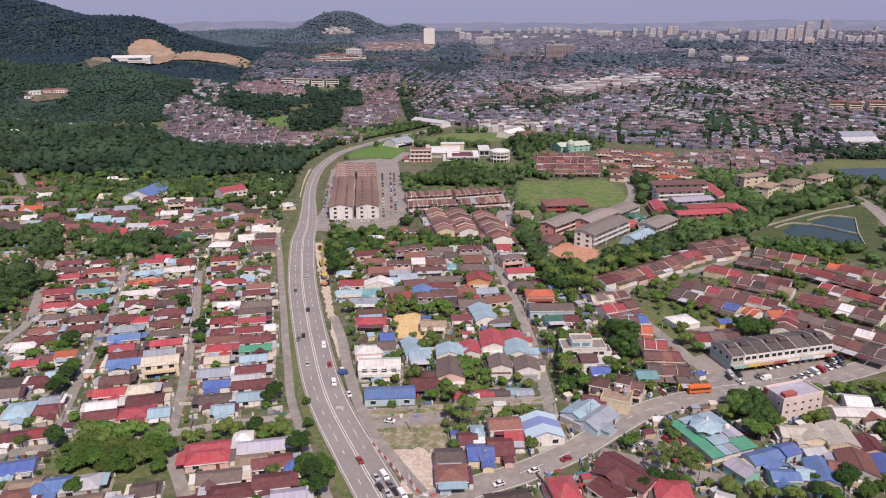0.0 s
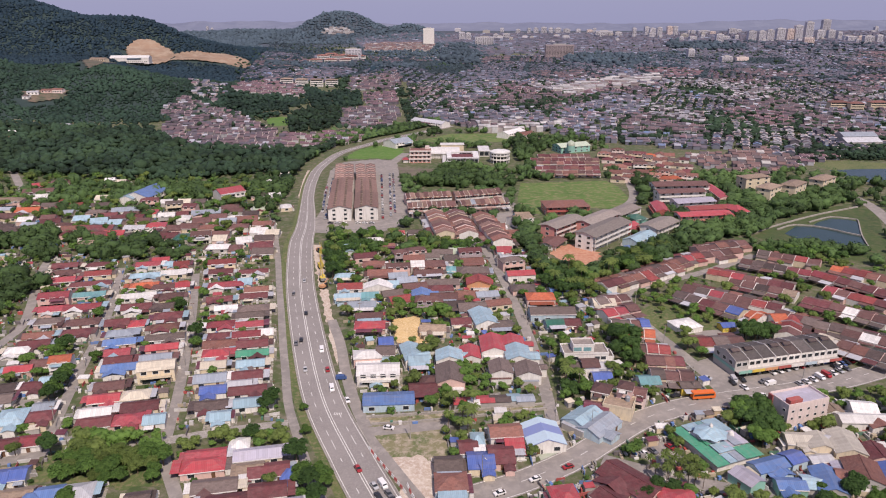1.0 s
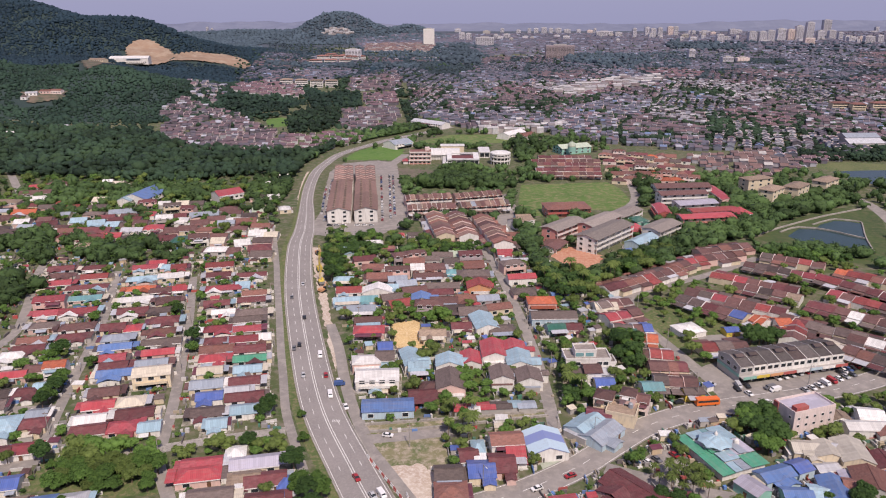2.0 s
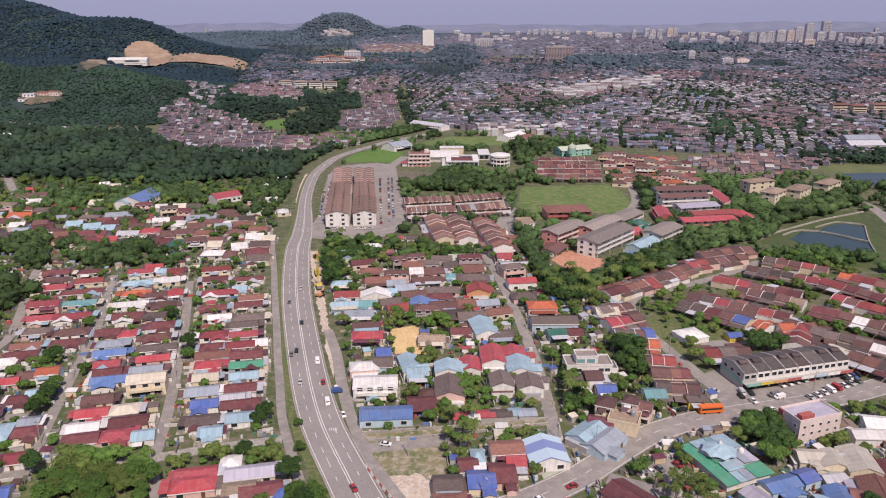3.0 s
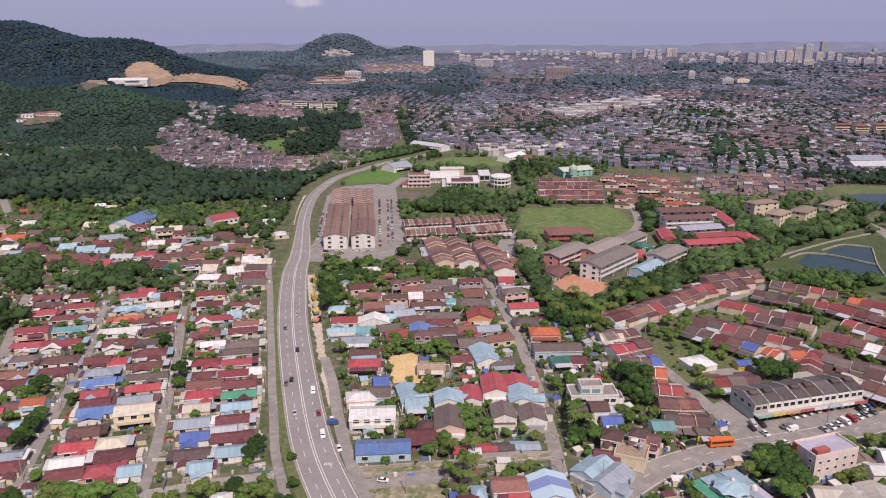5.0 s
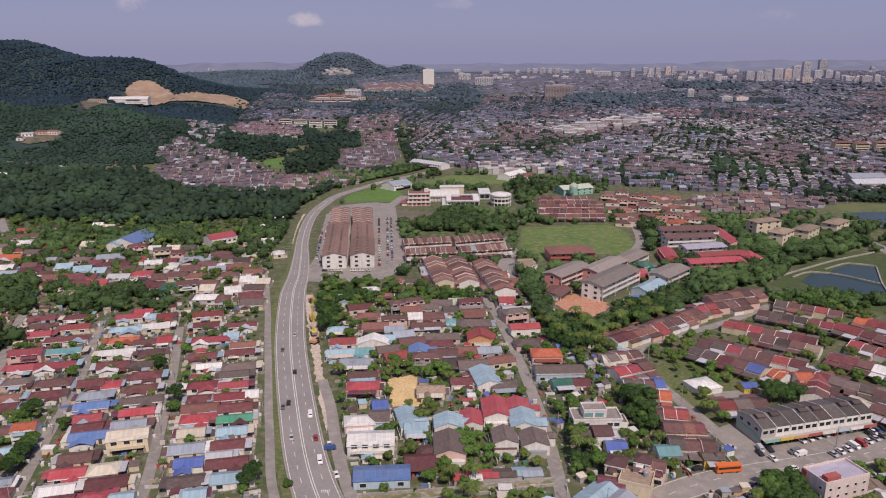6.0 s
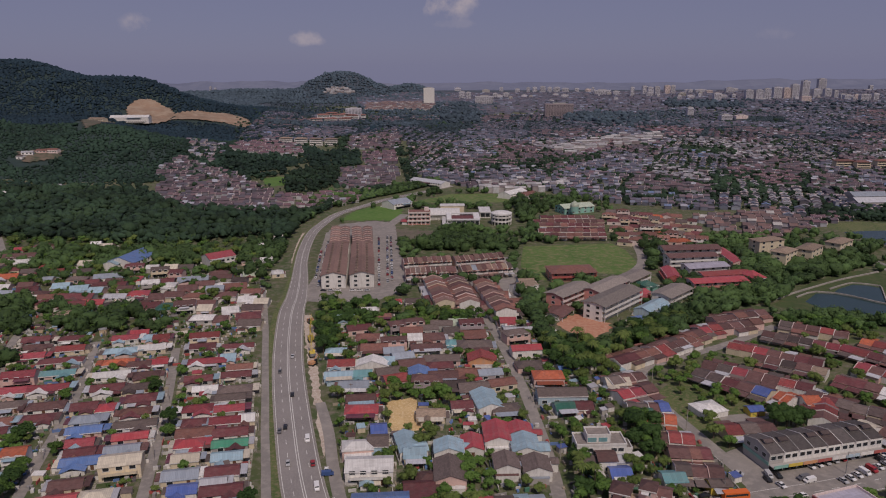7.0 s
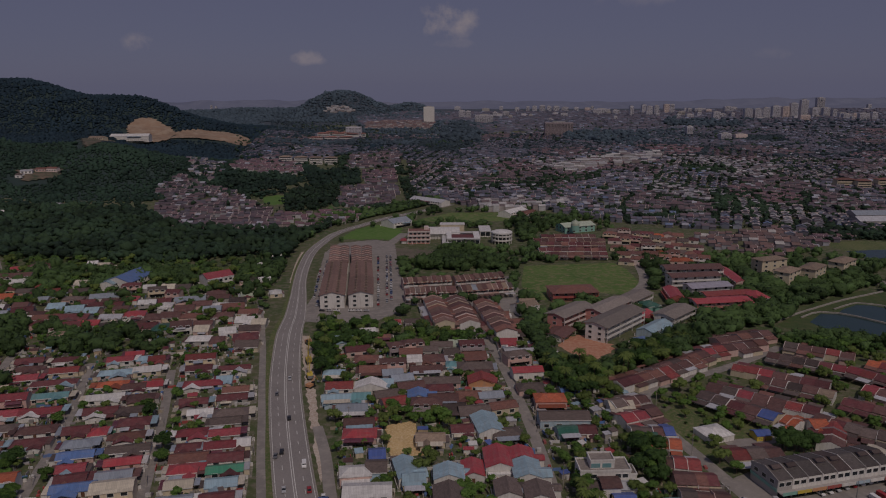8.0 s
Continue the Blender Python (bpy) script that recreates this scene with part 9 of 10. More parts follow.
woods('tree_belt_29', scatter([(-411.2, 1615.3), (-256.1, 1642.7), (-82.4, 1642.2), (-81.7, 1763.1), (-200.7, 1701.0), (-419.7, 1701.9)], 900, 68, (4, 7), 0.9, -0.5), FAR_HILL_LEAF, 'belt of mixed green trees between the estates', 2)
woods('tree_belt_30', scatter([(-91.7, 834.0), (-72.2, 882.5), (-26.4, 946.5), (-11.3, 900.2), (-43.8, 857.8), (-73.0, 811.7), (-87.6, 783.5)], 420, 69, (2.4, 4), 0.9, -0.6), BELT_LEAF, 'belt of mixed green trees between the estates', 2)
woods('tree_belt_31', scatter([(-115.2, 732.3), (-100.9, 783.4), (-73.9, 822.7), (-44.0, 861.9), (-48.2, 878.4), (-93.4, 826.4), (-120.3, 750.6)], 260, 70, (2.4, 4), 0.9, -1), BELT_LEAF, 'belt of mixed green trees between the estates', 2)
woods('tree_belt_32', scatter([(176.2, 792.3), (237.0, 792.7), (233.4, 753.3), (198.2, 746.9), (171.0, 759.2)], 260, 76, (2.6, 4.6), 0.9, -1), FOREST, 'belt of mixed green trees between the estates', 2)
woods('tree_belt_33', scatter([(350.6, 736.0), (441.4, 754.9), (406.3, 691.6), (362.3, 686.0), (330.4, 690.9)], 420, 77, (2.6, 4.6), 0.9, -0.6), FOREST, 'belt of mixed green trees between the estates', 2)
woods('tree_belt_34', scatter([(332.0, 983.5), (399.1, 983.8), (342.2, 829.3), (299.7, 807.1), (288.3, 848.1)], 420, 78, (3, 5), 0.9, -0.3), FOREST, 'belt of mixed green trees between the estates', 2)
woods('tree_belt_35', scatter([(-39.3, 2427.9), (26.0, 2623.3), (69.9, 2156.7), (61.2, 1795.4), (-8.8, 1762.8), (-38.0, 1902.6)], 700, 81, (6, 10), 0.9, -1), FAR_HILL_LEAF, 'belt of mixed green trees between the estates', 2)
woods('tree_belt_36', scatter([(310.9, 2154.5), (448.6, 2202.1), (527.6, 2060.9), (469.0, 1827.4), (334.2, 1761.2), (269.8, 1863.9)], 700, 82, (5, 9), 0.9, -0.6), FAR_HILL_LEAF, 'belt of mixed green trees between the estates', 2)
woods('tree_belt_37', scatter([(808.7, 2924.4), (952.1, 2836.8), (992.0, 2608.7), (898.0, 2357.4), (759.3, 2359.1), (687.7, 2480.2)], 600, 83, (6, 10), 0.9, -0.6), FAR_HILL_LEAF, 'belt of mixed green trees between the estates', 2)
woods('tree_belt_38', scatter([(102.7, 1091.9), (179.1, 1159.7), (228.4, 1189.1), (217.8, 1131.8), (157.2, 1067.1), (101.2, 1031.5)], 360, 84, (3, 5), 0.9, -0.6), FOREST, 'belt of mixed green trees between the estates', 2)
woods('tree_belt_39', scatter([(381.8, 1286.6), (453.7, 1244.4), (435.4, 1167.6), (362.9, 1189.5)], 260, 85, (3.4, 5.5), 0.9, -0.6), FOREST, 'belt of mixed green trees between the estates', 2)
woods('tree_belt_40', scatter([(27.6, 1079.0), (79.1, 1111.3), (144.3, 1031.6), (146.0, 987.8), (72.1, 1008.9), (30.1, 1019.8)], 360, 86, (2.8, 4.6), 0.9, -0.6), FOREST, 'belt of mixed green trees between the estates', 2)
woods('tree_belt_5', scatter([(-115.4, 1373.3), (-105.0, 1373.3), (-43.8, 925.3), (-60.3, 925.2)], 439, 44, (2.2, 3.5)), FOREST, 'belt of mixed green trees between the estates', 2)
woods('tree_belt_6', scatter([(-118.9, 819.5), (-99.8, 879.9), (-19.4, 959.7), (-26.7, 835.4), (-95.5, 783.6)], 878, 45, (1.7, 3.0)), FOREST, 'belt of mixed green trees between the estates', 2)
woods('tree_belt_7', scatter([(332.2, 976.9), (443.1, 942.5), (367.7, 801.1), (281.3, 800.4)], 1284, 46, (1.7, 3.5)), FOREST, 'belt of mixed green trees between the estates', 2)
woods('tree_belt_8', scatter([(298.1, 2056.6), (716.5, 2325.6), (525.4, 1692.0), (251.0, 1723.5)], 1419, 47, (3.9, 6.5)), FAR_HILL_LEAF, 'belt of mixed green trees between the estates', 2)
woods('tree_belt_9', scatter([(19.9, 1097.8), (159.1, 1072.9), (149.9, 1008.2), (33.9, 1007.6)], 574, 48, (2.2, 3.5)), FOREST, 'belt of mixed green trees between the estates', 2)
woods('tree_belt_10', scatter([(361.9, 747.8), (472.9, 771.1), (421.9, 682.5), (335.6, 689.7)], 676, 49, (1.7, 2.6)), FOREST, 'belt of mixed green trees between the estates', 2)
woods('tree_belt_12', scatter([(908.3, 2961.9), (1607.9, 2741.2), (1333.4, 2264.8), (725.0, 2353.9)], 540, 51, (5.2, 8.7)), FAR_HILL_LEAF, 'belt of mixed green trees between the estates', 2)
woods('tree_belt_13', scatter([(212.0, 551.2), (301.1, 564.8), (305.9, 540.0), (280.7, 523.3), (230.4, 492.3), (191.2, 460.7), (189.5, 487.6)], 264, 52, (3, 5)), BELT_LEAF, 'belt of mixed green trees between the estates', False)
woods('tree_belt_14', scatter([(-55.8, 636.1), (44.1, 666.3), (55.6, 587.4), (38.7, 577.3), (-48.6, 576.5)], 224, 53, (3, 5)), BELT_LEAF, 'belt of mixed green trees between the estates', False)
woods('tree_belt_15', scatter([(38.0, 472.1), (48.8, 486.0), (50.5, 402.3), (57.2, 385.9), (80.7, 384.3), (104.6, 413.3), (141.3, 441.7), (193.5, 487.6), (188.8, 454.4), (132.4, 410.5), (102.0, 380.9), (78.4, 371.6), (56.2, 345.1), (43.3, 373.9), (40.1, 428.9)], 344, 54, (2.6, 4.6)), BELT_LEAF, 'belt of mixed green trees between the estates', False)
woods('tree_belt_16', scatter([(-130.4, 617.2), (-113.0, 575.8), (-108.6, 506.5), (-118.5, 514.2), (-140.7, 575.5)], 48, 55, (3, 5)), BELT_LEAF, 'belt of mixed green trees between the estates', False)
woods('tree_belt_17', scatter([(-159.9, 616.9), (-130.1, 628.5), (-109.2, 470.4), (-115.4, 463.7), (-158.4, 538.6)], 88, 56, (3, 5)), BELT_LEAF, 'belt of mixed green trees between the estates', False)
woods('tree_belt_18', scatter([(-335.9, 593.8), (-260.6, 574.3), (-219.1, 574.7), (-184.5, 538.4), (-242.5, 520.9), (-283.2, 517.3)], 184, 57, (3, 5)), BELT_LEAF, 'belt of mixed green trees between the estates', False)
woods('tree_belt_19', scatter([(-242.2, 574.5), (-203.8, 584.8), (-186.1, 529.8), (-222.5, 546.7)], 64, 58, (3, 5)), BELT_LEAF, 'belt of mixed green trees between the estates', False)
woods('tree_belt_20', scatter([(-72.5, 880.1), (-11.0, 880.5), (-10.5, 839.4), (-66.3, 801.4)], 32, 59, (3, 5)), BELT_LEAF, 'belt of mixed green trees between the estates', False)
woods('tree_belt_21', scatter([(-134.0, 691.1), (-126.8, 713.7), (-116.8, 685.8), (-117.1, 640.3), (-113.0, 575.8)], 24, 60, (3, 4.5)), BELT_LEAF, 'belt of mixed green trees between the estates', False)
woods('tree_belt_22', scatter([(56.2, 767.8), (110.0, 768.3), (95.5, 679.7), (60.9, 679.4)], 56, 61, (4, 6)), BELT_LEAF, 'belt of mixed green trees between the estates', False)
woods('tree_belt_23', scatter([(148.7, 619.9), (179.0, 643.0), (157.2, 541.9), (132.3, 509.1)], 56, 62, (3, 5)), BELT_LEAF, 'belt of mixed green trees between the estates', False)
woods('tree_belt_24', scatter([(150.6, 501.7), (198.7, 502.2), (182.3, 467.1), (137.8, 441.6)], 40, 63, (2.5, 4)), BELT_LEAF, 'belt of mixed green trees between the estates', False)
woods('tree_belt_41', scatter([(-277.1, 445.9), (-261.3, 454.9), (-214.9, 435.6), (-191.0, 389.3), (-222.0, 384.9), (-243.5, 393.1)], 110, 101, (2.6, 4.6), 0.9, -0.15, 20), BELT_LEAF, 'dark trees among the village houses', False)
woods('tree_belt_42', scatter([(-342.4, 553.1), (-326.3, 570.3), (-280.6, 537.2), (-260.4, 494.1), (-283.5, 481.0), (-302.3, 487.3)], 90, 102, (2.6, 4.4), 0.9, -0.1, 18), BELT_LEAF, 'dark trees among the village houses', False)
woods('tree_belt_43', scatter([(-254.7, 588.6), (-224.4, 618.0), (-176.7, 570.7), (-160.0, 480.0), (-235.0, 470.0), (-290.0, 480.0)], 110, 103, (2.2, 4.0), 0.9, 0.1, 16), BELT_LEAF, 'dark trees among the village houses', False)
pond_rng = random.Random(104)
woods('tree_belt_44', [(190 + u * 52 + pond_rng.uniform(-2, 2), 420 - u * 11 + 9 * math.sin(u * 2.6) * .6 + pond_rng.uniform(-4, 4), pond_rng.uniform(2.6, 4.6), pond_rng.uniform(2.4, 4.2)) for u in [k / 41 for k in range(42)]], BELT_LEAF, 'dark trees between the pond and the terraces', False)
woods('tree_belt_25', scatter([(-297.2, 413.8), (-286.5, 430.8), (-252.6, 431.2), (-223.1, 404.1), (-213.9, 357.7), (-215.6, 341.7), (-216.1, 313.1), (-220.2, 294.1)], 160, 64, (3, 5.5)), BELT_LEAF, 'belt of mixed green trees between the estates', False)
woods('tree_belt_26', scatter([(-233.0, 431.4), (-199.8, 437.7), (-166.9, 426.5), (-155.9, 404.9), (-157.1, 398.8), (-216.8, 398.1)], 112, 65, (2.8, 4.6)), BELT_LEAF, 'belt of mixed green trees between the estates', False)
fill_woods('infill_trees_1', [(-160.8, 838.4), (129.0, 860.4), (259.6, 643.8), (175.7, 419.4), (94.2, 388.2), (31.6, 407.2), (-84.0, 416.4)], 480, 71, (2.6, 5), BELT_LEAF, 'mixed green trees between houses and halls')
fill_woods('infill_trees_2', [(-423.4, 625.8), (-132.6, 628.5), (-124.3, 503.3), (-211.7, 518.0), (-351.7, 511.7)], 210, 72, (2.2, 3.8), BELT_LEAF, 'mixed green trees between the village houses')
fill_woods('infill_trees_3', [(189.1, 643.1), (400.3, 645.1), (248.1, 380.9), (175.7, 419.4)], 260, 73, (2.6, 5), BELT_LEAF, 'mixed green trees along roads and ponds')
woods('estate_trees_1', scatter([(-438.2, 1123.0), (-152.4, 1196.8), (-101.7, 783.5), (-295.8, 742.5)], 300, 90, (2.6, 4.4)), FOREST, 'scattered trees among far houses', 2)
woods('estate_trees_2', scatter([(-515.1, 1758.3), (-8.7, 1756.3), (-4.8, 1001.9), (-334.0, 1123.3)], 500, 91, (3.2, 5.5)), FOREST, 'scattered trees among far houses', 2)
woods('estate_trees_3', scatter([(-97.2, 1481.7), (328.4, 1481.4), (294.9, 861.5), (126.2, 840.4), (17.9, 975.3), (-64.9, 974.8)], 1300, 92, (2.6, 4.6)), FOREST, 'scattered trees among far houses', 2)
woods('estate_trees_4', scatter([(328.4, 1481.4), (861.1, 1373.9), (540.2, 843.2), (299.9, 644.1), (294.9, 861.5)], 1300, 93, (2.6, 4.6)), FOREST, 'scattered trees among far houses', 2)
woods('estate_trees_5', scatter([(-638.4, 2776.9), (1687.4, 2740.0), (925.9, 1480.9), (-459.0, 1481.9)], 2600, 94, (3, 5.5)), FOREST, 'scattered trees among far houses', 2)
infill_houses([(-350.5, 516.5), (-211.7, 518.0), (-132.5, 503.2), (-115.5, 432.8), (-166.1, 424.2), (-237.0, 439.7), (-299.4, 434.2)], 30, 61)
infill_houses([(-55.3, 406.1), (31.6, 407.2), (31.9, 330.0), (-29.2, 329.2)], 26, 62)
trees_in([(-370.5, 563.6), (-293.1, 555.1), (-249.7, 537.7), (-203.0, 428.3), (-285.2, 422.8)], 60, (1, 3, 4, 0), (0.5, 0.85), 25)
trees_in([(-253.4, 546.4), (-137.0, 522.1), (-114.1, 427.1), (-200.9, 431.8)], 36, (1, 3, 4, 0), (0.45, 0.75), 26)
trees_in([(-110.8, 416.0), (-107.4, 416.1), (-81.7, 314.8), (-64.3, 245.4), (-61.9, 227.1), (-66.8, 241.1), (-84.4, 314.8)], 80, (8, 9, 8, 3), (0.5, 0.8), 20)
trees_in([(-130.8, 209.3), (-100.5, 215.6), (-95.3, 207.1), (-90.1, 192.3), (-105.0, 190.0), (-123.7, 191.8)], 48, (1, 5, 4, 3, 1, 8), (0.55, 0.95), 1)
trees_in([(43.1, 387.6), (61.2, 380.4), (80.7, 384.3), (96.7, 399.9), (128.0, 418.9), (114.9, 388.5), (89.1, 378.9), (74.2, 357.2), (54.1, 330.3), (42.8, 369.5)], 60, (0, 1, 2, 5, 6), (0.7, 1.1), 2)
trees_in([(72.3, 304.1), (79.9, 298.1), (73.7, 270.7), (64.8, 273.1)], 14, (0, 1, 2), (0.7, 1.0), 3)
trees_in([(-32.3, 332.8), (-17.0, 336.7), (-1.4, 326.1), (-4.0, 315.8), (-30.8, 315.5)], 18, (1, 4, 3), (0.6, 1.0), 4)
trees_in([(91.0, 334.4), (100.3, 317.2), (124.1, 301.7), (135.0, 317.7), (116.8, 327.6), (102.3, 345.7)], 16, (1, 4, 8, 3), (0.45, 0.7), 5)
trees_in([(102.4, 237.3), (111.8, 237.4), (108.8, 215.1), (102.4, 213.3), (99.3, 225.6)], 18, (0, 2, 1), (0.7, 1.0), 6)
trees_in([(62.2, 203.0), (71.0, 203.1), (78.7, 191.9), (75.7, 189.0), (61.3, 193.3)], 24, (6, 7), (0.5, 0.7), 7)
trees_in([(-0.9, 239.9), (9.5, 236.0), (5.1, 218.9), (-2.8, 222.3)], 14, (6, 7, 1), (0.5, 0.75), 8)
trees_in([(47.1, 280.7), (47.2, 265.3), (51.0, 247.0), (41.7, 242.6), (41.5, 265.3)], 22, (0, 1, 6), (0.6, 0.9), 9)
trees_in([(3.6, 269.7), (12.7, 264.9), (11.9, 242.2), (2.3, 244.2)], 14, (4, 1, 8), (0.6, 0.9), 10)
trees_in([(-80.3, 395.7), (-73.8, 416.5), (-59.3, 386.3), (-63.0, 368.1), (-69.1, 368.1)], 14, (0, 2, 1), (0.7, 1.0), 11)
trees_in([(-86.7, 451.2), (-38.8, 451.8), (-36.1, 416.9), (-54.1, 396.0), (-77.2, 416.4)], 36, (0, 1, 2, 6), (0.6, 0.95), 12)
trees_in([(-36.1, 416.9), (-22.9, 428.2), (33.1, 428.8), (25.2, 412.3), (-15.2, 406.6)], 26, (0, 1, 4), (0.6, 0.9), 13)
trees_in([(123.0, 298.7), (140.7, 301.9), (138.4, 293.1), (123.4, 292.9)], 8, (0, 2), (0.8, 1.0), 14)
trees_in([(179.1, 419.5), (209.8, 419.9), (231.7, 409.6), (217.7, 394.5), (179.7, 403.9)], 24, (0, 1, 2), (0.6, 0.9), 15)
trees_in([(-55.9, 218.0), (-51.3, 214.5), (-39.3, 189.6), (-42.3, 186.7)], 8, (0, 4), (0.5, 0.8), 16)
sheds([(-286.9, 408.6), (-96.6, 410.9), (-55.9, 218.0), (-99.2, 217.4), (-146.6, 185.2)], 44, 31)
sheds([(-70.3, 416.5), (66.5, 418.2), (100.7, 247.7), (38.9, 209.1), (-18.2, 189.9), (-35.1, 241.5)], 54, 32)
sheds([(36.5, 205.8), (98.6, 241.3), (161.0, 244.3), (127.9, 183.8), (19.7, 182.2)], 14, 33)
gardens([(-290.3, 413.9), (-97.8, 416.2), (-55.9, 218.0), (-99.2, 217.4), (-143.3, 174.6)], 360, seed=1, kinds=(8, 9, 8, 3, 4, 1), r=1.2)
gardens([(-97.9, 213.9), (-57.0, 223.4), (-37.1, 176.2), (-78.5, 175.6)], 45, seed=2)
gardens([(-77.4, 439.1), (33.9, 440.4), (36.5, 205.8), (-17.6, 181.7), (-46.2, 290.6)], 230, seed=3)
gardens([(32.4, 417.7), (73.5, 345.4), (100.7, 247.7), (38.9, 209.1), (33.5, 316.3)], 90, seed=4)
gardens([(76.5, 361.4), (179.1, 419.5), (248.1, 380.9), (185.5, 272.2), (104.4, 252.1)], 120, seed=5, r=1.3)
gardens([(-396.5, 614.7), (-145.2, 595.6), (-108.1, 416.1), (-283.1, 425.1)], 330, seed=6, r=0.9, s=(0.5, 0.95))
gardens([(36.5, 205.8), (98.6, 241.3), (170.2, 253.0), (133.2, 181.2), (16.1, 179.5)], 70, seed=7)
gardens([(-33.2, 225.6), (40.6, 234.4), (36.5, 205.8), (-7.7, 190.0), (-23.8, 211.5)], 30, seed=8)
trees_in([(108.7, 189.5), (135.9, 192.1), (129.8, 181.2), (104.8, 180.8)], 12, (0, 1, 4), (0.6, 0.8), 18)
trees_in([(62.4, 191.1), (52.4, 185.4), (71.7, 181.6)], 8, (0, 4), (0.5, 0.7), 19)
clutter([(-286.9, 408.6), (-96.6, 410.9), (-55.9, 218.0), (-99.2, 217.4), (-143.2, 179.8)], 1500, 81)
clutter([(-70.3, 416.5), (66.5, 418.2), (100.7, 247.7), (38.9, 209.1), (-18.2, 189.9), (-35.1, 241.5)], 1500, 82)
clutter([(36.5, 205.8), (98.6, 241.3), (161.0, 244.3), (127.9, 183.8), (16.3, 182.1)], 500, 83)
clutter([(-367.2, 536.4), (-141.1, 538.8), (-108.1, 416.1), (-290.3, 413.9)], 700, 84)
tree(-50.8, 203.0, 0, 0.95)
tree(-46.8, 192.4, 1, 0.9)
tree(-44.3, 189.3, 0, 0.85)
tree(-39.8, 190.5, 1, 0.85)
tree(-42.2, 196.3, 4, 0.8)
tree(-40.7, 181.1, 0, 0.9)
tree(-50.8, 219.3, 4, 0.7)
tree(-54.7, 234.6, 4, 0.55)
tree(-66.9, 237.3, 0, 0.8)
tree(-68.6, 215.5, 0, 0.75)
tree(-152.0, 253.6, 1, 1.0)
tree(-151.3, 249.0, 0, 0.9)
tree(-153.8, 260.7, 1, 0.8)
tree(-147.8, 271.8, 4, 0.9)
tree(-132.1, 205.8, 0, 0.9)
tree(-143.9, 205.6, 3, 0.8)
tree(-114.3, 181.6, 1, 0.8)
tree(-164.4, 279.7, 0, 0.9)
tree(-165.8, 276.7, 1, 0.8)
tree(-130.7, 321.7, 0, 0.9)
tree(-113.4, 292.7, 0, 0.9)
tree(-111.1, 284.9, 1, 0.8)
tree(-167.6, 316.2, 4, 0.9)
tree(-150.6, 243.0, 1, 0.9)
tree(-150.1, 238.5, 0, 0.8)
tree(-67.7, 234.1, 0, 0.8)
tree(-113.2, 306.7, 4, 0.7)
tree(-135.6, 331.4, 4, 0.8)
ROAD_MARK = (-41.9, 232.5)
greenery()

# ---- road works ----
piling_rig(-75.0, 386.1, 20)
piling_rig(-70.7, 366.3, 200)
excavator(-68.2, 355.4, 150)
excavator(-80.9, 414.2, 30)
barrier([(-28.6, 211.4), (-23.9, 203.3), (-18.6, 194.8), (-14.6, 187.7)])
barrier([(-14.5, 192.2), (-11.8, 185.0), (-7.4, 181.8), (-2.0, 184.0)])
bus(92.9, 245.4, 98)
trees_in([(179.9, 430.5), (203.0, 419.8), (190.9, 407.0), (169.2, 410.9)], 6, (0, 1), (0.6, 0.8), 21)
trees_in([(115.0, 258.2), (120.5, 259.4), (118.0, 252.8), (111.3, 250.9)], 6, (8, 9, 4), (0.6, 0.9), 22)
for i in range(10, len(TOWN) - 6, 15):
    d = (TOWN[i + 1] - TOWN[i]).normalized()
    street_lamp(TOWN[i].x - d.y * 6.6, TOWN[i].y + d.x * 6.6, math.degrees(math.atan2(-d.x, d.y)))
utility_pole(-14.9, 216.8, 10)
utility_pole(-95.3, 207.1, 14)
utility_pole(-67.2, 241.1, 0)
utility_pole(-122.0, 314.3, 10)
utility_pole(-159.4, 307.3, 10)
utility_pole(-151.0, 267.6, 10)
utility_pole(-110.0, 268.2, 10)
utility_pole(38.6, 270.2, 90)
utility_pole(33.5, 316.3, 90)
utility_pole(35.4, 226.6, 90)
utility_pole(23.9, 387.3, 90)
utility_pole(-77.4, 290.2, 0)
utility_pole(-91.6, 343.3, 0)
utility_pole(-139.4, 222.3, 10)
utility_pole(91.1, 292.4, 30)
utility_pole(87.4, 330.7, 30)
utility_pole(-44.2, 315.3, 0)
utility_pole(-41.3, 269.1, 0)

# ---- vehicles ----
car(-56.5, 282.5, 12, 'white', 2)
car(-67.3, 292.5, 190, 'black', False)
car(-70.9, 321.7, 192, 'black', False)
car(-80.1, 364.6, 10, 'silver', False)
car(-82.1, 346.5, 190, 'grey', False)
car(-68.9, 289.0, 10, 'grey', False)
car(-60.2, 265.2, 14, 'silver', False)
car(-51.2, 265.3, 194, 'red', False)
car(-46.9, 249.8, 14, 'white', True)
car(-30.5, 199.2, 28, 'red', False)
car(-24.4, 190.4, 32, 'silver', False)
car(-21.8, 191.0, 30, 'white', True)
car(-22.7, 185.6, 210, 'black', False)
car(-19.7, 186.8, 30, 'grey', False)
car(-20.2, 182.7, 30, 'silver', False)
car(-15.6, 182.0, 30, 'white', True)
car(-17.7, 183.5, 30, 'black', False)
car(-42.0, 187.9, 20, 'white', False)
car(-44.6, 258.1, 100, 'blue', True)
car(-39.8, 241.3, 20, 'white', False)
car(-45.4, 260.5, 10, 'white', False)
car(13.7, 187.6, -65, 'white', False)
car(25.1, 194.6, -65, 'white', False)
car(36.2, 201.1, -65, 'red', False)
car(115.4, 246.8, -75, 'white', False)
car(83.1, 246.4, -75, 'black', False)
car(-22.8, 222.9, 80, 'white', False)
car(62.2, 208.5, 30, 'white', False)
car(65.4, 210.2, 30, 'grey', False)
car(71.7, 212.6, 30, 'red', False)
car(108.1, 256.5, 10, 'black', False)
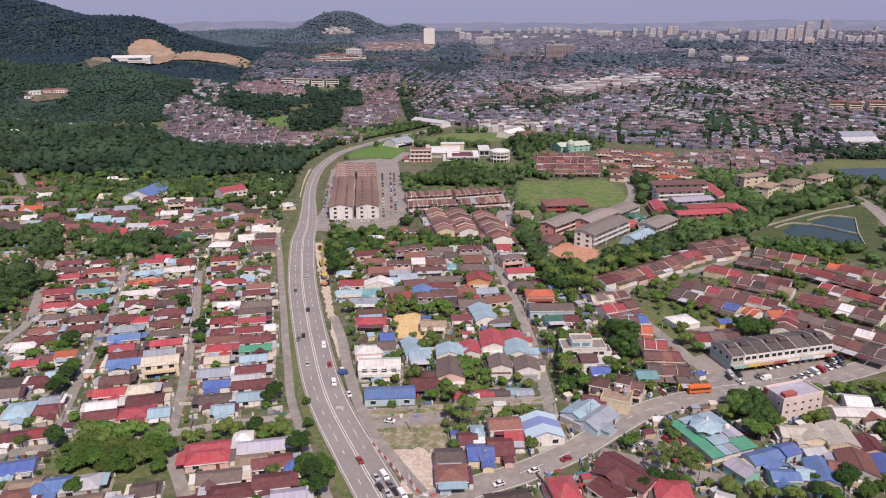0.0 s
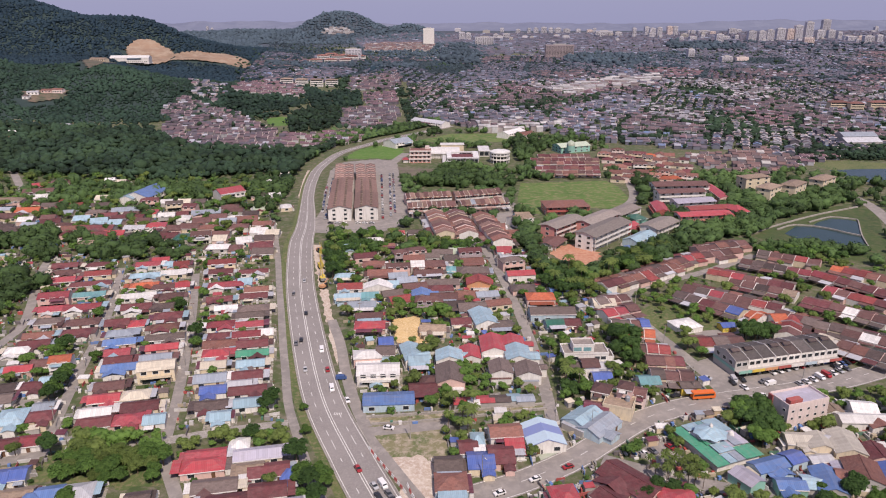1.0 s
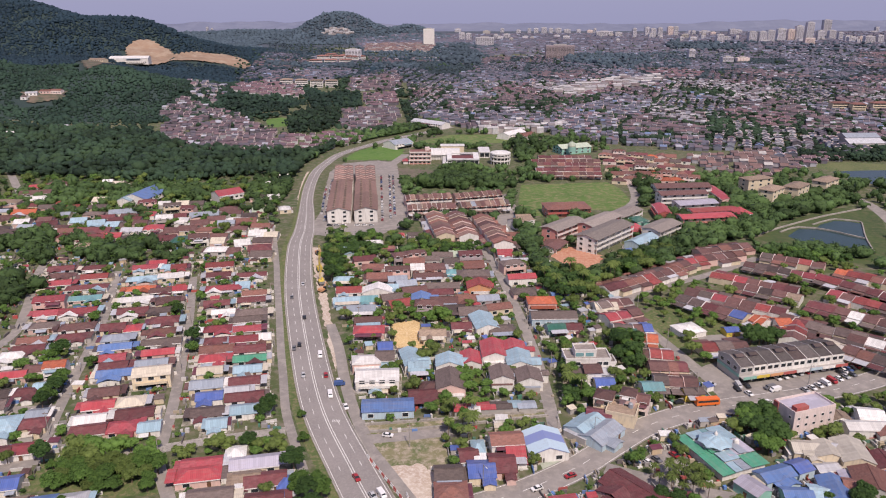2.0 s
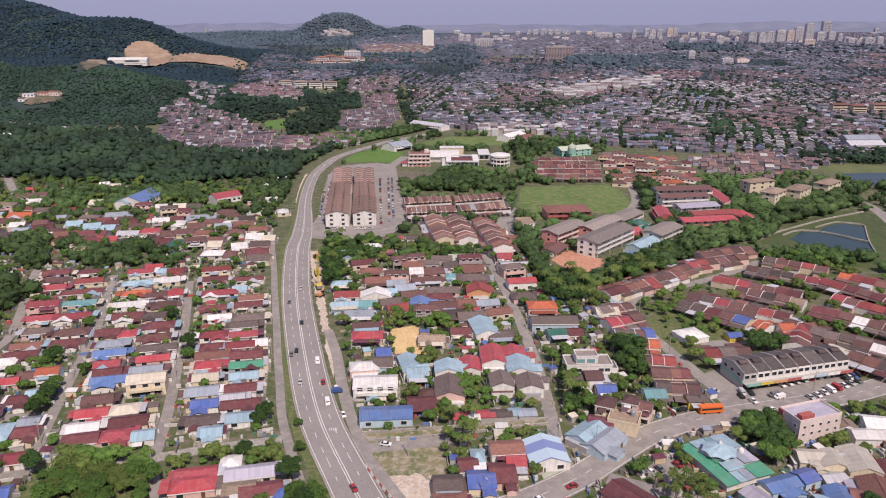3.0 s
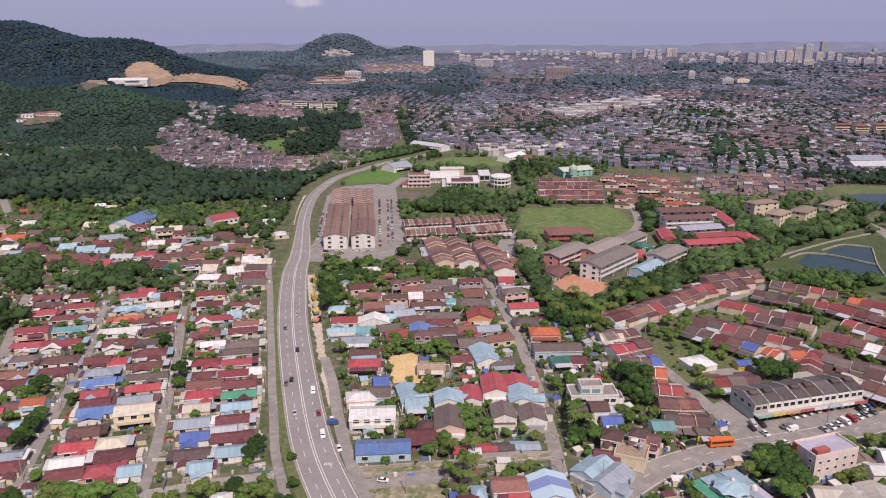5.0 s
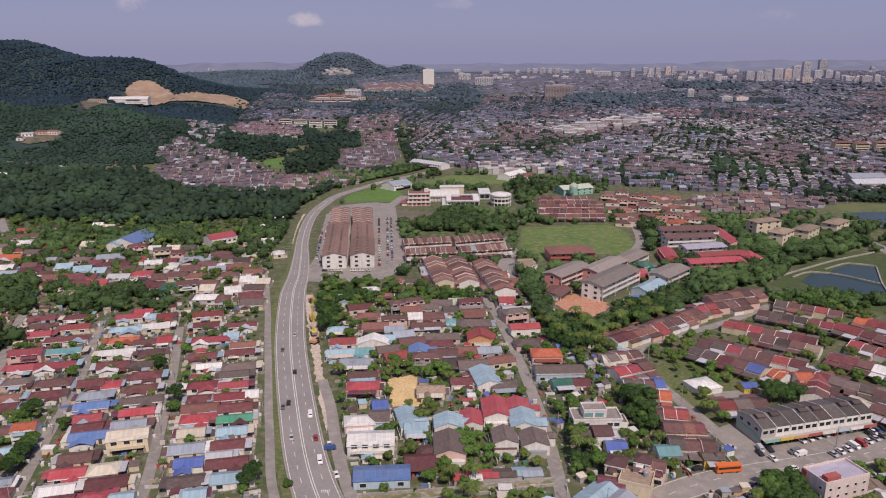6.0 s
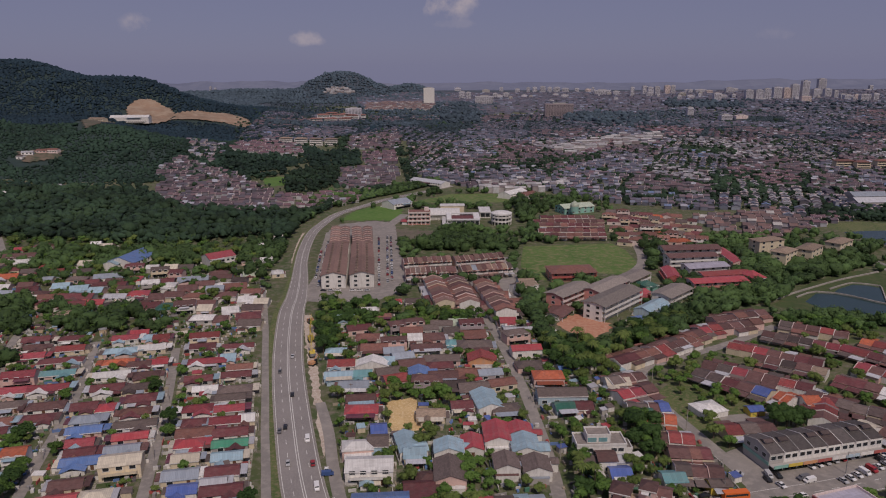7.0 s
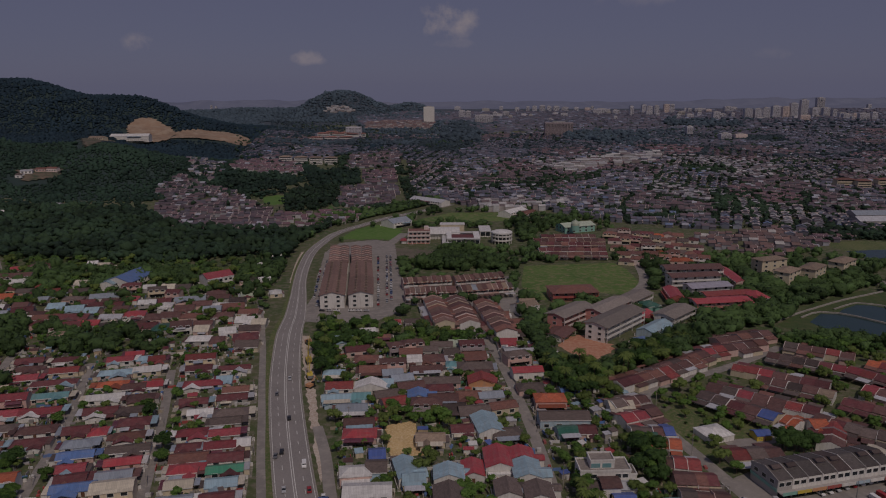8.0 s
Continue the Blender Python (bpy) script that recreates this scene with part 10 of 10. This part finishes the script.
car(111.2, 252.9, 20, 'white', False)
car(99.3, 260.1, 60, 'silver', False)
car(109.4, 258.9, 0, 'silver', True)
car(112.8, 259.0, 5, 'black', False)
car(120.8, 257.4, -70, 'grey', True)
car(122.2, 255.8, -70, 'white', True)
car(126.8, 265.2, 20, None, False)
car(130.2, 266.5, 20, None, False)
car(133.6, 267.9, 20, None, False)
car(137.1, 269.3, 20, None, False)
car(140.6, 270.7, 20, None, False)
car(144.1, 272.1, 20, None, False)
car(147.6, 273.5, 20, None, False)
car(151.2, 275.0, 20, None, False)
car(154.8, 276.4, 20, None, False)
car(158.5, 277.9, 20, None, False)
car(133.7, 255.9, 20, None, False)
car(137.1, 257.7, 20, None, False)
car(140.5, 259.5, 20, None, False)
car(143.9, 261.3, 20, None, True)
car(147.3, 263.2, 20, None, True)
car(150.8, 265.0, 20, None, False)
car(154.4, 266.9, 20, None, False)
car(158.0, 268.8, 20, None, False)
car(154.0, 270.0, 20, None, False)
car(156.2, 271.4, 20, None, False)
car(158.5, 272.8, 20, None, False)
car(160.8, 274.2, 20, None, False)
car(163.1, 275.6, 20, None, False)
car(165.4, 277.0, 20, None, False)

for row, (x0, y0, x1, y1) in enumerate([(-49.6, 484.9, -63.8, 622.0), (-44.4, 490.0, -57.0, 625.0), (-41.6, 492.0, -54.0, 625.0), (-86.3, 473.5, -53.7, 473.5), (-89.0, 482.3, -103.4, 606.0), (-94.0, 500.0, -104.0, 580.0), (107.6, 451.0, 132.4, 477.2), (88.7, 427.2, 105.8, 450.9)]):
    n = int(math.hypot(x1 - x0, y1 - y0) / 4.4)
    for i in range(n):
        if RNG.random() < 0.75:
            u = (i + 0.5) / n
            car(x0 + (x1 - x0) * u, y0 + (y1 - y0) * u, math.degrees(math.atan2(y1 - y0, x1 - x0)) + 90 + RNG.uniform(-4, 4))

# ---- distant estates ----

district('estate_1', [(-389.7, 969.6), (-383.1, 1046.9), (-311.3, 996.3), (-266.7, 945.2), (-224.8, 864.8), (-190.7, 825.7), (-183.1, 769.4), (-183.2, 719.9), (-269.8, 725.1), (-309.4, 781.9)], 2, (6.2, 9), 7, 1, 0.88, ROOF_BROWN, WALL_DUSK, h=(2.8, 4.2))
district('estate_2', [(-190.3, 818.2), (-139.4, 833.6), (-96.3, 853.5), (-88.9, 808.0), (-139.3, 726.1), (-177.6, 720.0)], 9, (6.2, 9), 6, 2, 0.86, ROOF_RED, WALL_PALE, h=(2.8, 4.2))
district('estate_3', [(-156.6, 1030.3), (-134.1, 1053.9), (-86.2, 1060.1), (-72.9, 966.1), (-79.8, 891.1), (-110.5, 861.5), (-139.0, 882.1)], 4, (6.4, 9), 8, 3, 0.85, ROOF_BROWN, WALL_DUSK, h=(2.8, 4.2))
district('estate_4', [(-154.4, 1219.2), (-98.7, 1243.5), (-82.2, 1072.3), (-126.8, 1059.9)], -6, (6.4, 9), 8, 4, 0.9, ROOF_RED, WALL_DUSK, h=(2.8, 4.2))
district('estate_6', [(-345.1, 1144.0), (-373.6, 1285.7), (-352.7, 1380.0), (-293.9, 1350.3), (-249.4, 1243.2), (-235.6, 1158.5), (-289.0, 1123.4)], 10, (7, 10), 9, 6, 0.85, ROOF_RED, WALL_PALE, h=(2.8, 4.2))
district('estate_9', [(-357.8, 1400.5), (-394.8, 1549.5), (-349.8, 1615.2), (-253.3, 1561.9), (-227.7, 1400.4)], 3, (8, 11), 10, 9, 0.85, ROOF_MIX, WALL_DUSK, h=(2.8, 4.2))
district('estate_10', [(-184.6, 1268.5), (-207.6, 1512.1), (-129.8, 1614.5), (-101.8, 1488.3), (-99.7, 1268.7)], -4, (8, 11), 10, 10, 0.82, ROOF_BROWN, WALL_DUSK, h=(2.8, 4.2))
district('estate_11', [(-447.3, 1242.9), (-378.1, 1218.7), (-338.8, 1116.5), (-327.1, 1035.4), (-381.4, 1077.4)], 0, (8, 10), 12, 11, 0.5, ROOF_MIX, WALL_PALE, h=(2.8, 4.2))
district('estate_5', [(222, 700), (310, 740), (326.7, 681.7), (309.9, 644.2), (262, 610), (240, 600), (226, 640)], -12, (6.5, 9), 7, 5, 0.94, ROOF_CLAY, WALL_DUSK, h=(2.8, 4.2))
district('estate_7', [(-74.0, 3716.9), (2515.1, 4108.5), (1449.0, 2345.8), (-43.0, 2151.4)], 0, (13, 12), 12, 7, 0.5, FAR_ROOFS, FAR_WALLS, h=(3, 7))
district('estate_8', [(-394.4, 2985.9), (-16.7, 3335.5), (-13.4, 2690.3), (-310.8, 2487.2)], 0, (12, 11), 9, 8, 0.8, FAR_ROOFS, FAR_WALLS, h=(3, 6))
district('hill_village', HILL_VILLAGE, 6, (11, 10), 9, 17, 0.85, ROOF_CLAY, WALL_PALE, h=(4, 7), label='pale linked houses with faded clay roofs below the hill')
district('hill_school', HILL_SCHOOL, -10, (14, 11), 10, 18, 0.8, BRIGHT_ROOFS, WALL_PALE, h=(5, 8), label='long white school blocks on the wooded hillside')
district('white_rows', [(22, 836), (63, 838), (124, 860), (140, 916), (66, 914), (28, 890)], 8, (8, 9), 10, 19, 0.7, BRIGHT_ROOFS, WALL_PALE, h=(5.2, 6.6), label='rows of linked houses with pale sheet roofs')
district('shop_quarter', [(162.4, 1235.8), (246.4, 1400.3), (333.3, 1511.3), (406.7, 1511.2), (375.5, 1380.0), (262.3, 1269.2), (183.4, 1189.0)], -8, (16, 11), 12, 14, 0.8, BRIGHT_ROOFS, WALL_PALE, h=(4, 8), label='rows of pale-roofed shops and workshops')
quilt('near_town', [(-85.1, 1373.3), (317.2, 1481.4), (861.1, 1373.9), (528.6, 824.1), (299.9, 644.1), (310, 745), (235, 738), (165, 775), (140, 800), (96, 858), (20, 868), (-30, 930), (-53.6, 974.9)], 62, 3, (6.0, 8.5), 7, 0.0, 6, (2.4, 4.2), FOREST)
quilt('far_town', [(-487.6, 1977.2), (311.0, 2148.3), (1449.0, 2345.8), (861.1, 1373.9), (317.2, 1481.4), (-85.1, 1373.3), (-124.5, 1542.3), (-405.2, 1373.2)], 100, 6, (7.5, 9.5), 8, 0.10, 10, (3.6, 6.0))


# ---- dual carriageway ----
road = tagged(new("road", mesh("road", *band(MAIN, 7.4, -7.4, 0.11, width=NARROW), ASPHALT)), "grey asphalt dual carriageway with white lane lines", "road", "", "structure")
for off, w, every in ((6.6, 0.11, None), (-6.6, 0.11, None), (0.40, 0.13, None), (-0.40, 0.13, None), (3.5, 0.10, (3, 6)), (-3.5, 0.10, (3, 6))):
    part("lane_line", mesh("lane_line", *band(MAIN, off + w, off - w, 0.14, None, every, NARROW), PAINT), road)
for s in (1, -1):
    part("kerb", mesh("kerb", *band(MAIN, s * 7.4 + 0.2, s * 7.4 - 0.2, 0, 0.4, None, NARROW), CONCRETE), road)
tagged(new("verge", mesh("verge", *band(MAIN, 10.5, 7.6, 0.05, None, None, NARROW), GRASS)), "strip of rough grass beside the road", "verge", "", "structure")

for off, every in ((0.0, (3, 6)), (4.9, None), (-4.9, None)):
    part("lane_line", mesh("lane_line", *band(TOWN, off + .1, off - .1, 0.125, None, every), PAINT), TOWN_ROAD)

for k in range(5):          # worn lettering on the lane, as plain bars
    x, y = ROAD_MARK
    part("road_mark", mesh("road_mark", *box(x - 1.5 + k * .62, x - 1.25 + k * .62, y - 0.8, y + 0.8, 0.135, 0.142), PAINT), road)
